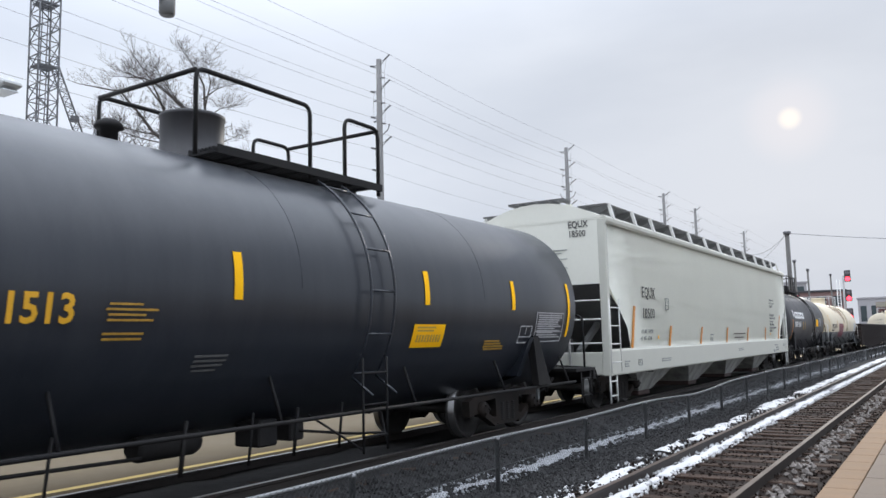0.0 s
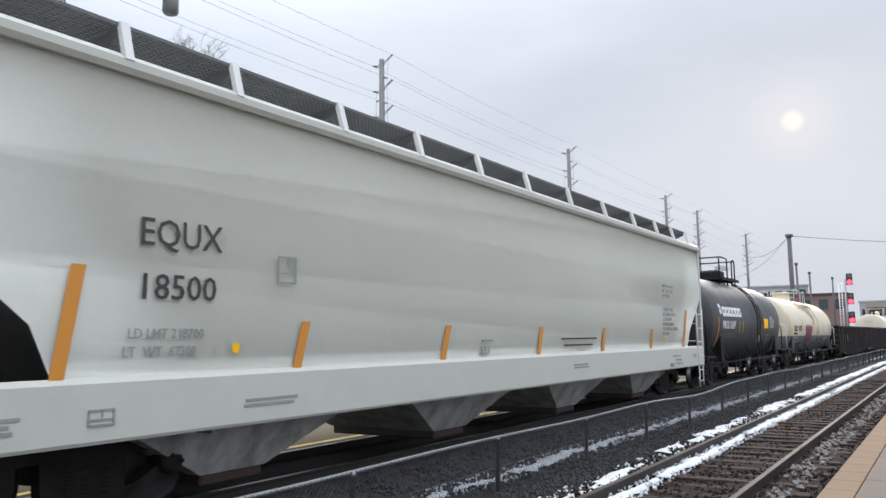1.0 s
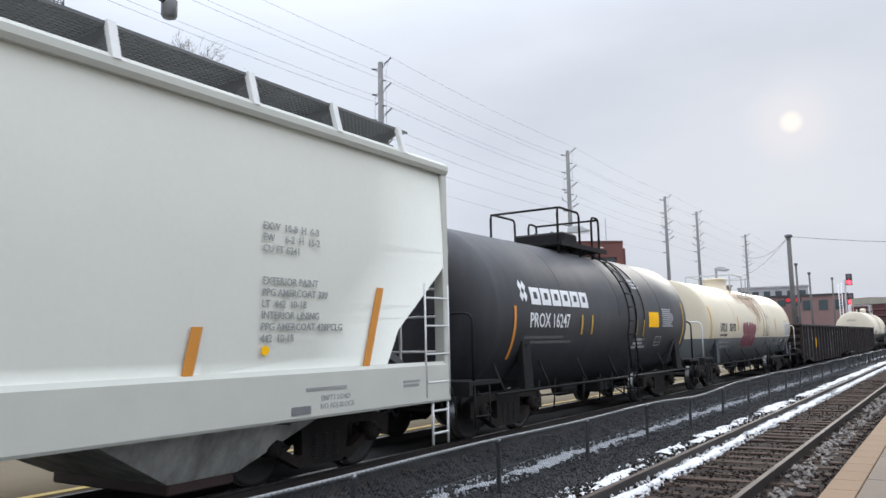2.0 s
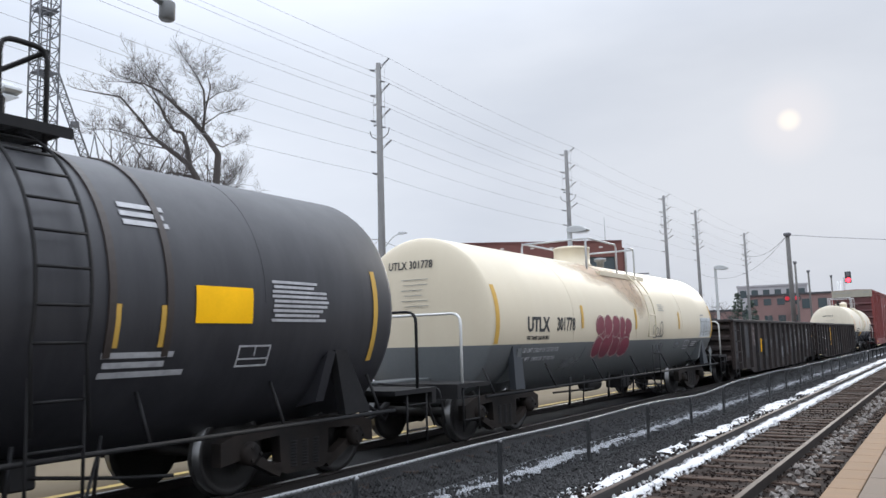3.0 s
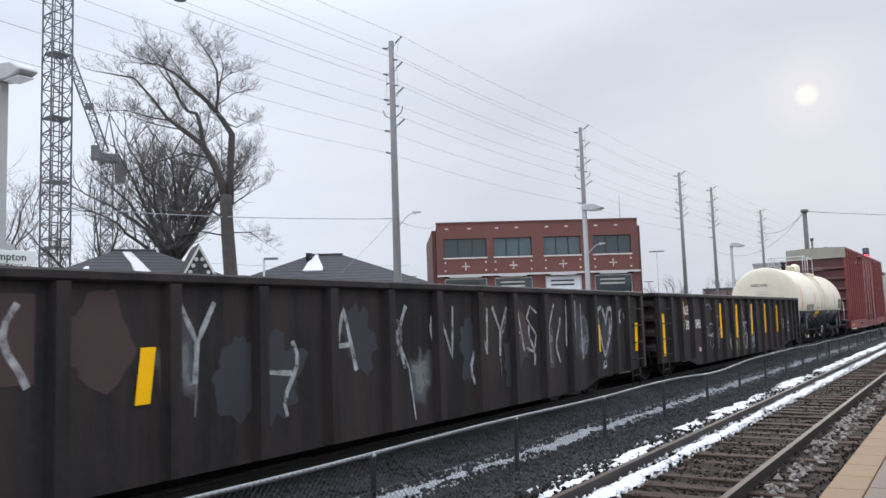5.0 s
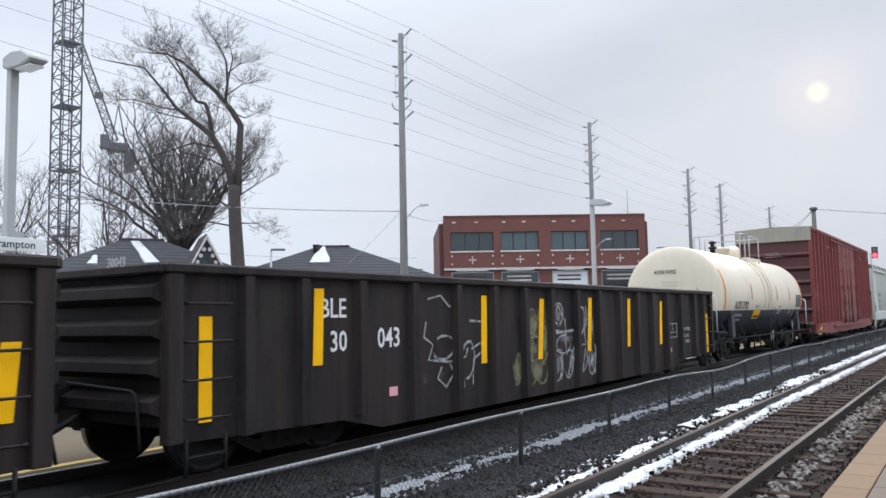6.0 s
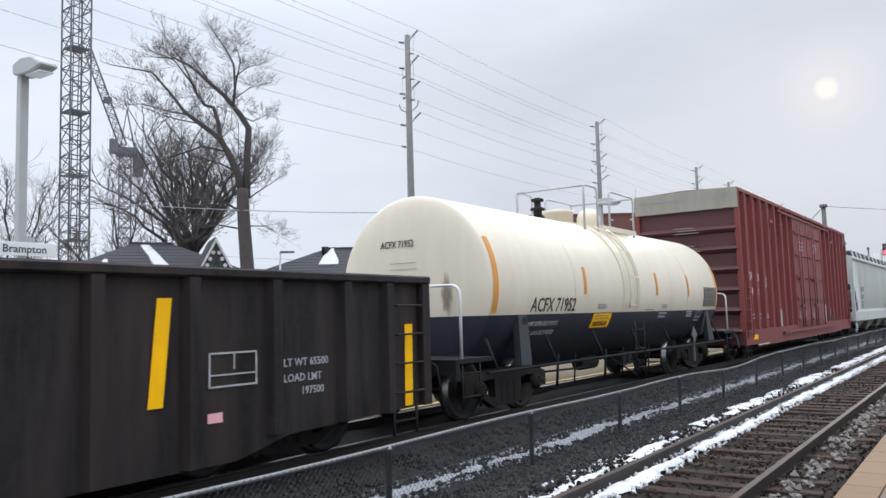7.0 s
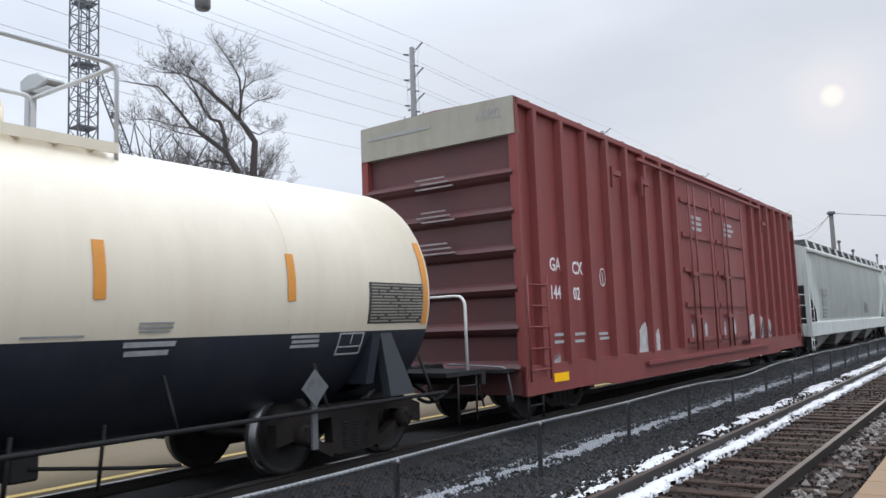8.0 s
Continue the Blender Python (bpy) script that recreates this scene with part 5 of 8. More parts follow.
# ---- covered hoppers
def hopper_car(s, half, paint, sill, label):
    car = thing("hopper_car", label, "hopper car", group="cars of the freight train")
    CARS.append((car, s))
    eave, roof, sill_top, sill_low = 4.08, 4.52, 1.29, 0.77

    def bound(z):
        """How far in from the end post the side sheet begins at height z."""
        if z > 2.72:
            return 0.0
        if z > 1.75:
            return (2.74 - z) / 0.99 * 1.20
        return 1.20 + (1.75 - z) / 0.46 * 0.22
    zs = [sill_top + (eave - sill_top) * k / 18 for k in range(19)] + [1.75, 2.72]
    zs.sort()
    for x in (1, -1):
        bm = bmesh.new()
        prev = None
        for z in zs:
            u = (z - sill_top) / (eave - sill_top)
            xx = x * (HALF - 0.05 + 0.055 * math.sin(math.pi * u))
            b = bound(z)
            ys = [-half + b + (2 * half - 2 * b) * k / 12 for k in range(13)]
            row = [bm.verts.new((xx, y, z)) for y in ys]
            if prev:
                for i in range(12):
                    bm.faces.new((prev[i], prev[i + 1], row[i + 1], row[i])).smooth = True
            prev = row
        bmesh.ops.solidify(bm, geom=list(bm.faces), thickness=0.02)
        part("side_sheet", bm, paint, car)
        bm = bmesh.new()
        prism(bm, [(x * 1.48, sill_low), (x * HALF, sill_low), (x * (HALF + 0.015), sill_low + 0.03), (x * (HALF + 0.015), sill_top - 0.02), (x * (HALF - 0.02), sill_top + 0.03), (x * 1.48, sill_top)], "y", -half + 0.06, half - 0.06)
        part("side_sill", bm, sill, car)
        bm = bmesh.new()
        prism(bm, [(x * 1.45, eave - 0.10), (x * (HALF + 0.02), eave - 0.10), (x * (HALF + 0.05), eave - 0.05), (x * (HALF + 0.05), eave + 0.02), (x * (HALF - 0.02), eave + 0.08), (x * 1.45, eave + 0.06)], "y", -half + 0.02, half - 0.02)
        part("eave_rail", bm, sill, car)
        for e in (-1, 1):
            bm = bmesh.new()
            box(bm, *sorted((x * 1.44, x * (HALF + 0.01))), *sorted((e * (half - 0.14), e * half)), sill_low, eave)
            part("end_post", bevelled(bm, 0.015), sill, car)
            bm = bmesh.new()
            ladder(bm, x * (HALF + 0.01), e * (half - 0.62), e * (half - 0.04), 0.85, 2.38, 4)
            part("side_ladder", bm, "steel_white", car)
            bm = bmesh.new()
            ladder(bm, x * (HALF - 0.03), e * (half - 0.42), e * (half - 0.04), 0.20, 0.80, 2, 0.02)
            part("sill_step", bm, "steel_white", car)
    # arched roof
    bm = bmesh.new()
    arc = [(HALF * math.cos(a) * 0.98, eave + 0.03 + (roof - eave) * math.sin(a) ** 2) for a in [math.pi * k / 14 for k in range(15)]]
    prism(bm, arc, "y", -half, half)
    part("roof", bm, paint, car)
    # end sheet with a slope below
    for e in (-1, 1):
        bm = bmesh.new()
        box(bm, -1.5, 1.5, *sorted((e * (half - 0.06), e * (half - 0.01))), 2.70, eave + 0.02)
        prism(bm, [(HALF * math.cos(a_) * 0.97, eave + (roof - eave) * math.sin(a_) ** 2) for a_ in [math.pi * k / 14 for k in range(15)]], "y", *sorted((e * (half - 0.012), e * (half - 0.004))))
        part("end_sheet", bm, [paint], car)
        # the shade beneath the end is put into this sheet's darker colour
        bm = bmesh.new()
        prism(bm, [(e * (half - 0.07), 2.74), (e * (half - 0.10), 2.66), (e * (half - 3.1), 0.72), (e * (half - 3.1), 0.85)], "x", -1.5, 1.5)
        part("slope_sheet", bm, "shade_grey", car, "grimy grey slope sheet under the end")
        bm = bmesh.new()
        box(bm, -1.44, 1.44, *sorted((e * (half - 0.14), e * (half - 0.02))), 0.78, 1.26)
        part("end_sill", bevelled(bm, 0.02), sill, car)
        bm = bmesh.new()
        for z in (1.45, 1.95, 2.35):
            tube(bm, [(-1.45, e * (half + 0.03), z), (1.45, e * (half + 0.03), z)], 0.018, 5)
        tube(bm, [(0.72, e * (half + 0.03), 0.85), (0.72, e * (half + 0.03), 2.42)], 0.025, 5)
        part("end_handrail", bm, "steel_white", car)
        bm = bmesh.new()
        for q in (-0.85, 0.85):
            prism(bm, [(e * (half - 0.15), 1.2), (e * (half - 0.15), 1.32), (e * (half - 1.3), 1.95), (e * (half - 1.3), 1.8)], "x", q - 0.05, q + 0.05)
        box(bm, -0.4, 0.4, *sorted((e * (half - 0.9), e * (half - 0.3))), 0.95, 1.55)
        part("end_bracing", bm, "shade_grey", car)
        truck(car, e * (half - 2.05))
        coupler(car, e * half, e)
        cut_lever(car, e * half, e)
    bm = bmesh.new()
    box(bm, -0.25, 0.25, -half, half, 0.72, 0.98)
    part("centre_sill", bm, "under", car)
    # four discharge bays under the sill
    for k in range(4):
        y = (-6.53 + k * 4.35) * half / 10.37
        bm = bmesh.new()
        top = [(1.42, y - 1.85), (1.42, y + 1.85), (-1.42, y + 1.85), (-1.42, y - 1.85)]
        low = [(1.0, y - 0.45), (1.0, y + 0.45), (-1.0, y + 0.45), (-1.0, y - 0.45)]
        t_, b_ = [bm.verts.new((p[0], p[1], 0.95)) for p in top], [bm.verts.new((p[0], p[1], 0.24)) for p in low]
        for i in range(4):
            bm.faces.new((t_[i], t_[(i + 1) % 4], b_[(i + 1) % 4], b_[i]))
        bm.faces.new(b_)
        bm.faces.new(t_[::-1])
        bay = part("discharge_bay", bm, "bay", car)
        bm = bmesh.new()
        box(bm, -0.98, 0.98, y - 0.43, y + 0.43, 0.12, 0.25)
        part("outlet_gate", bevelled(bm, 0.02), "gon_rust", bay, "rust-red outlet gate")
    # running boards of open grating on brackets, and the hatch trough between
    for x in (1, -1):
        bm = bmesh.new()
        a0, a1 = sorted((x * 0.88, x * 1.52))
        for yy in np.arange(-half + 0.35, half - 0.85, 0.075):
            box(bm, a0, a1, yy, yy + 0.019, 4.436, 4.455)
        for k in range(12):
            xx = a0 + (a1 - a0) * k / 11
            box(bm, xx - 0.009, xx + 0.009, -half + 0.35, half - 0.85, 4.428, 4.46)
        part("running_board", bm, "shade_grey", car, "dark open-grating roof walkway")
        for k, y in enumerate((-9.85, -8.40, -7.10, -5.42, -3.78, -2.12, -0.47, 1.33, 3.13, 4.94, 6.60, 7.95, 9.28)):
            y *= half / 10.37
            bm = bmesh.new()
            prism(bm, [(x * 1.60, eave + 0.02), (x * 1.66, eave + 0.02), (x * 1.56, 4.47), (x * 1.50, 4.47)], "y", y - 0.045, y + 0.045)
            part("bracket", bm, "steel_white", car)
            bm = bmesh.new()
            prism(bm, [(x * 0.95, 4.39), (x * 1.50, 4.43), (x * 1.50, 4.36), (x * 1.30, 4.28)], "y", y - 0.012, y + 0.012)
            part("bracket_web", bm, "shade_grey", car)
    bm = bmesh.new()
    box(bm, -0.30, 0.30, -half + 0.5, half - 0.5, roof - 0.03, roof + 0.10)
    for k in range(10):
        y = -half + 1.2 + k * (2 * half - 2.4) / 9
        box(bm, -0.36, 0.36, y - 0.05, y + 0.05, roof, roof + 0.15)
    part("hatch_trough", bm, paint, car)
    for e in (-1, 1):
        bm = bmesh.new()
        for yy in np.arange(0, 0.5, 0.1):
            box(bm, -0.65, 0.65, e * (half - 0.1 - yy) - 0.02, e * (half - 0.1 - yy) + 0.02, 4.60, 4.63)
        for k in range(6):
            box(bm, -0.62 + k * 0.24, -0.59 + k * 0.24, *sorted((e * (half - 0.55), e * (half + 0.08))), 4.55, 4.60)
        part("end_walkway", bm, "shade_grey", car)
    return car


def bowed(z):
    """The near side of a hopper, which swells a little between sill and eave."""
    return HALF - 0.024 + 0.055 * math.sin(math.pi * max(0.0, min(1.0, (z - 1.29) / 2.79)))


b = hopper_car(-27.66, 10.37, "hopper", "hopper_sill", "pale grey-green covered hopper car, clean, with orange strips")
lettering(b, "EQUX", 0.36, -8.24, 2.47, bowed, "ink", narrow=0.96, bold=0.004, label="black stencilled reporting marks")
lettering(b, "18500", 0.33, -8.25, 1.99, bowed, "ink", narrow=1.10, bold=0.004, label="black stencilled number")
lettering(b, "LD LMT 218700", 0.125, -8.31, 1.64, bowed, "grey_ink")
lettering(b, "LT  WT  67300", 0.125, -8.35, 1.48, bowed, "grey_ink")
for y, z1, ln in ((-9.0, 2.25, 0.13), (-6.25, 1.81, 0.12), (-3.32, 1.79, 0.13), (-0.28, 1.78, 0.10), (2.68, 1.78, 0.10), (5.74, 1.77, 0.09), (8.42, 2.27, 0.24)):
    patch(b, "reflective_strip", y, y + 0.13, 1.31, z1, bowed, "orange", lean=ln)
framed(b, -6.53, -6.25, 2.21, 2.50, bowed, None, "grey_ink")
blob(b, -7.07, 1.54, 0.05, 0.05, "yellow", None, bowed, 3.0, "yellow_tag", 0.3)
blob(b, 6.79, 1.53, 0.06, 0.05, "yellow", None, bowed, 5.0, "yellow_tag", 0.3)
framed(b, -8.67, -8.42, 0.92, 1.06, 1.615, None, "grey_ink")
bars(b, -9.55, -9.2, 1.05, 3, 0.03, 1.612, "grey_ink", seed=41)
bars(b, -6.98, -6.2, 1.03, 2, 0.03, 1.612, "grey_ink", seed=42)
bars(b, 0.70, 2.95, 1.59, 1, 0.03, bowed, "gon_rust", seed=43)
bars(b, 0.80, 2.5, 1.47, 1, 0.03, bowed, "gon_rust", seed=44)
bars(b, 1.2, 2.0, 1.10, 2, 0.03, 1.612, "grey_ink", seed=45)
bars(b, -2.2, -1.8, 1.58, 1, 0.03, bowed, "grey_ink", seed=46)
framed(b, -2.2, -1.94, 1.37, 1.48, bowed, None, "grey_ink")
for k, (t_, z) in enumerate((("EXW  10-8  H  6-3", 2.70), ("EW     6-2  H  15-2", 2.58), ("CU FT 6241", 2.46), ("EXTERIOR PAINT", 2.12), ("PPG AMERCOAT 399", 2.00), ("LT  442  10-18", 1.88), ("INTERIOR LINING", 1.76), ("PPG AMERCOAT 428PCLG", 1.64), ("442  10-18", 1.52))):
    lettering(b, t_, 0.112, 6.72, z + 0.10, bowed, "grey_ink", name="stencil_line")
lettering(b, "EMPTY LOAD", 0.085, 7.63, 0.96, 1.616, "grey_ink", name="stencil_line")
lettering(b, "NO ADJ BLOCK", 0.085, 7.62, 0.87, 1.616, "grey_ink", name="stencil_line")
bars(b, 7.37, 8.2, 1.11, 1, 0.035, 1.612, "grey_ink", seed=47)
bars(b, 9.2, 9.6, 1.10, 2, 0.03, 1.612, "grey_ink", seed=48)
patch(b, "tag_plate", 7.16, 7.46, 0.83, 0.92, 1.612, "galv")
lettering(b, "EQUX", 0.21, -10.372, 3.93, 0.78, "ink", face="end", narrow=0.8)
lettering(b, "18500", 0.20, -10.372, 3.73, 0.78, "ink", face="end", narrow=0.8)
for k in range(7):
    blm = bmesh.new()
    box(blm, 0.03, 0.73 - 0.13 * (k % 3), -10.374, -10.364, 3.46 - k * 0.065, 3.478 - k * 0.065)
    part("stencil_line", blm, "grey_ink", b)
h = hopper_car(96.05, 10.6, "hopper_old", "hopper_old", "faded grey covered hopper car behind the red boxcar")
bars(h, -8.2, -7.0, 2.6, 2, 0.25, bowed, "grey_ink", seed=51)
bars(h, -8.2, -7.2, 1.8, 3, 0.08, bowed, "grey_ink", seed=52)
blob(h, 3.2, 1.85, 1.0, 0.35, "graf_grey", None, bowed, 8.0, "spray_paint", 0.5)
copy_h = copy_thing(h, Matrix())
CARS.append((copy_h, 118.4))


# ---- gondolas
def gondola(s, half, label, posts):
    car = thing("gondola_car", label, "gondola car", group="cars of the freight train")
    CARS.append((car, s))
    top = 2.06
    for x in (1, -1):
        bm = bmesh.new()
        poly = [(-half, 0.48), (-half, top), (half, top), (half, 0.48), (half - 2.4, 0.42), (half - 3.1, 0.26), (-half + 3.1, 0.26), (-half + 2.4, 0.42)]
        prism(bm, poly, "x", *sorted((x * 1.505, x * 1.535)))
        part("side_wall", bm, "gon", car)
        bm = bmesh.new()
        box(bm, *sorted((x * 1.49, x * 1.635)), -half - 0.02, half + 0.02, top - 0.06, top + 0.04)
        part("top_chord", bevelled(bm, 0.02), "gon", car)
        for y in posts:
            zl = 0.28 if abs(y) < half - 3.2 else 0.46
            bm = bmesh.new()
            prism(bm, [(x * 1.535, y - 0.10), (x * 1.63, y - 0.06), (x * 1.63, y + 0.06), (x * 1.535, y + 0.10)], "z", zl, top - 0.06)
            part("side_post", bm, "gon", car)
        for e in (-1, 1):
            bm = bmesh.new()
            box(bm, *sorted((x * 1.535, x * 1.625)), *sorted((e * (half - 0.16), e * half)), 0.48, top - 0.06)
            part("corner_post", bevelled(bm, 0.01), "gon", car)
            for q in range(4):
                bm = bmesh.new()
                z = 0.68 + q * 0.35
                tube(bm, bentbar([(x * 1.53, e * (half - 0.70), z), (x * 1.645, e * (half - 0.70), z), (x * 1.645, e * (half - 0.20), z), (x * 1.53, e * (half - 0.20), z)], 0.03), 0.013, 5)
                part("grab_iron", bm, "gon", car)
            bm = bmesh.new()
            ladder(bm, x * 1.55, e * (half - 0.70), e * (half - 0.25), 0.16, 0.50, 1, 0.02)
            part("sill_step", bm, "under", car)
    for e in (-1, 1):
        bm = bmesh.new()
        pts = [(e * (half - 0.06), 0.62)]
        for k in range(4):
            z = 0.70 + k * 0.34
            pts += [(e * (half - 0.06), z), (e * (half + 0.10), z + 0.07), (e * (half + 0.10), z + 0.16), (e * (half - 0.06), z + 0.23)]
        pts += [(e * (half - 0.06), top), (e * (half - 0.12), top), (e * (half - 0.12), 0.62)]
        prism(bm, pts, "x", -1.50, 1.50)
        part("end_wall", bm, "gon", car, "corrugated dark end wall")
        bm = bmesh.new()
        box(bm, -1.58, 1.58, *sorted((e * (half - 0.14), e * (half + 0.08))), top - 0.06, top + 0.04)
        part("end_chord", bevelled(bm, 0.02), "gon", car)
        truck(car, e * (half - 2.0))
        coupler(car, e * (half - 0.05), e)
        cut_lever(car, e * half, e)
    bm = bmesh.new()
    box(bm, -1.45, 1.45, -half + 0.1, half - 0.1, 0.82, 0.92)
    box(bm, -0.25, 0.25, -half, half, 0.55, 0.83)
    part("floor", bm, "under", car)
    return car


def strips(car, rows, mat_name="yellow"):
    for y, z0, z1, ln in rows:
        patch(car, "reflective_strip", y - 0.075, y + 0.075, z0, z1, 1.54, mat_name, lean=ln, label="")


e1 = gondola(21.66, 8.45, "black-brown gondola car with white spray paint and yellow strips", [-7.52, -6.92] + [-5.83 + 1.06 * k for k in range(12)] + [6.90, 7.58])
strips(e1, ((-8.14, 0.77, 1.75, 0.0), (-4.0, 0.95, 1.44, 0.06), (6.07, 0.91, 1.43, 0.0), (8.10, 0.84, 1.44, 0.05)))
for y0, y1, m in ((-6.78, -5.98, "gon_blue"), (-5.68, -4.95, "gon_rust"), (-7.98, -7.70, "gon_blue")):
    patch(e1, "paint_panel", y0, y1, 0.80 if m == "gon_blue" else 1.20, 1.90, 1.536, m, off=0.002, thick=0.003)
lettering(e1, "BLE", 0.28, -6.66, 1.60, 1.542, "graf_grey", narrow=0.9)
lettering(e1, "30", 0.30, -6.38, 1.25, 1.542, "graf_grey", narrow=0.9)
lettering(e1, "158", 0.28, -5.64, 1.30, 1.542, "graf_grey", narrow=0.9)
rnd = random.Random(77)
GLYPHS = {"Y": [[(0, 1), (0.25, 0.5), (0.5, 1)], [(0.25, 0.5), (0.22, 0)]], "L": [[(0.05, 1), (0.0, 0.1), (0.45, 0.05)]], "A": [[(0, 0), (0.22, 1), (0.45, 0)], [(0.1, 0.4), (0.38, 0.42)]],
          "X": [[(0, 0), (0.45, 1)], [(0.05, 1), (0.4, 0)]], "N": [[(0, 0), (0.05, 1), (0.4, 0.1), (0.45, 1)]], "S": [[(0.45, 0.85), (0.2, 1), (0.05, 0.75), (0.4, 0.4), (0.3, 0.05), (0.0, 0.15)]], "I": [[(0.1, 1), (0.15, -0.3)]]}
for k, (ch, y) in enumerate((("Y", -3.62), ("L", -2.58), ("A", -1.55), ("X", -0.55), ("N", 0.55), ("N", 1.55), ("Y", 2.05), ("A", 2.62), ("S", 3.10), ("Y", 3.72), ("N", 4.62), ("I", 5.2))):
    z, w, hh = 1.05 + rnd.uniform(-0.05, 0.05), 0.85 + rnd.uniform(-0.1, 0.1), 0.78 + rnd.uniform(-0.05, 0.06)
    spray(e1, [[(y + u * w, z + v * hh) for u, v in line] for line in GLYPHS[ch]], rnd.uniform(0.020, 0.030), "graf_white", 1.538)
    if k % 3 == 0:
        spray(e1, [[(y + 0.2, z), (y + 0.2 + rnd.uniform(-0.03, 0.03), z - rnd.uniform(0.2, 0.4))]], 0.012, "graf_grey", 1.538)
spray(e1, [[(-0.36, 1.45), (-0.10, 1.0), (0.02, 0.35)]], 0.016, "graf_white", 1.538)
heart = [(6.37, 0.81), (6.23, 1.08), (6.11, 1.41), (6.05, 1.62), (6.12, 1.73), (6.23, 1.77), (6.35, 1.71), (6.42, 1.57), (6.46, 1.44), (6.52, 1.59), (6.61, 1.73), (6.73, 1.76), (6.80, 1.68), (6.76, 1.45), (6.67, 1.24), (6.50, 0.99), (6.37, 0.81)]
spray(e1, [heart], 0.042, "graf_white", 1.538, label="white spray-painted heart")
spray(e1, [[(7.01, 1.71), (7.12, 1.59), (7.26, 1.45)], [(7.30, 1.73), (7.21, 1.64), (7.07, 1.36)]], 0.040, "graf_white", 1.538, label="white spray-painted cross")
spray(e1, [[(6.67, 1.55), (6.65, 1.36), (6.58, 1.24)], [(6.23, 0.59), (6.41, 0.63), (6.40, 0.73), (6.31, 0.72), (6.26, 0.64)], [(7.43, 1.66), (7.47, 1.55), (7.55, 1.50)], [(7.74, 1.73), (7.82, 1.68), (7.83, 1.52)]], 0.026, "graf_white", 1.538)
blob(e1, 7.66, 1.55, 0.24, 0.22, "graf_grey", None, 1.536, 91.0, "paint_smear", 0.5, 0.003)
blob(e1, 5.35, 1.10, 0.28, 0.30, "graf_grey", None, 1.536, 93.0, "paint_smear", 0.4, 0.003)
spray(e1, [loop(5.30, 1.22, 0.26, 0.36, 100, -100)], 0.045, "graf_grey", 1.538)
for k in range(8):
    blob(e1, -3.6 + k * 1.25, 0.9 + rnd.uniform(0, 0.5), 0.3, 0.4, "graf_grey" if k % 3 == 0 else "gon_blue", None, 1.536, k * 2.2, "paint_smear", 0.6, 0.003)

for k, y in enumerate((-6.9, -5.1, -2.2, -0.35, 0.5, 1.5, 2.35, 3.3, 4.3, 4.75)):
    z = 0.95 + 0.3 * math.sin(k * 2.3)
    spray(e1, [[(y + 0.10 * math.sin(1.9 * k + q * 0.9), z + q * 0.13) for q in range(5 + k % 3)]], 0.028, "graf_white" if k % 3 else "graf_grey", 1.538)
for k, (y, z) in enumerate(((-7.4, 1.0), (-6.3, 1.35), (-4.4, 1.5), (-2.9, 1.1), (2.9, 1.3), (6.6, 1.2))):
    blob(e1, y, z, 0.34, 0.42, "gon_rust" if k % 2 == 0 else "gon_blue", None, 1.536, 40 + k * 2.2, "paint_smear", 0.35, 0.0022)

f1 = gondola(39.72, 8.57, "black gondola car lettered in white, olive and white spray paint", (-7.63, -6.85, -5.90, -4.87, -3.85, -2.85, -1.90, -0.97, 0.06, 1.04, 2.07, 3.05, 3.97, 4.92, 5.93, 7.0, 7.76))
strips(f1, ((-8.11, 0.63, 1.61, 0.0), (-6.60, 1.06, 1.90, 0.03), (-3.11, 0.88, 1.86, 0.03), (-1.34, 0.84, 1.83, 0.10), (0.62, 0.88, 1.86, 0.10), (2.60, 0.88, 1.86, 0.08), (4.56, 0.85, 1.81, 0.09), (8.18, 0.50, 1.50, 0.02)))
lettering(f1, "BLE", 0.31, -6.56, 1.58, 1.542, "white", narrow=0.93, label="white stencilled reporting marks")
lettering(f1, "30", 0.33, -6.40, 1.20, 1.542, "white", narrow=0.9, label="white stencilled number")
lettering(f1, "043", 0.34, -5.56, 1.21, 1.542, "white", narrow=0.9, label="white stencilled number")
patch(f1, "pink_card", -5.34, -5.18, 0.61, 0.72, 1.538, "pink", label="small pink routing card")
patch(f1, "pink_card", 5.12, 5.29, 0.65, 0.74, 1.538, "pink", label="small pink routing card")
framed(f1, 5.13, 5.72, 0.97, 1.30, 1.538, None, "dull_white")
lettering(f1, "LT WT 65500", 0.115, 6.08, 1.11, 1.54, "dull_white", name="stencil_line")
lettering(f1, "LOAD LMT", 0.115, 6.08, 0.95, 1.54, "dull_white", name="stencil_line")
lettering(f1, "197500", 0.115, 6.33, 0.81, 1.54, "dull_white", name="stencil_line")
spray(f1, [[(-4.5, 1.80), (-4.2, 1.85), (-4.0, 1.7), (-3.75, 1.75), (-3.7, 1.9)], [(-4.55, 1.5), (-4.6, 1.3), (-4.4, 1.2), (-4.5, 1.0), (-4.0, 0.95), (-3.6, 1.0), (-3.55, 1.12)], [(-4.2, 0.9), (-4.3, 0.75), (-4.1, 0.62), (-3.9, 0.8), (-4.0, 0.92)], [(-3.85, 0.55), (-3.75, 0.42), (-3.65, 0.6), (-3.7, 0.85)], [(-3.5, 1.5), (-3.1, 1.48)], [(-3.45, 1.1), (-3.2, 1.18), (-3.1, 1.08), (-3.4, 0.95), (-3.42, 0.6)]], 0.016, "graf_white", 1.538)
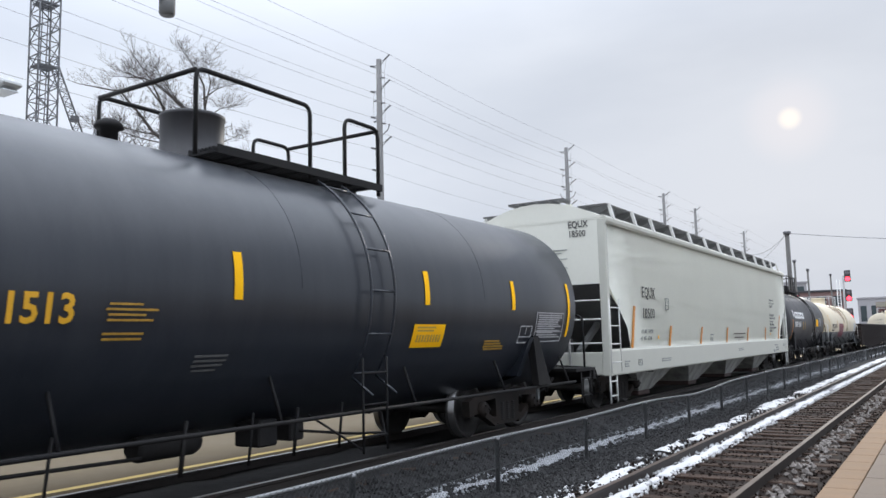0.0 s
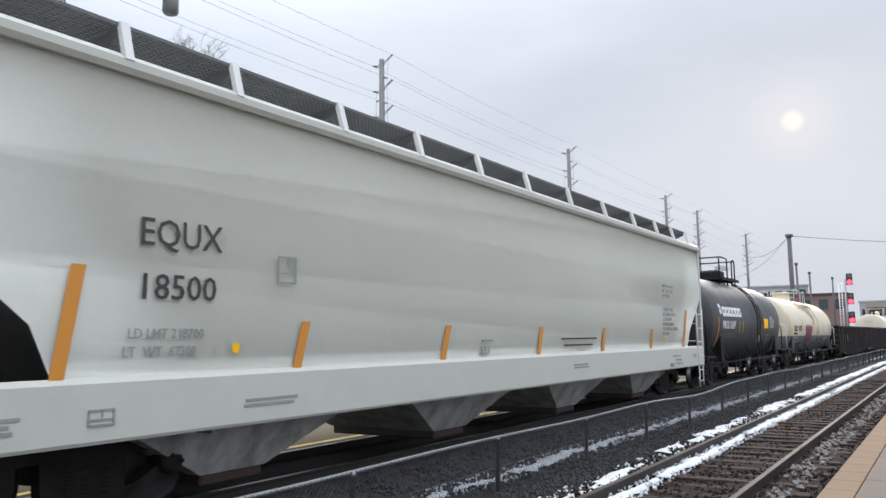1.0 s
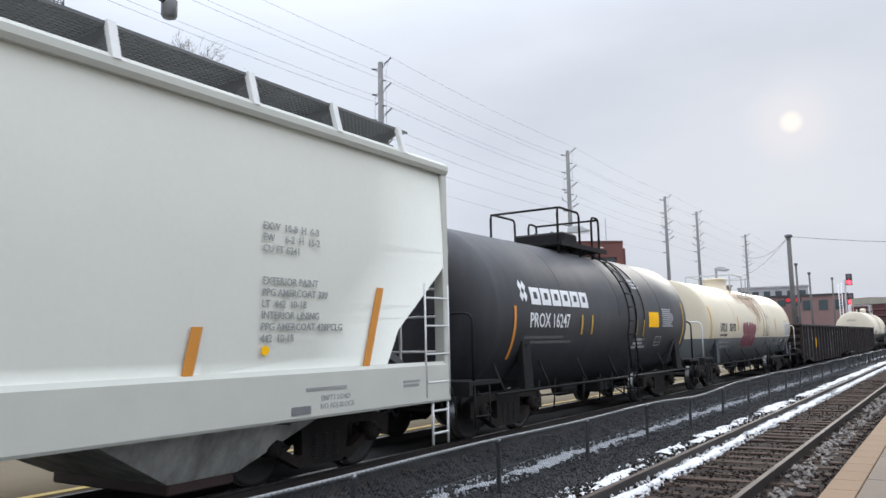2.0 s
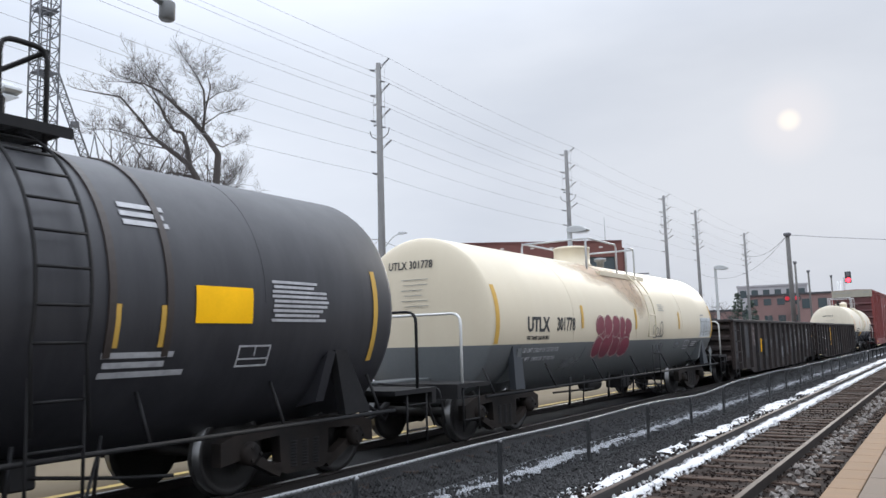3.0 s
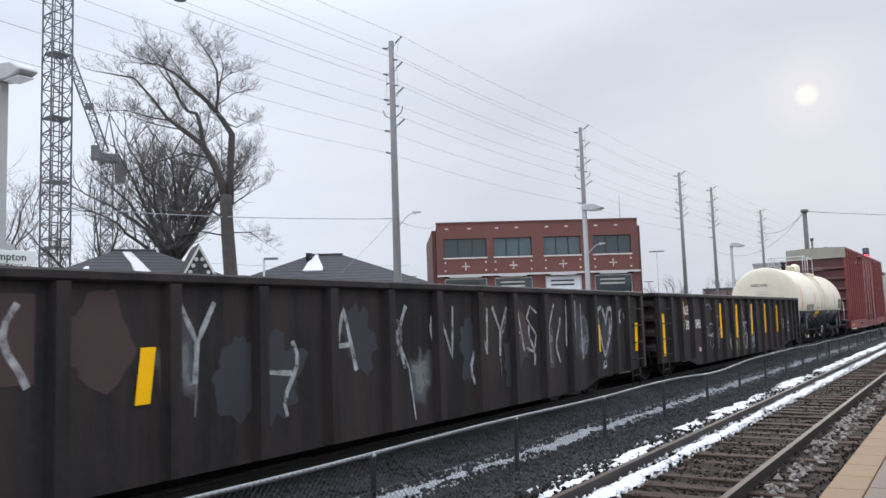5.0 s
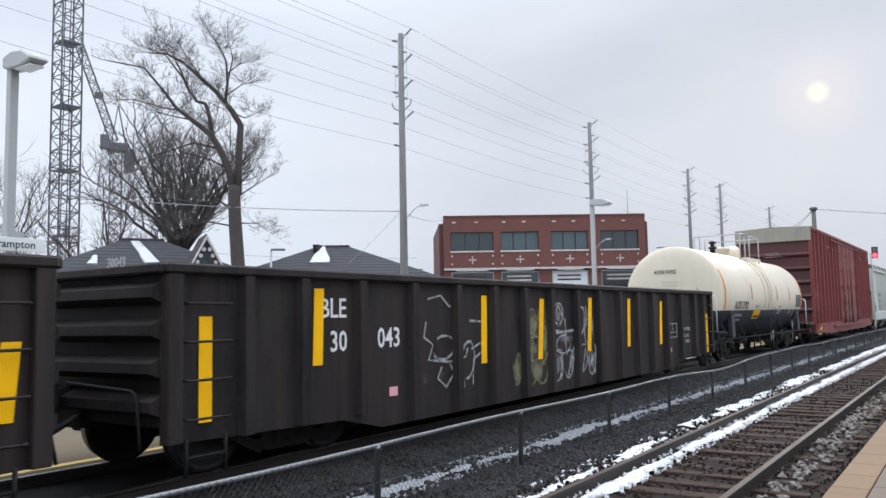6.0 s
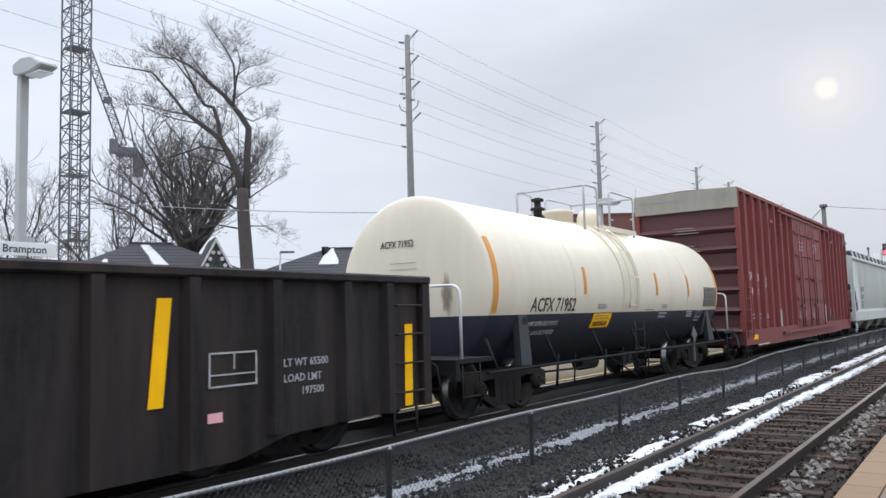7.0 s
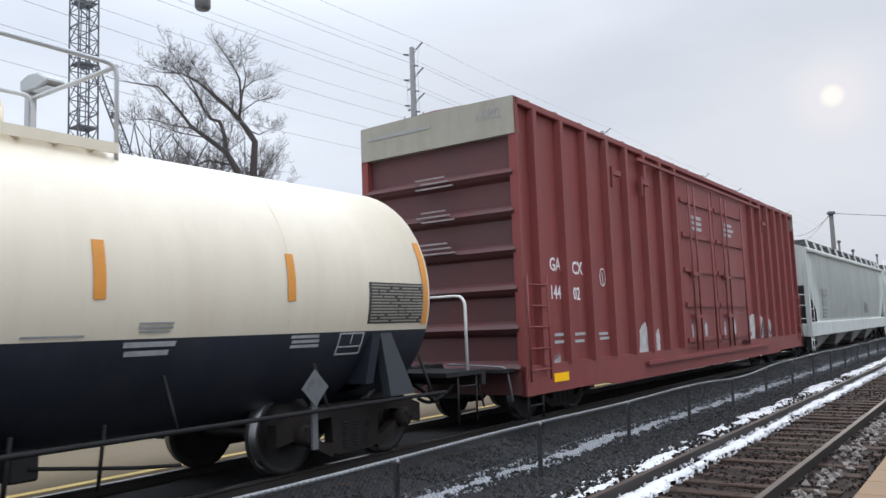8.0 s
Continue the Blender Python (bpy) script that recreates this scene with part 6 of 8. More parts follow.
for k, (y, z, ry, rz) in enumerate(((-2.10, 0.72, 0.16, 0.28), (-1.55, 1.40, 0.22, 0.26), (-1.45, 0.68, 0.30, 0.22), (-1.62, 1.0, 0.22, 0.22), (-1.15, 1.15, 0.14, 0.40))):
    blob(f1, y, z, ry, rz, "graf_olive", None, 1.536, k * 5.1, "paint_smear", 0.32, 0.003 + 0.0004 * k, "faded olive spray paint")
for k, (y, z, ry, rz) in enumerate(((-0.62, 1.55, 0.20, 0.22), (-0.35, 1.15, 0.32, 0.13), (-0.7, 0.72, 0.16, 0.26), (-0.15, 0.72, 0.14, 0.30), (0.25, 1.35, 0.14, 0.28), (0.72, 1.3, 0.16, 0.34), (0.75, 0.7, 0.2, 0.25))):
    blob(f1, y, z, ry, rz, "graf_grey", None, 1.536, k * 4.3, "paint_smear", 0.35, 0.003 + 0.0004 * k)
spray(f1, [[(-0.85, 0.45), (-0.8, 0.95), (-0.55, 0.95), (-0.5, 0.6), (-0.62, 0.45)], [(-0.75, 1.25), (0.0, 1.28)], [(-0.38, 1.5), (-0.36, 0.9)], [(-0.85, 1.5), (-0.62, 1.72), (-0.45, 1.5), (-0.62, 1.36), (-0.85, 1.5)], [(-0.3, 0.5), (-0.05, 1.0), (0.0, 0.5)], [(0.3, 0.5), (0.45, 0.95), (0.6, 0.6), (0.9, 0.85), (0.85, 0.45)], [(0.2, 1.6), (0.3, 1.2), (0.55, 1.4), (0.5, 1.7)]], 0.022, "graf_white", 1.539)
for k, (y, z, ry, rz) in enumerate(((-1.62, 1.48, 0.16, 0.18), (-1.55, 1.02, 0.24, 0.20), (-1.65, 0.60, 0.16, 0.16), (-1.25, 1.55, 0.14, 0.16), (-1.20, 1.05, 0.16, 0.26), (-1.28, 0.60, 0.18, 0.16), (-2.10, 0.72, 0.10, 0.24))):
    spray(f1, [loop(y, z, ry, rz, 40 * k, 40 * k + 300)], 0.022, "graf_olive", 1.5385)
for k, (y, z, ry, rz) in enumerate(((-0.65, 1.52, 0.20, 0.24), (-0.45, 1.05, 0.28, 0.16), (-0.72, 0.65, 0.16, 0.22), (-0.25, 0.70, 0.16, 0.24), (0.30, 1.45, 0.14, 0.24), (0.62, 1.30, 0.18, 0.30), (0.35, 0.78, 0.18, 0.24), (0.75, 0.75, 0.16, 0.30), (-4.15, 1.15, 0.26, 0.16), (-3.55, 0.95, 0.18, 0.26))):
    spray(f1, [loop(y, z, ry, rz, 70 * k, 70 * k + 290)], 0.017, "graf_white", 1.5385)
bars(f1, -4.7, -3.9, 0.82, 3, 0.025, 1.538, "graf_grey", seed=61)
lettering(f1, "30043", 0.13, -8.655, 2.08, 0.8, "dull_white", face="end", narrow=0.9)


# ---- red boxcar
def boxcar(s, half):
    car = thing("boxcar", "tall oxide-red boxcar with a weathered cream end band", "boxcar", group="cars of the freight train")
    CARS.append((car, s))
    top, low = 5.16, 0.50
    d0, d1, dm = -2.35, 3.15, 0.25
    for x in (1, -1):
        bm = bmesh.new()
        box(bm, *sorted((x * 1.455, x * 1.50)), -half, half, low + 0.25, top)
        part("side_wall", bm, "box", car)
        bm = bmesh.new()
        prism(bm, [(-half, low), (-half, 0.95), (half, 0.95), (half, low), (half - 3.0, low), (half - 3.4, low - 0.06), (-half + 3.4, low - 0.06), (-half + 3.0, low)], "x", *sorted((x * 1.50, x * 1.575)))
        part("side_sill", bm, "box", car)
        bm = bmesh.new()
        box(bm, *sorted((x * 1.48, x * 1.60)), -half, half, top - 0.10, top + 0.02)
        part("top_chord", bevelled(bm, 0.015), "box", car)
        y = -half + 0.58
        while y < half - 0.2:
            if not d0 - 0.1 < y < d1 + 0.1:
                bm = bmesh.new()
                prism(bm, [(x * 1.50, y - 0.085), (x * 1.63, y - 0.060), (x * 1.63, y + 0.060), (x * 1.50, y + 0.085)], "z", 0.95, top - 0.10)
                part("side_post", bm, "box", car)
            y += 0.95
        for e in (-1, 1):
            bm = bmesh.new()
            box(bm, *sorted((x * 1.50, x * 1.60)), *sorted((e * (half - 0.08), e * half)), low, top)
            part("corner_post", bm, "box", car)
            bm = bmesh.new()
            ladder(bm, x * 1.64, e * (half - 0.70), e * (half - 0.06), 0.72, 2.37, 5, 0.016)
            part("side_ladder", bm, "box", car)
            bm = bmesh.new()
            ladder(bm, x * 1.55, e * (half - 0.55), e * (half - 0.08), 0.14, 0.55, 1, 0.02)
            part("sill_step", bm, "under", car)
        for q0, q1 in ((d0, dm - 0.03), (dm + 0.03, d1)):
            bm = bmesh.new()
            box(bm, *sorted((x * 1.50, x * 1.575)), q0, q1, 0.80, top - 0.30)
            door = part("door", bm, "box", car, "ribbed oxide-red plug door")
            for k in range(5):
                bm = bmesh.new()
                z = 1.05 + k * 0.82
                box(bm, *sorted((x * 1.575, x * 1.625)), q0 + 0.06, q1 - 0.06, z, z + 0.10)
                part("door_rib", bm, "box", door)
            bm = bmesh.new()
            for yy in (q0 + 0.5, q0 + 0.9, q1 - 0.5):
                tube(bm, [(x * 1.66, yy, 0.85), (x * 1.66, yy, top - 0.4)], 0.022, 6)
            for z in (1.6, 2.6):
                box(bm, *sorted((x * 1.61, x * 1.69)), q0 + 0.45, q0 + 0.95, z, z + 0.08)
            part("locking_bar", bm, "box", door)
        bm = bmesh.new()
        box(bm, *sorted((x * 1.60, x * 1.66)), d0 - 2.6, d1 + 1.9, top - 0.28, top - 0.22)
        box(bm, *sorted((x * 1.575, x * 1.66)), d0 - 2.6, d1 + 1.9, 0.70, 0.77)
        part("door_track", bm, "box", car)
        bm = bmesh.new()
        for y in (-6.0, -4.5, 5.4):
            box(bm, *sorted((x * 1.60, x * 1.66)), y - 0.25, y + 0.15, top - 0.75, top - 0.65)
            box(bm, *sorted((x * 1.60, x * 1.66)), y - 0.28, y - 0.22, top - 1.0, top - 0.6)
        part("roof_bracket", bm, "box", car)
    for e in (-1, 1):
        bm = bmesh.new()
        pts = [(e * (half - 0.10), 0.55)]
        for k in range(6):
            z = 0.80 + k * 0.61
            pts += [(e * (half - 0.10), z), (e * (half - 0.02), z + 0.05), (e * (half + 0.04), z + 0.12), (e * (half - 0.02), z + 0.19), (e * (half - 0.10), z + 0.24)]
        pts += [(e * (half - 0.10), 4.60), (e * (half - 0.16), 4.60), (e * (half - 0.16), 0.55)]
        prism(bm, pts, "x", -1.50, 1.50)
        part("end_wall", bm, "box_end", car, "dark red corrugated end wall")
        bm = bmesh.new()
        prism(bm, [(-1.58, 4.58), (-1.58, top + 0.02), (0, top + 0.05), (1.58, top + 0.02), (1.58, 4.58)], "y", *sorted((e * (half - 0.12), e * (half + 0.02))))
        part("end_band", bm, "box_cap", car, "weathered cream band at the top of the end")
        truck(car, e * (half - 2.2))
        coupler(car, e * (half - 0.02), e)
        cut_lever(car, e * half, e, "galv")
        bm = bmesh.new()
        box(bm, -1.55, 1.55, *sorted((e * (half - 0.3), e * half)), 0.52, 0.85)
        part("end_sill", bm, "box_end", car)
        bm = bmesh.new()
        box(bm, 0.3, 1.4, *sorted((e * half, e * (half + 0.38))), 0.88, 0.93)
        part("end_platform", bm, "under", car)
    bm = bmesh.new()
    prism(bm, [(-1.56, top - 0.02), (-1.56, top + 0.02), (0, top + 0.08), (1.56, top + 0.02), (1.56, top - 0.02)], "y", -half + 0.03, half - 0.03)
    for k in range(20):
        y = -half + 0.5 + k * (2 * half - 1) / 19
        prism(bm, [(-1.56, top), (-1.56, top + 0.05), (0, top + 0.11), (1.56, top + 0.05), (1.56, top)], "y", y - 0.05, y + 0.05)
    part("roof", bm, "box", car)
    bm = bmesh.new()
    box(bm, -1.45, 1.45, -half + 0.2, half - 0.2, 0.75, 0.85)
    box(bm, -0.3, 0.3, -half, half, 0.45, 0.76)
    part("floor", bm, "under", car)
    return car


k1 = boxcar(73.78, 9.82)
lettering(k1, "GA", 0.315, -8.74, 2.47, 1.502, "white", narrow=0.9, label="white stencilled reporting marks")
lettering(k1, "CX", 0.315, -7.91, 2.44, 1.502, "white", narrow=0.9)
lettering(k1, "144", 0.315, -8.77, 2.00, 1.502, "white", narrow=0.85)
lettering(k1, "02", 0.315, -7.91, 1.99, 1.502, "white", narrow=0.85)
bars(k1, -8.70, -8.2, 1.43, 2, 0.05, 1.501, "dull_white", seed=71, gap=2.4)
bars(k1, -7.94, -7.45, 1.42, 2, 0.05, 1.501, "dull_white", seed=75, gap=2.4)
bars(k1, -6.96, -6.46, 1.40, 2, 0.05, 1.501, "dull_white", seed=72)
spray(k1, [[(-6.66 + 0.12 * math.cos(q * 0.5), 2.42 + 0.16 * math.sin(q * 0.5)) for q in range(14)], [(-6.68, 2.50), (-6.64, 2.25)]], 0.012, "white", 1.501)
blob(k1, -4.75, 1.08, 0.30, 0.46, "scrape", None, 1.501, 12.0, "paint_smear", 0.30, 0.004, "scraped white paint patch", False)
blob(k1, -4.12, 1.00, 0.30, 0.36, "scrape", None, 1.501, 13.0, "paint_smear", 0.45, 0.004, "scraped white paint patch", False)
blob(k1, 4.4, 1.17, 1.5, 0.56, "scrape", None, 1.501, 16.0, "spray_paint", 0.3, 0.004, "white spray-paint tag", False)
spray(k1, [[(3.9, 0.95), (4.1, 1.4), (4.3, 1.0), (4.6, 1.45), (4.8, 0.95), (5.1, 1.4), (5.4, 1.0), (5.7, 1.35)]], 0.05, "ink", 1.576)
bars(k1, -1.5, -0.6, 4.08, 3, 0.08, 1.577, "dull_white", seed=73)
bars(k1, 1.2, 2.1, 4.12, 3, 0.08, 1.577, "dull_white", seed=74)
patch(k1, "yellow_card", -8.92, -8.40, 0.65, 0.79, 1.578, "yellow", label="yellow consolidated stencil")
for q, (y, z, ry, rz) in enumerate(((-1.9, 1.25, 0.10, 0.40), (-0.9, 1.3, 0.16, 0.35), (0.7, 1.25, 0.12, 0.40), (1.6, 1.3, 0.18, 0.36), (-8.6, 0.9, 0.2, 0.25), (-3.4, 1.9, 0.08, 0.6))):
    blob(k1, y, z, ry, rz, "graf_white", None, 1.501 if abs(y) > 2.5 else 1.576, 30 + q * 1.7, "paint_scuff", 0.35, 0.003, "pale scuffed paint")
lettering(k1, "14402", 0.24, -9.845, 4.88, 0.84, "grey_ink", face="end", narrow=0.85)
for k in range(9):
    bm = bmesh.new()
    z = (4.06, 3.98, 3.90, 3.50, 3.42, 3.34, 2.96, 2.88, 2.80)[k]
    box(bm, -0.35 + 0.1 * (k % 2), 0.25 + 0.08 * (k % 3), -9.90, -9.865, z - 0.013, z + 0.013)
    part("stencil_line", bm, "worn_pale", k1)
bm = bmesh.new()
box(bm, -1.4, -0.05, -9.850, -9.842, 4.93, 4.98)
part("stencil_line", bm, "grey_ink", k1)


def car_pose(s, t):
    y = s - run(t)
    return pose(TRACK_X + bend(y), y, RAIL_Z, 0, 0, -math.degrees(math.atan(CURVE * y)))


def motions():
    """The whole train rolls past at about 13 m/s; its wheels turn as it goes."""
    for car, s in CARS:
        walk(car, [(k * 0.5, car_pose(s, k * 0.5)) for k in range(17)])
    for w, sy in WHEELSETS:
        walk(w, [(k / 30, pose(0, sy, 0.457, math.degrees(run(k / 30) - run(0)) / 0.457)) for k in range(0, 241)])


# ---- beyond the train: lamps, poles, trees, houses, cranes and the distance
def polar(az, r, z=0.0):
    return Vector((-math.sin(radians(az)) * r, math.cos(radians(az)) * r, z))


def facing(az, r, z=0.0, turn=0.0):
    """A pose at that bearing whose own x runs to the right and y away, as seen from the platform."""
    p = polar(az, r, z)
    return pose(p.x, p.y, p.z, 0, 0, az + turn)


GROUND = -0.55


def platform_lamp(x, y, sign=False):
    ob = thing("platform_lamp", "light grey platform lamp with a flat hooded head", "lamp post", pose(x, y, -0.05), group="lamps of the far platform")
    bm = bmesh.new()
    prism(bm, [(-0.11, -0.11), (0.11, -0.11), (0.11, 0.11), (-0.11, 0.11)], "z", 0, 0.5)
    prism(bm, [(-0.075, -0.075), (0.075, -0.075), (0.075, 0.075), (-0.075, 0.075)], "z", 0.5, 6.3)
    part("post", bevelled(bm, 0.012), "lamp_grey", ob)
    bm = bmesh.new()
    prism(bm, [(-0.06, 6.22), (-0.06, 6.42), (0.22, 6.49), (0.55, 6.45), (0.86, 6.28), (0.84, 6.22), (0.50, 6.16), (0.2, 6.20)], "y", -0.17, 0.17)
    head = part("lamp_head", bevelled(bm, 0.03), "lamp_grey", ob)
    bm = bmesh.new()
    box(bm, 0.32, 0.78, -0.13, 0.13, 6.145, 6.165)
    part("lens", bm, "card", head)
    return ob


for x, y in ((-13.8, 7.02), (-13.0, 30.3), (-13.0, 54.6)):
    platform_lamp(x, y)

name_sign = thing("station_sign", "white station name board reading Brampton on a lamp post", "sign", pose(-13.68, 6.93, 2.98))
bm = bmesh.new()
box(bm, 0, 0.03, -0.62, 0.66, -0.005, 0.235)
part("board", bevelled(bm, 0.006), "sign", name_sign)
me = words("Brampton", 0.19, align="CENTER")
for v in me.vertices:
    p_, q_, r_ = v.co
    v.co = (0.034 + r_, p_ + 0.10, q_ + 0.055)
me.materials.append(M["sign_ink"])
o = new("lettering", me)
o.parent = name_sign
bm = bmesh.new()
box(bm, 0.0, 0.02, 0.0, 0.28, 0.245, 0.33)
part("small_plate", bm, "lamp_grey", name_sign)

mast = thing("camera_mast", "tall grey mast with an arm carrying a camera housing", "camera mast", pose(-12.0, 3.6, -0.05))
bm = bmesh.new()
tube(bm, [(0, 0, 0), (0, 0, 9.9)], 0.10, 10, 0.07)
part("pole", bm, "galv", mast)
bm = bmesh.new()
tube(bm, bentbar([(0, 0, 9.7), (0, 3.0, 8.95), (0, 5.75, 8.30)], 0.5), 0.065, 8)
part("arm", bm, "galv", mast)
bm = bmesh.new()
lathe(bm, [(0.10, 8.40), (0.15, 8.36), (0.15, 8.06), (0.12, 8.02), (0.05, 8.00)], 14, (0, 5.75, 0), "z")
part("camera_housing", bm, "shade_grey", mast)

# the line of tall utility poles with their cables
POLE_YS, POLE_X, POLE_TOP = (7.4, 31.96, 56.0, 80.9, 93.1, 119.2), -24.0, 16.4
ARMS = [(0.20, -0.55), (0.10, 0.70), (1.58, -0.55), (1.45, 0.70), (2.95, -0.55), (2.80, 0.72), (4.60, -0.55), (4.45, 0.75), (5.75, -0.50)]


def utility_pole(y, lamp=False):
    ob = thing("utility_pole", "tall weathered grey utility pole with insulator arms", "utility pole", pose(POLE_X, y, GROUND), group="poles along the railway")
    h = POLE_TOP - GROUND
    bm = bmesh.new()
    tube(bm, [(0, 0, 0), (0, 0, h * 0.5), (0, 0, h)], 0.23, 12, 0.135)
    part("pole", bm, "pole", ob)
    for d, x in ARMS:
        bm = bmesh.new()
        s = 1 if x > 0 else -1
        rise = 0.32 if s > 0 else 0.05
        tube(bm, [(0.1 * s, 0, h - d - 0.25), (x * 0.55, 0, h - d - 0.16 + rise * 0.5)], 0.022, 5)
        tube(bm, [(0.1 * s, 0, h - d - 0.05), (x * 0.55, 0, h - d - 0.14 + rise * 0.5)], 0.018, 5)
        arm = part("insulator_arm", bm, "insul", ob)
        bm = bmesh.new()
        p, q = Vector((x * 0.5, 0, h - d - 0.16 + rise * 0.5)), Vector((x, 0, h - d - 0.1 + rise))
        for k in range(6):
            a_, b_ = p.lerp(q, k / 6), p.lerp(q, (k + 0.7) / 6)
            tube(bm, [a_, b_], 0.055 if k % 2 else 0.035, 7)
        part("insulator", bm, "insul", arm)
    for d, s in ((1.0, 1), (2.15, -1), (2.35, 1), (3.25, -1), (3.45, 1)):
        bm = bmesh.new()
        tube(bm, [(0.1 * s, 0, h - d), (0.36 * s, 0, h - d - 0.06)], 0.04, 6)
        part("switch_insulator", bm, "insul", ob)
    bm = bmesh.new()
    for s in (-1, 1):
        tube(bm, bentbar([(0.1 * s, 0, h - 4.1), (0.55 * s, 0, h - 3.85), (0.62 * s, 0, h - 3.55)], 0.1), 0.028, 5)
    part("switch_bracket", bm, "insul", ob)
    bm = bmesh.new()
    tube(bm, bentbar([(0.5, 0, h - 0.05), (0.33, 0.02, h - 0.7), (0.34, 0.02, h - 3.6)], 0.3), 0.010, 4)
    tube(bm, bentbar([(-0.3, 0, h - 1.6), (-0.4, 0.02, h - 2.0), (-0.38, 0.02, h - 3.3)], 0.2), 0.010, 4)
    part("jumper_cable", bm, "cable", ob)
    if lamp:
        bm = bmesh.new()
        tube(bm, bentbar([(0.15, 0, h - 9.75), (0.75, 0, h - 9.2), (1.15, 0, h - 9.12)], 0.35), 0.03, 6)
        arm = part("street_lamp_arm", bm, "lamp_grey", ob)
        bm = bmesh.new()
        prism(bm, [(1.05, h - 9.17), (1.12, h - 9.05), (1.5, h - 9.08), (1.5, h - 9.15)], "y", -0.12, 0.12)
        part("street_lamp_head", bm, "lamp_grey", arm)
    return ob


for k, y in enumerate(POLE_YS):
    utility_pole(y, k in (1, 2))


def cable(a, b, sag, r=0.011, n=14, name="overhead_cable", mat_name="cable", label="thin overhead power cable strung between poles"):
    bm = bmesh.new()
    a, b = Vector(a), Vector(b)
    tube(bm, [a.lerp(b, k / n) - Vector((0, 0, sag * 4 * (k / n) * (1 - k / n))) for k in range(n + 1)], r, 4)
    return solid(name, bm, mat_name, label, "cable", group="overhead cables", kind="structure")


stops = (-22.0,) + POLE_YS + (150.0,)
for d, x in ARMS:
    rise = 0.32 if x > 0 else 0.05
    for y0, y1 in zip(stops, stops[1:]):
        cable((POLE_X + x, y0, POLE_TOP - d - 0.1 + rise), (POLE_X + x, y1, POLE_TOP - d - 0.1 + rise), 0.010 * (y1 - y0), 0.009 if y0 < 50 else 0.007)
low = polar(37.1, 40.0, 7.1)
cable(polar(62, 46.0, 8.6), low, 0.25, 0.022)
cable(low, polar(33.9, 68.0, 10.1), 0.3, 0.022)
cable(polar(41.0, 44.0, 4.7), low, 0.1, 0.012)
cable(polar(56, 60, 7.2), polar(36, 60, 6.2), 0.4, 0.012)


def dark_pole(az, r, top, rad=0.16, label="dark timber pole with a small cap beside the line"):
    ob = thing("timber_pole", label, "utility pole", polar(az, r, GROUND) and Matrix.Translation(polar(az, r, GROUND)), group="timber poles in the distance")
    bm = bmesh.new()
    tube(bm, [(0, 0, 0), (0, 0, top - GROUND)], rad * 1.25, 8, rad)
    part("pole", bm, "dark_pole", ob)
    bm = bmesh.new()
    lathe(bm, [(rad * 1.6, top - GROUND - 0.35), (rad * 1.9, top - GROUND - 0.1), (rad * 1.6, top - GROUND)], 8, (0, 0, 0), "z")
    part("cap", bm, "insul", ob)
    return ob


dark_pole(8.68, 92.0, 12.5, 0.22)
dark_pole(8.36, 115.0, 11.3, 0.13)
dark_pole(7.60, 130.0, 11.1, 0.13)
dark_pole(6.27, 140.0, 10.8, 0.11)
dark_pole(39.05, 75.0, 6.4, 0.12)
p6 = polar(8.68, 92.0, 12.3)
cable(p6, (-24.0, 119.2, 13.2), 1.0, 0.035)
cable(p6, polar(-14, 120, 12.0), 1.2, 0.035)
cable((-24.0, 93.1, 9.0), p6, 2.2, 0.02)


def street_light(az, r, top, double=True):
    ob = thing("street_light", "thin far-off street light with a crossbar head", "street light", facing(az, r, GROUND), group="far street lights")
    bm = bmesh.new()
    tube(bm, [(0, 0, 0), (0, 0, top - GROUND)], 0.07, 6)
    part("post", bm, "lamp_grey", ob)
    bm = bmesh.new()
    box(bm, -0.8 if double else 0, 0.8, -0.1, 0.1, top - GROUND - 0.06, top - GROUND + 0.06)
    part("lamp_head", bm, "insul", ob)
    return ob


street_light(18.34, 90, 8.8)
street_light(33.6 + 2.4, 95, 7.4)
street_light(19.0, 140, 7.6)


# ---- bare trees
def branch(bm, p, d, length, r, depth, rnd, droop=0.0):
    """A limb that wanders and forks into ever finer twigs."""
    n = 4 if depth > 1 else 3
    pts, q, way = [p], p.copy(), d.normalized()
    for k in range(n):
        way = (way + Vector((rnd.uniform(-1, 1), rnd.uniform(-1, 1), rnd.uniform(-0.7, 1.0) - droop)) * 0.22).normalized()
        q = q + way * (length / n)
        pts.append(q.copy())
    tube(bm, pts, r, 5 if r > 0.05 else 3, max(0.005, r * 0.5), cap=False)
    if depth <= 0:
        return
    kids = rnd.randint(3, 4) if depth > 1 else rnd.randint(3, 5)
    for k in range(kids):
        s = rnd.uniform(0.3, 1.0)
        i = min(n - 1, int(s * n))
        at = pts[i].lerp(pts[i + 1], s * n - i)
        side = Vector((rnd.uniform(-1, 1), rnd.uniform(-1, 1), rnd.uniform(-0.2, 0.9)))
        nd = (way * 0.75 + side.normalized() * 0.85).normalized()
        branch(bm, at, nd, length * rnd.uniform(0.45, 0.7), max(0.0045, r * 0.45), depth - 1, rnd, droop)


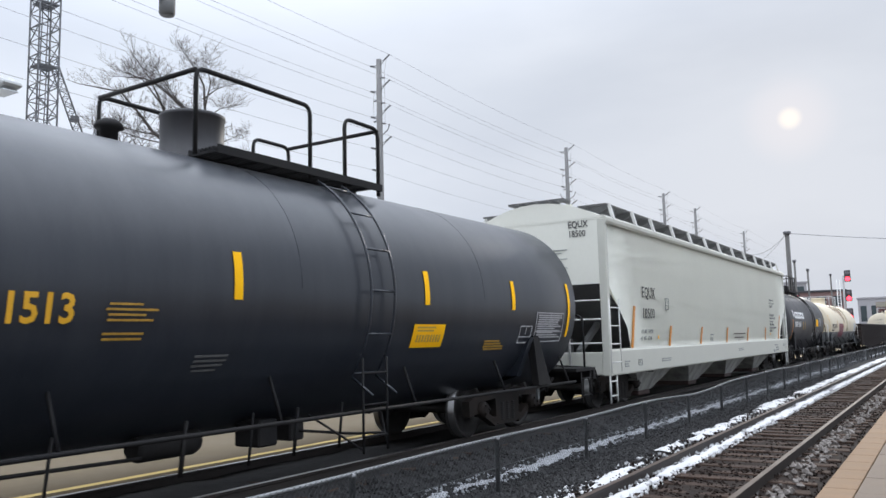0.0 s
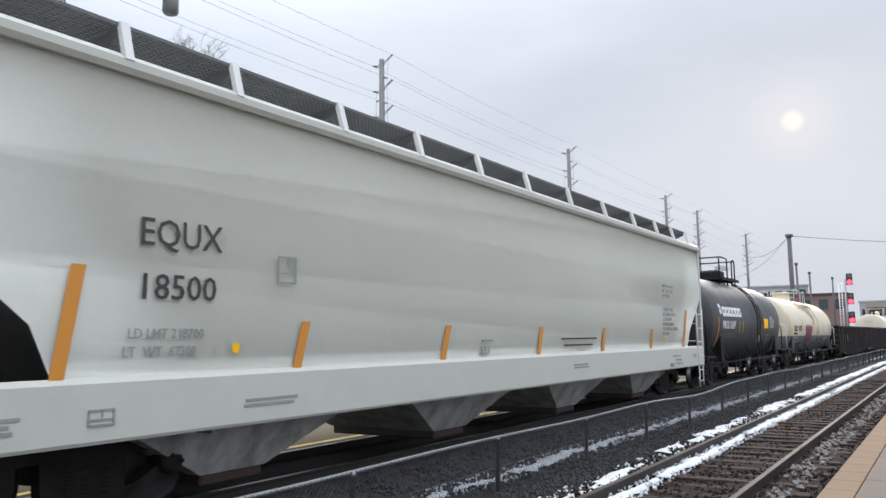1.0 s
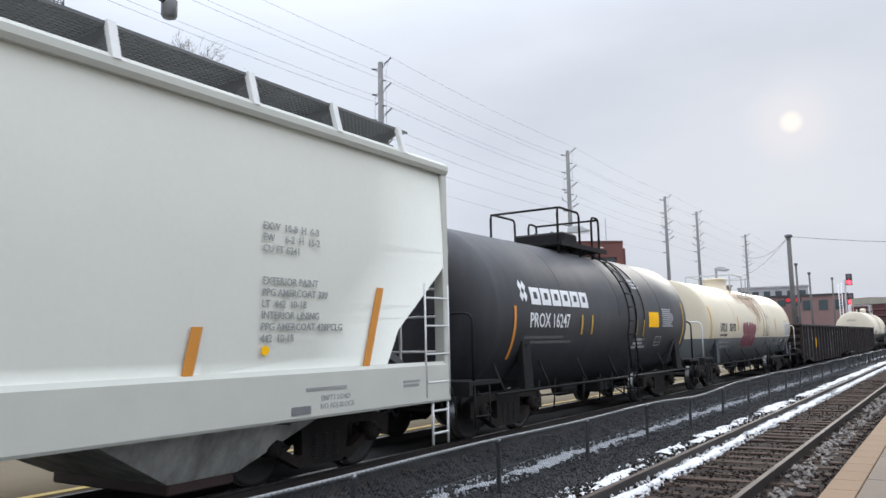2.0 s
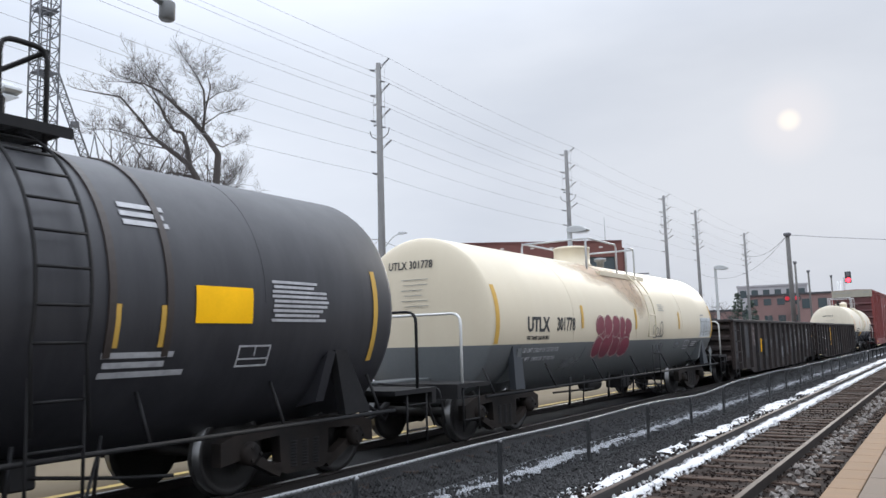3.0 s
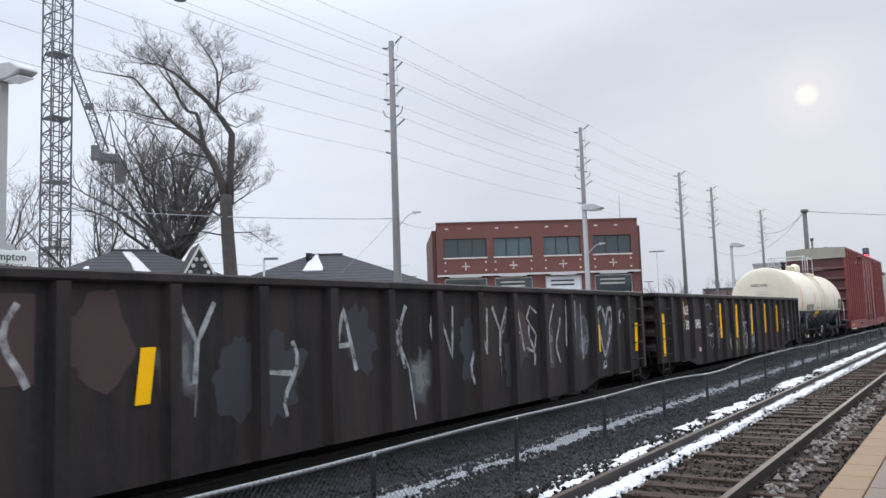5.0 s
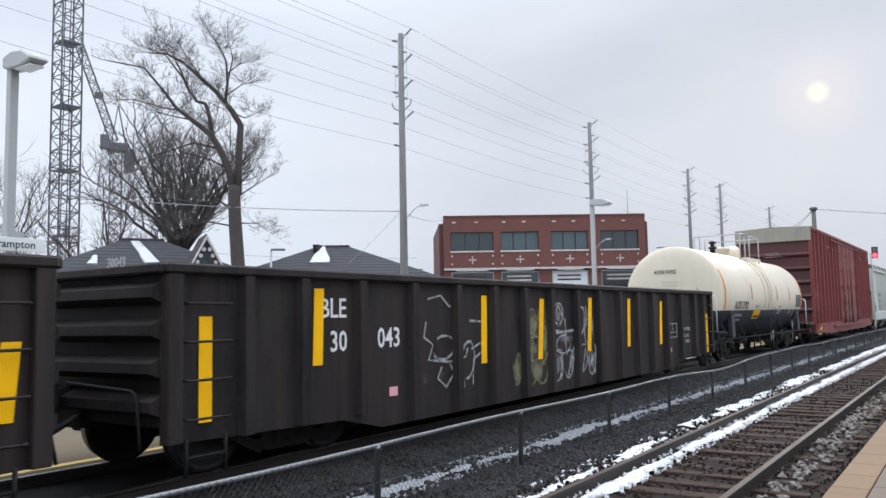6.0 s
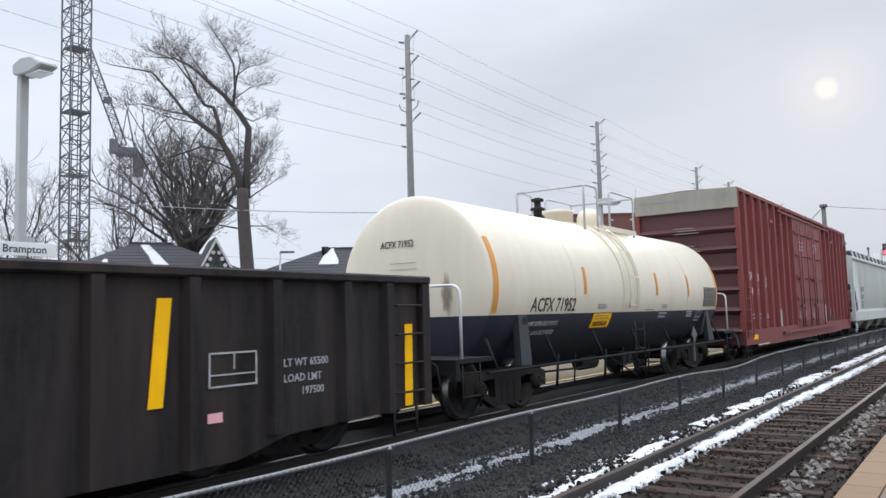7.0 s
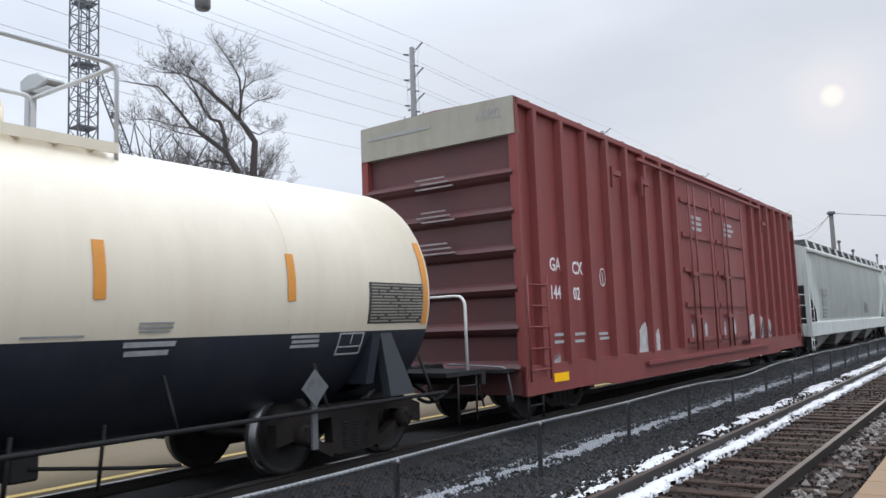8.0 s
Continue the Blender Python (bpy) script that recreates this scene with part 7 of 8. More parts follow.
def tree_from_limbs(m, limbs, seed, depth, label, twig=1.0):
    """limbs: lines of (right, up) points in the tree's own plane, each with its first and last radius."""
    ob = thing("bare_tree", label, "tree", m, group="bare trees behind the railway")
    rnd = random.Random(seed)
    wood, fine = bmesh.new(), bmesh.new()
    for line, r0, r1, away in limbs:
        pts = [Vector((u, away * (i / (len(line) - 1)) ** 1.2 + rnd.uniform(-0.1, 0.1), v)) for i, (u, v) in enumerate(line)]
        tube(wood, pts, r0, 9, r1)
        if r1 > 0.2:
            continue
        total = len(pts) - 1
        for k in range(int(total * 8)):
            s = rnd.uniform(0.30, 1.0) * total
            i = min(total - 1, int(s))
            at = pts[i].lerp(pts[i + 1], s - i)
            way = (pts[i + 1] - pts[i]).normalized()
            side = Vector((rnd.uniform(-1, 1), rnd.uniform(-1, 1), rnd.uniform(-0.25, 0.8))).normalized()
            rr = (r0 + (r1 - r0) * s / total)
            branch(fine, at, way * 0.6 + side, rnd.uniform(0.7, 1.5) * twig, min(0.016, max(0.006, rr * 0.16)), depth, rnd, 0.05)
        branch(fine, pts[-1], (pts[-1] - pts[-2]), 1.3 * twig, r1, depth, rnd)
    part("trunk", wood, "bark", ob)
    part("crown", fine, "twig", ob)
    return ob


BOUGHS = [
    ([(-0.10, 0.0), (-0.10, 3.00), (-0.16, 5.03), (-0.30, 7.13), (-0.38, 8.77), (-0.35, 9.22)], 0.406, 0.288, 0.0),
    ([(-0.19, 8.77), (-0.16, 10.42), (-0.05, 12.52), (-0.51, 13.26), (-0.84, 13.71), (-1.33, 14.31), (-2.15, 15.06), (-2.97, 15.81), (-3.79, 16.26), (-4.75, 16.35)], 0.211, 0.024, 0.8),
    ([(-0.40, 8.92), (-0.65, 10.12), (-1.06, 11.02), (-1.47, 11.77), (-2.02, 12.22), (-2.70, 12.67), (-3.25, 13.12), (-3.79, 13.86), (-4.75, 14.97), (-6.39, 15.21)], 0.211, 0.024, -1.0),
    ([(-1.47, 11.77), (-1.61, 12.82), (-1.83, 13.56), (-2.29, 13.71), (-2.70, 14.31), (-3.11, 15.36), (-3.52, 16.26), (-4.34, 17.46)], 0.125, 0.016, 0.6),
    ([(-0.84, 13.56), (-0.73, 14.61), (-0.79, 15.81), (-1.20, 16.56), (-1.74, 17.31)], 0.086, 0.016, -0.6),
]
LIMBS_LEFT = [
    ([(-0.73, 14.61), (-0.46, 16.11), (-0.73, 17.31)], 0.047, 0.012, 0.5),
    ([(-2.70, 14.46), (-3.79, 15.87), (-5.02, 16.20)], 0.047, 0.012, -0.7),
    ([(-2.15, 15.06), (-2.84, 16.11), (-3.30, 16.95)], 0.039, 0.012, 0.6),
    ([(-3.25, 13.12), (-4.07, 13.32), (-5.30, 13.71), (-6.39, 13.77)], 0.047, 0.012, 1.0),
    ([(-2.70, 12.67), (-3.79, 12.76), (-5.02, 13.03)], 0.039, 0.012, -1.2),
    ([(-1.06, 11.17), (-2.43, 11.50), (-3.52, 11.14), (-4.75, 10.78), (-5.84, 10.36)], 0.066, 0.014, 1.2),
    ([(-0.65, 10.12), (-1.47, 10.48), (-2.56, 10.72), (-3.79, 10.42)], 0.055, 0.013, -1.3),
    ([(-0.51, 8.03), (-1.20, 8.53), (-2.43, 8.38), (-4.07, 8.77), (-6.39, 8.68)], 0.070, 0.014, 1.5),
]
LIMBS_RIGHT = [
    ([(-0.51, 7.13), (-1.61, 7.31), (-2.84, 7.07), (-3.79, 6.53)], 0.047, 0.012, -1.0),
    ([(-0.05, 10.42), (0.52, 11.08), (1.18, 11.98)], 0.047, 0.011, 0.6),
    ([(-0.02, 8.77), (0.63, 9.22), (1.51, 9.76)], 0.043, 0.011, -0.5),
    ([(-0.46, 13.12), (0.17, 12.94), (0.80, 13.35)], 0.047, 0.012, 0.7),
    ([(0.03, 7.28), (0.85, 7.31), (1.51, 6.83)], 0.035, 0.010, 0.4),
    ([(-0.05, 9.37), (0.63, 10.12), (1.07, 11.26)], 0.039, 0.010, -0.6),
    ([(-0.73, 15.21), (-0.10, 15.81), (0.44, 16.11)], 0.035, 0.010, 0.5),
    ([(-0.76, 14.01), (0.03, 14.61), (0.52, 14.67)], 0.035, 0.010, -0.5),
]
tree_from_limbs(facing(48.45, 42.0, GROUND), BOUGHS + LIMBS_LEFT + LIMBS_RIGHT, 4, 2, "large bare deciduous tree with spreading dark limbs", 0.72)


def wild_tree(az, r, height, spread, seed, stems, label, depth=3, base_r=0.22, low=0.22):
    ob = thing("bare_tree", label, "tree", facing(az, r, GROUND), group="bare trees behind the railway")
    rnd = random.Random(seed)
    wood, fine = bmesh.new(), bmesh.new()
    fork = height * low
    tube(wood, [(0, 0, 0), (0.1, 0, fork)], base_r, 8, base_r * 0.8)
    for k in range(stems):
        a = 2 * math.pi * k / stems + rnd.uniform(-0.3, 0.3)
        lean = rnd.uniform(0.25, 1.0)
        top = Vector((math.cos(a) * spread * lean, math.sin(a) * spread * lean, height * rnd.uniform(0.75, 1.0) * (1.1 - 0.35 * lean)))
        base = Vector((0.1, 0, fork * rnd.uniform(0.8, 1.0)))
        pts = [base.lerp(top, i / 6) + Vector((rnd.uniform(-0.25, 0.25), rnd.uniform(-0.25, 0.25), 0.14 * height * math.sin(math.pi * i / 6) * 0.3)) for i in range(7)]
        tube(wood, pts, base_r * 0.5, 6, 0.03)
        for j in range(14):
            s = rnd.uniform(0.8, 5.9)
            i = int(s)
            way = (pts[i + 1] - pts[i]).normalized()
            side = Vector((rnd.uniform(-1, 1), rnd.uniform(-1, 1), rnd.uniform(-0.1, 0.8))).normalized()
            branch(fine, pts[i].lerp(pts[i + 1], s - i), way * 0.7 + side * 0.8, height * rnd.uniform(0.10, 0.18), base_r * 0.14, depth - 1, rnd)
    part("trunk", wood, "bark", ob)
    part("crown", fine, "twig", ob)
    return ob


wild_tree(52.5, 56.0, 17.0, 7.2, 9, 20, "wide bare tree with many stems behind a roof", 3, 0.34, 0.42)
wild_tree(57.0, 64.0, 13.5, 5.5, 15, 7, "bare tree among the crane masts", 3, 0.25)
wild_tree(63.6, 58.0, 14.5, 3.6, 21, 7, "slender bare tree beyond the platform", 3, 0.2)
wild_tree(61.9, 66.0, 11.0, 2.6, 23, 6, "small bare tree beyond the platform", 2, 0.15)
for k, (az, r, h_, sp) in enumerate(((19.0, 110, 7.0, 3.2), (17.2, 120, 8.0, 3.0), (15.6, 125, 7.0, 3.2), (14.2, 130, 9.5, 3.5), (12.6, 135, 8.0, 3.6), (35.3, 90, 6.5, 2.0), (9.6, 150, 6.5, 3.0))):
    wild_tree(az, r, h_, sp, 40 + k, 6, "far bare shrub-like tree beside the line", 2, 0.12)


def conifer(az, r, h):
    ob = thing("evergreen", "dark far-off evergreen shrub tree", "tree", facing(az, r, GROUND))
    rnd = random.Random(int(az * 10))
    bm = bmesh.new()
    tube(bm, [(0, 0, 0), (0, 0, h)], 0.15, 6, 0.02)
    part("trunk", bm, "bark", ob)
    bm = bmesh.new()
    for k in range(420):
        z = h * rnd.uniform(0.08, 1.0)
        w = (h - z) * 0.34 + 0.25
        a, q = rnd.uniform(0, 6.3), rnd.uniform(0.4, 1.0) * w
        c_ = Vector((q * math.cos(a), q * math.sin(a), z))
        s = rnd.uniform(0.2, 0.45)
        t_ = [c_ + Vector((rnd.uniform(-s, s), rnd.uniform(-s, s), rnd.uniform(-s, s) * 0.6)) for _ in range(4)]
        vs = [bm.verts.new(v_) for v_ in t_]
        for tri in ((0, 1, 2), (0, 2, 3), (0, 3, 1), (1, 3, 2)):
            bm.faces.new([vs[i] for i in tri])
    part("crown", bm, "needles", ob)


M["needles"] = mat("dark_evergreen_needles", (0.035, 0.050, 0.038), 0.9, vary=0.4, scale=1.5, random_vary=0.5)
conifer(12.1, 128, 8.6)
conifer(11.3, 132, 7.6)
conifer(15.2, 128, 5.5)


# ---- houses with dark hip roofs
def hip_house(m, w, d, eave, peak, ridge, label, snow):
    ob = thing("house", label, "house", m, group="houses behind the station")
    bm = bmesh.new()
    box(bm, -w / 2 + 0.4, w / 2 - 0.4, 0.4, d - 0.4, 0, eave)
    part("wall", bm, "house_wall", ob)
    bm = bmesh.new()
    c = [(-w / 2, 0, eave), (w / 2, 0, eave), (w / 2, d, eave), (-w / 2, d, eave)]
    v = [bm.verts.new(p) for p in c] + [bm.verts.new((-ridge / 2, d / 2, peak)), bm.verts.new((ridge / 2, d / 2, peak))]
    for f in ((0, 1, 5, 4), (1, 2, 5), (2, 3, 4, 5), (3, 0, 4), (3, 2, 1, 0)):
        bm.faces.new([v[i] for i in f])
    roof = part("roof", bm, "roof", ob, "charcoal shingle hip roof")
    # shingle courses as thin proud rows on the front slope
    slope = Vector((0, d / 2, peak - eave))
    for k in range(1, 14):
        s = k / 14
        half = (w / 2) * (1 - s) + (ridge / 2) * s
        bm = bmesh.new()
        y, z = slope.y * s, eave + slope.z * s
        box(bm, -half + 0.05, half - 0.05, y - 0.03, y + 0.03, z - 0.02, z + 0.004)
        part("shingle_course", bm, "roof", roof)
    bm = bmesh.new()
    box(bm, -ridge / 2 - 0.15, ridge / 2 + 0.15, d / 2 - 0.15, d / 2 + 0.15, peak - 0.06, peak + 0.06)
    part("ridge_cap", bm, "roof", roof)
    for x0, x1, xa, xb, s0, s1 in snow:
        bm = bmesh.new()
        q = [(x0, s0), (x1, s0), (xb, s1), (xa, s1)]
        n = Vector((0, -slope.z, slope.y)).normalized()
        low_, high_ = [], []
        for x, s in q:
            b_ = Vector((x, slope.y * s, eave + slope.z * s))
            low_.append(bm.verts.new(b_ + n * 0.01))
            high_.append(bm.verts.new(b_ + n * 0.10))
        bm.faces.new(high_)
        bm.faces.new(low_[::-1])
        for i in range(4):
            bm.faces.new((low_[i], low_[(i + 1) % 4], high_[(i + 1) % 4], high_[i]))
        bmesh.ops.subdivide_edges(bm, edges=bm.edges, cuts=3, use_grid_fill=True)
        for v_ in bm.verts:
            v_.co.x += 0.16 * noise.noise(v_.co * 1.7)
        part("roof_snow", bm, "snow", ob, "patch of snow left on the roof")
    return ob


house = hip_house(facing(54.6, 47.0, GROUND, 4), 15.5, 10.0, 4.3, 7.35, 2.2, "low house with a charcoal hip roof and snow patches", ((-0.05, 0.85, -0.75, -0.2, 0.45, 0.93), (-3.1, -2.6, -2.75, -2.6, 0.42, 0.60)))
# gable with white scrollwork on its front
dormer = bmesh.new()
prism(dormer, [(-1.05, 3.6), (-1.05, 5.0), (0, 7.0), (1.05, 5.0), (1.05, 3.6)], "y", 0.2, 3.4)
part("gable", dormer, "frame_dark", house, "steep front gable").matrix_basis = pose(3.0, -1.2, 0.0)
bm = bmesh.new()
for s in (-1, 1):
    prism(bm, [(s * 1.20, 4.60), (s * 1.20, 4.78), (0, 7.12), (0, 6.88)], "y", -0.05, 0.25)
part("bargeboard", bm, "frame_white", house, "white bargeboard with scrollwork").matrix_basis = pose(3.0, -1.2, 0)
bm = bmesh.new()
for s in (-1, 1):
    for k in range(5):
        t_ = 0.15 + k * 0.17
        lathe(bm, [(0.10, -0.03), (0.12, 0.0), (0.10, 0.03), (0.06, 0.0)], 10, (s * (1.05 * (1 - t_)) * 0.92, 0.05, 4.75 + 2.1 * t_ - 0.22))
part("scrollwork", bm, "frame_white", house).matrix_basis = pose(3.0, -1.2, 0)
bm = bmesh.new()
prism(bm, [(-0.28, 4.3), (-0.28, 5.3), (0, 5.8), (0.28, 5.3), (0.28, 4.3)], "y", 0.10, 0.22)
part("window", bm, "glass_dark", house).matrix_basis = pose(3.0, -1.2, 0)
bm = bmesh.new()
for s in (-1, 1):
    prism(bm, [(s * 1.28, 4.5), (s * 1.28, 4.62), (0, 7.20), (0, 7.06)], "y", 0.25, 3.8)
part("gable_roof", bm, "roof", house).matrix_basis = pose(3.0, -1.2, 0)
house2 = hip_house(facing(42.3, 50.0, GROUND, -3), 17.0, 10.0, 4.3, 7.25, 2.0, "low house with a broad charcoal hip roof and a snow patch", ((-1.45, -0.10, -0.75, -0.55, 0.55, 0.97),))
bm = bmesh.new()
lathe(bm, [(0.22, 6.7), (0.22, 7.25), (0.26, 7.3)], 10, (-1.1, 4.3, 0), "z")
part("roof_vent", bm, "frame_dark", house2)
bm = bmesh.new()
prism(bm, [(-6.3, 4.1), (-6.3, 5.85), (-2.4, 5.95), (-1.6, 6.6), (0, 6.6), (0, 4.1)], "y", 4.6, 6.4)
part("rear_roof", bm, "roof", house2)
lamp_post_small = street_light(46.4, 46, 5.7, False)

# ---- brick two-storey building
PL, PR = polar(34.0, 68.0, GROUND), polar(19.57, 71.2, GROUND)
BW = (PR - PL).length
BT = 10.37 - GROUND
brick_house = thing("brick_building", "red-brown brick commercial building with teal windows", "building", Matrix.Translation(PL) @ Matrix.Rotation(math.atan2(PR.y - PL.y, PR.x - PL.x), 4, "Z"))


def wall_piece(x0, x1, z0, z1, mat_name="brick", y0=0.0, y1=0.4, name="wall", label=""):
    bm = bmesh.new()
    box(bm, x0, x1, y0, y1, z0, z1)
    return part(name, bm, mat_name, brick_house, label)


bays = [(0.62, 4.35), (4.98, 8.32), (9.40, 12.65), (13.75, 17.15)]
w_top, w_low, ledge = BT - 1.42, BT - 3.08, BT - 4.62
wall_piece(0, BW, w_top, BT - 0.12)
wall_piece(0, BW, BT - 0.12, BT + 0.03, "brick_dark", -0.06, 0.45, "parapet")
wall_piece(0, BW, ledge, w_low)
edges = [0.0] + [v for b_ in bays for v in b_] + [BW]
for x0, x1 in zip(edges[::2], edges[1::2]):
    wall_piece(x0, x1, w_low, w_top)
    wall_piece(x0, x1, 0, ledge)
wall_piece(0, BW, ledge - 0.10, ledge + 0.06, "frame_white", -0.35, -0.002, "canopy_edge", "pale canopy edge above the shopfronts")
wall_piece(0, BW, 0.0, ledge - 1.9, "brick", 0.05, 0.35)
for side_x in (-0.35, BW + 0.02):
    bm = bmesh.new()
    box(bm, side_x, side_x + 0.33, 0.5, 13, 0, BT - 0.6)
    part("side_wall", bm, "brick_dark", brick_house)
bm = bmesh.new()
box(bm, 0.05, BW - 0.05, 0.41, 13, BT - 0.7, BT - 0.4)
part("roof", bm, "roof", brick_house)
bm = bmesh.new()
box(bm, 0, BW, 12.9, 13.2, 0, BT - 0.4)
part("back_wall", bm, "brick_dark", brick_house)
for k, (x0, x1) in enumerate(bays):
    win = wall_piece(x0, x1, w_low, w_top, "frame_dark", 0.28, 0.34, "window")
    n = 3
    for i in range(n):
        a_, b_ = x0 + (x1 - x0) * i / n + 0.06, x0 + (x1 - x0) * (i + 1) / n - 0.06
        bm = bmesh.new()
        box(bm, a_, b_, 0.24, 0.279, w_low + 0.07, w_top - 0.07)
        part("pane", bm, "glass_teal" if k in (1, 2) else "glass_dark", win)
    bm = bmesh.new()
    box(bm, x0 - 0.05, x1 + 0.05, -0.06, 0.20, w_low - 0.10, w_low + 0.02)
    part("sill", bm, "stone_trim", win)
    xm = (x0 + x1) / 2
    for dx, dz in ((0, 0), (0.28, 0), (-0.28, 0), (0, 0.28), (0, -0.28), (0.14, 0), (-0.14, 0), (0, 0.14), (0, -0.14)):
        wall_piece(xm + dx - 0.055, xm + dx + 0.055, BT - 3.85 + dz - 0.055, BT - 3.85 + dz + 0.055, "stone_trim", -0.03, -0.003, "cross_inset")
    for x in (x0 + 0.1, x1 - 0.1):
        for z in (BT - 3.5, BT - 4.2):
            wall_piece(x - 0.07, x + 0.07, z - 0.07, z + 0.07, "stone_trim", -0.03, -0.003, "stone_inset")
    for x in (x0 + 0.3, xm + 0.4):
        wall_piece(x - 0.16, x + 0.16, BT - 0.62, BT - 0.50, "stone_trim", -0.03, -0.003, "stone_inset")
    shop = wall_piece(x0, x1, ledge - 1.9, ledge - 0.25, "frame_white", 0.22, 0.30, "shopfront")
    bm = bmesh.new()
    box(bm, x0 + 0.12, x1 - 0.12, 0.17, 0.218, ledge - 1.85, ledge - 0.38)
    part("pane", bm, "glass_dark" if k != 2 else "card", shop)
    for i in range(2):
        bm = bmesh.new()
        box(bm, x0 + 0.5, x1 - 0.7, 0.12, 0.168, ledge - 0.75 - i * 0.35, ledge - 0.62 - i * 0.35)
        part("sign_bar", bm, "stone_trim" if k in (1, 3) else "gon_rust", shop)
    wall_piece(x0 + 0.4, x1 - 0.6, ledge - 0.22, ledge - 0.12, "frame_white", -0.5, -0.36, "light_tube")
bm = bmesh.new()
tube(bm, [(BW - 0.6, 3, BT - 0.5), (BW - 0.6, 3, BT + 2.6)], 0.03, 5)
part("aerial", bm, "galv", brick_house)
wall_low = thing("low_building", "low dark flat building beside the brick one", "building", facing(36.6, 72, GROUND))
bm = bmesh.new()
box(bm, -3.5, 3.6, 0, 5, 0, 5.2)
part("wall", bm, "house_wall", wall_low)
bm = bmesh.new()
box(bm, -3.7, 3.8, -0.2, 5.2, 5.2, 5.45)
part("roof", bm, "roof", wall_low)


# ---- cranes
def lattice(bm, a, b, w, bays_, r, up=Vector((0, 1, 0))):
    """A square lattice girder from a to b."""
    a, b = Vector(a), Vector(b)
    d = (b - a).normalized()
    u = d.cross(up).normalized()
    v = d.cross(u)
    cs = [(-1, -1), (1, -1), (1, 1), (-1, 1)]
    for s, t in cs:
        o_ = (u * s + v * t) * w / 2
        tube(bm, [a + o_, b + o_], r * 1.6, 5)
    for k in range(bays_):
        p, q = a.lerp(b, k / bays_), a.lerp(b, (k + 1) / bays_)
        for i in range(4):
            c0, c1 = cs[i], cs[(i + 1) % 4]
            if k % 2:
                c0, c1 = c1, c0
            tube(bm, [p + (u * c0[0] + v * c0[1]) * w / 2, q + (u * c1[0] + v * c1[1]) * w / 2], r, 4)
            tube(bm, [p + (u * c0[0] + v * c0[1]) * w / 2, p + (u * c1[0] + v * c1[1]) * w / 2], r, 4)


crane = thing("tower_crane", "grey lattice tower crane mast rising out of view", "crane", facing(59.85, 74, GROUND, 25))
bm = bmesh.new()
lattice(bm, (0, 0, 0), (0, 0, 52), 1.75, 40, 0.05)
part("mast", bm, "crane", crane)
for k in range(9):
    bm = bmesh.new()
    z = 4 + k * 5.6
    box(bm, -0.8, 0.8, -0.8, 0.8, z, z + 0.12)
    part("landing", bm, "crane", crane)
    bm = bmesh.new()
    tube(bm, [(0.25, 0.2, z), (0.35, 0.2, min(52, z + 5.6))], 0.05, 4)
    tube(bm, [(-0.25, 0.2, z), (-0.15, 0.2, min(52, z + 5.6))], 0.05, 4)
    part("ladder", bm, "crane", crane)
crane2 = thing("luffing_crane", "far luffing tower crane with its jib raised", "crane", facing(56.75, 115, GROUND))
bm = bmesh.new()
lattice(bm, (0, 0, 0), (0, 0, 25.5), 1.5, 18, 0.06)
part("mast", bm, "crane", crane2)
bm = bmesh.new()
lattice(bm, (-0.3, 0, 27.0), (-5.2, 0, 41.0), 1.0, 14, 0.05)
part("jib", bm, "crane", crane2)
bm = bmesh.new()
box(bm, -1.2, 1.6, -1, 1, 25.5, 26.6)
box(bm, 1.0, 2.4, -0.8, 0.8, 22.8, 25.8)
box(bm, -2.0, -0.9, -1.2, 0.2, 25.7, 27.6)
part("machinery_deck", bevelled(bm, 0.08), "insul", crane2, "dark machinery deck and counterweight")
bm = bmesh.new()
tube(bm, [(1.2, 0, 26.6), (0.2, 0, 32.0)], 0.10, 5)
tube(bm, [(-0.6, 0, 26.6), (0.2, 0, 32.0)], 0.08, 5)
tube(bm, [(0.2, 0, 32.0), (-3.0, 0, 35.0)], 0.03, 4)
part("a_frame", bm, "crane", crane2)
bm = bmesh.new()
box(bm, -2.6, -1.5, -0.5, 0.5, 32.6, 33.3)
part("jib_weight", bm, "insul", crane2).matrix_basis = pose(-0.2, 0, 0.2)

# ---- railway signal and crossing lights
sig = thing("railway_signal", "tall signal mast with three red lights", "railway signal", facing(5.55, 109.5, GROUND))
bm = bmesh.new()
tube(bm, [(0, 0, 0), (0, 0, 9.0)], 0.11, 8)
part("mast", bm, "lamp_grey", sig)
bm = bmesh.new()
for x in (-0.75, -0.4):
    tube(bm, [(x, 0, 0.5), (x, 0, 8.6)], 0.05, 4)
for k in range(24):
    tube(bm, [(-0.75, 0, 0.7 + k * 0.33), (-0.4, 0, 0.7 + k * 0.33)], 0.03, 4)
part("ladder", bm, "sign", sig)
for z in (8.65, 6.25, 3.95):
    bm = bmesh.new()
    box(bm, 0.15, 0.85, -0.35, 0.1, z - 0.35, z + 1.05)
    head = part("signal_head", bevelled(bm, 0.06), "frame_dark", sig)
    bm = bmesh.new()
    lathe(bm, [(0.25, -0.50), (0.28, -0.355)], 12, (0.5, 0, z - 0.02))
    part("red_lens", bm, "red_glow", head)
    bm = bmesh.new()
    lathe(bm, [(0.20, -0.40), (0.22, -0.355)], 12, (0.5, 0, z + 0.68))
    part("dark_lens", bm, "insul", head)
xing = thing("crossing_signal", "level-crossing post with a pair of red lights", "crossing signal", facing(8.7, 125, GROUND))
bm = bmesh.new()
tube(bm, [(0, 0, 0), (0, 0, 8.2)], 0.10, 6)
part("post", bm, "lamp_grey", xing)
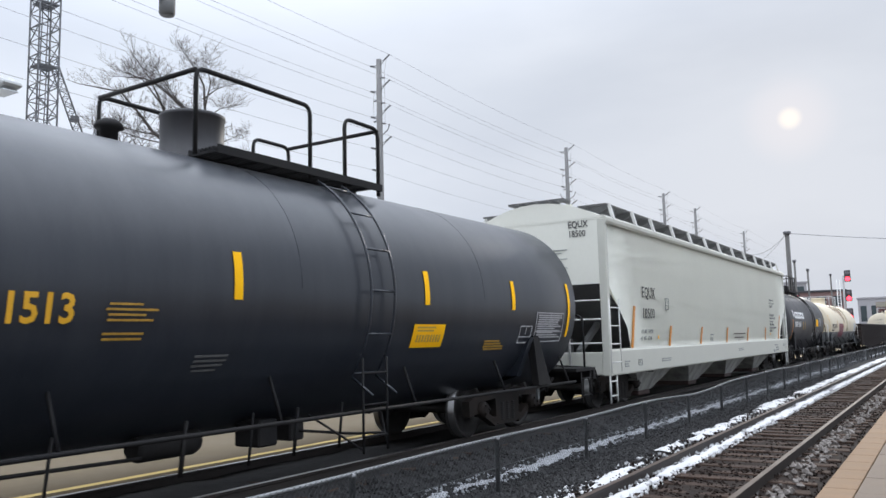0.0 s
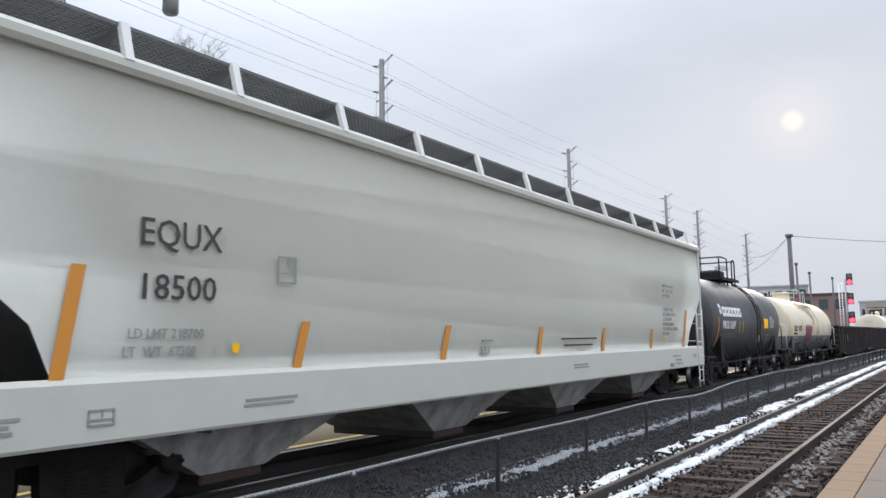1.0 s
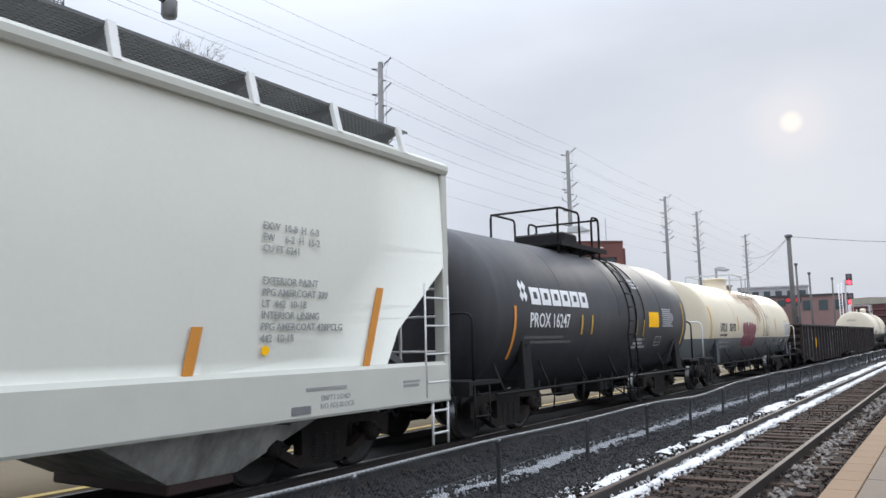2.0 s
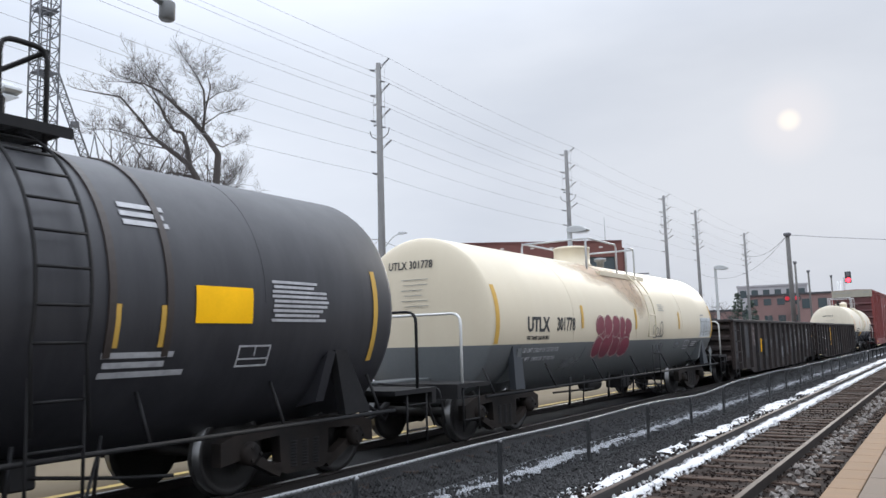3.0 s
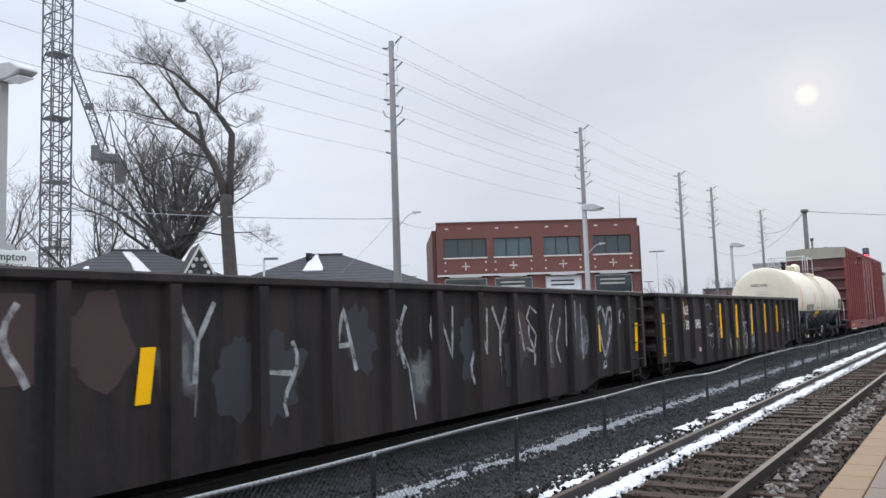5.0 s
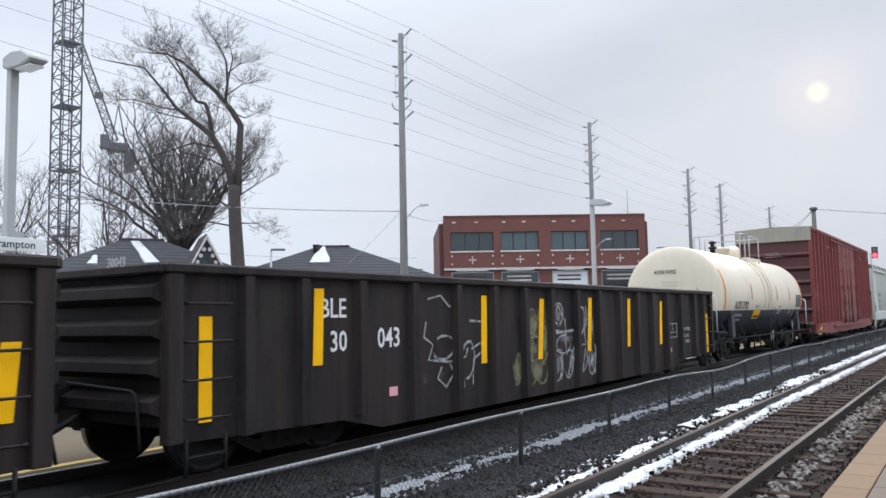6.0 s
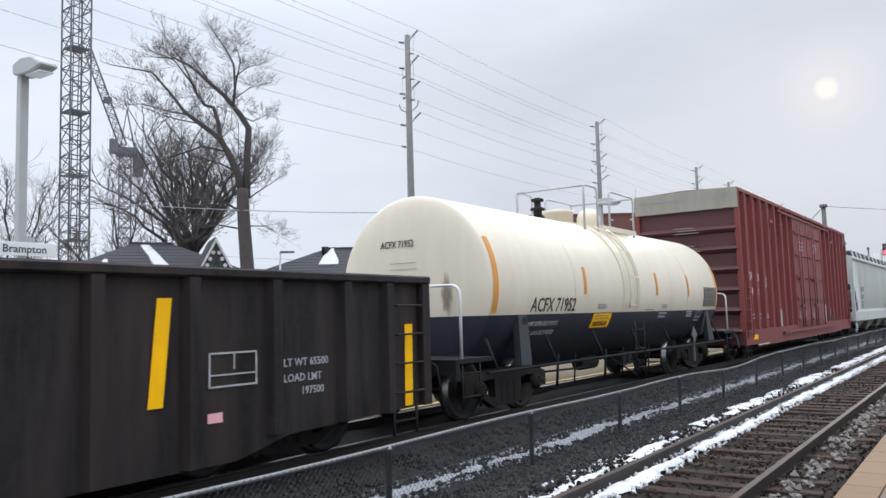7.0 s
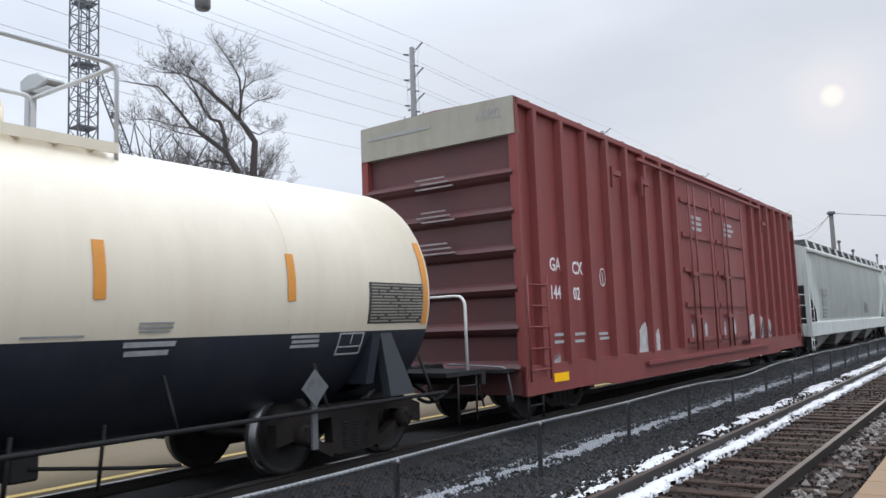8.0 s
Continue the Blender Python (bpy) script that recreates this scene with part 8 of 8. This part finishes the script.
for x in (-0.65, 0.65):
    bm = bmesh.new()
    lathe(bm, [(0.55, -0.15), (0.55, -0.10), (0.3, 0.1)], 14, (x, 0, 7.35))
    head = part("signal_head", bm, "frame_dark", xing)
    bm = bmesh.new()
    lathe(bm, [(0.30, -0.22), (0.33, -0.155)], 12, (x, 0, 7.35))
    part("red_lens", bm, "tail_red", head)


# ---- far buildings
def far_building(az, r, w, d, h, mat_name, label, floors=2, cols=6, turn=0.0):
    ob = thing("far_building", label, "building", facing(az, r, GROUND, turn), group="far buildings")
    bm = bmesh.new()
    box(bm, -w / 2, w / 2, 0, d, 0, h)
    part("wall", bm, mat_name, ob)
    bm = bmesh.new()
    box(bm, -w / 2 - 0.2, w / 2 + 0.2, -0.2, d + 0.2, h, h + 0.35)
    part("roof", bm, "roof" if mat_name != "far_grey" else "far_grey", ob)
    for f in range(floors):
        for c_ in range(cols):
            bm = bmesh.new()
            x = -w / 2 + w * (c_ + 0.5) / cols
            z = h * (f + 0.45) / floors
            box(bm, x - w / cols * 0.28, x + w / cols * 0.28, -0.08, -0.01, z, z + h / floors * 0.38)
            part("window", bm, "glass_dark", ob)
    return ob


far_building(9.4, 165, 12, 10, 9.6, "far_brick", "far brown brick block beside the crossing", 3, 5)
far_building(9.9, 185, 14, 10, 12.6, "far_grey", "far grey flat-roofed block", 3, 6)
far_building(6.9, 160, 8, 10, 9.4, "far_brick", "far dark brick block near the signal", 2, 3)
far_building(3.6, 210, 9, 10, 9.6, "far_grey", "far pale low building with a dark window band", 1, 4)
far_building(13.6, 150, 9, 8, 6.5, "far_brick", "far low brick house", 1, 3)
far_building(16.2, 150, 10, 8, 5.2, "far_grey", "far low shed with snow on its roof", 1, 2)
far_building(1.5, 230, 26, 10, 5.5, "far_brick", "far low building at the end of the line", 1, 6)
# brush along the fence line behind the far platform
rnd = random.Random(91)
verts, faces = [], []
for k in range(5200):
    y = rnd.uniform(62, 170)
    x = rnd.uniform(-34, -17)
    z = GROUND + rnd.random() ** 1.5 * 3.6
    s = rnd.uniform(0.3, 0.9)
    i = len(verts)
    a_ = Vector((x, y, z))
    d_ = Vector((rnd.uniform(-0.5, 0.5), rnd.uniform(-0.5, 0.5), 1)).normalized() * s
    w_ = Vector((0.02, 0.01, 0))
    verts += [a_ - w_, a_ + w_, a_ + d_, a_ + Vector((0.01, 0.03, 0))]
    faces += [(i, i + 1, i + 2), (i + 1, i + 3, i + 2), (i + 3, i, i + 2)]
me = bpy.data.meshes.new("brush")
me.from_pydata(verts, [], faces)
me.materials.append(M["twig"])
tagged(new("brush", me), "tangled bare brush along the railway", "brush", kind="stuff")

motions()
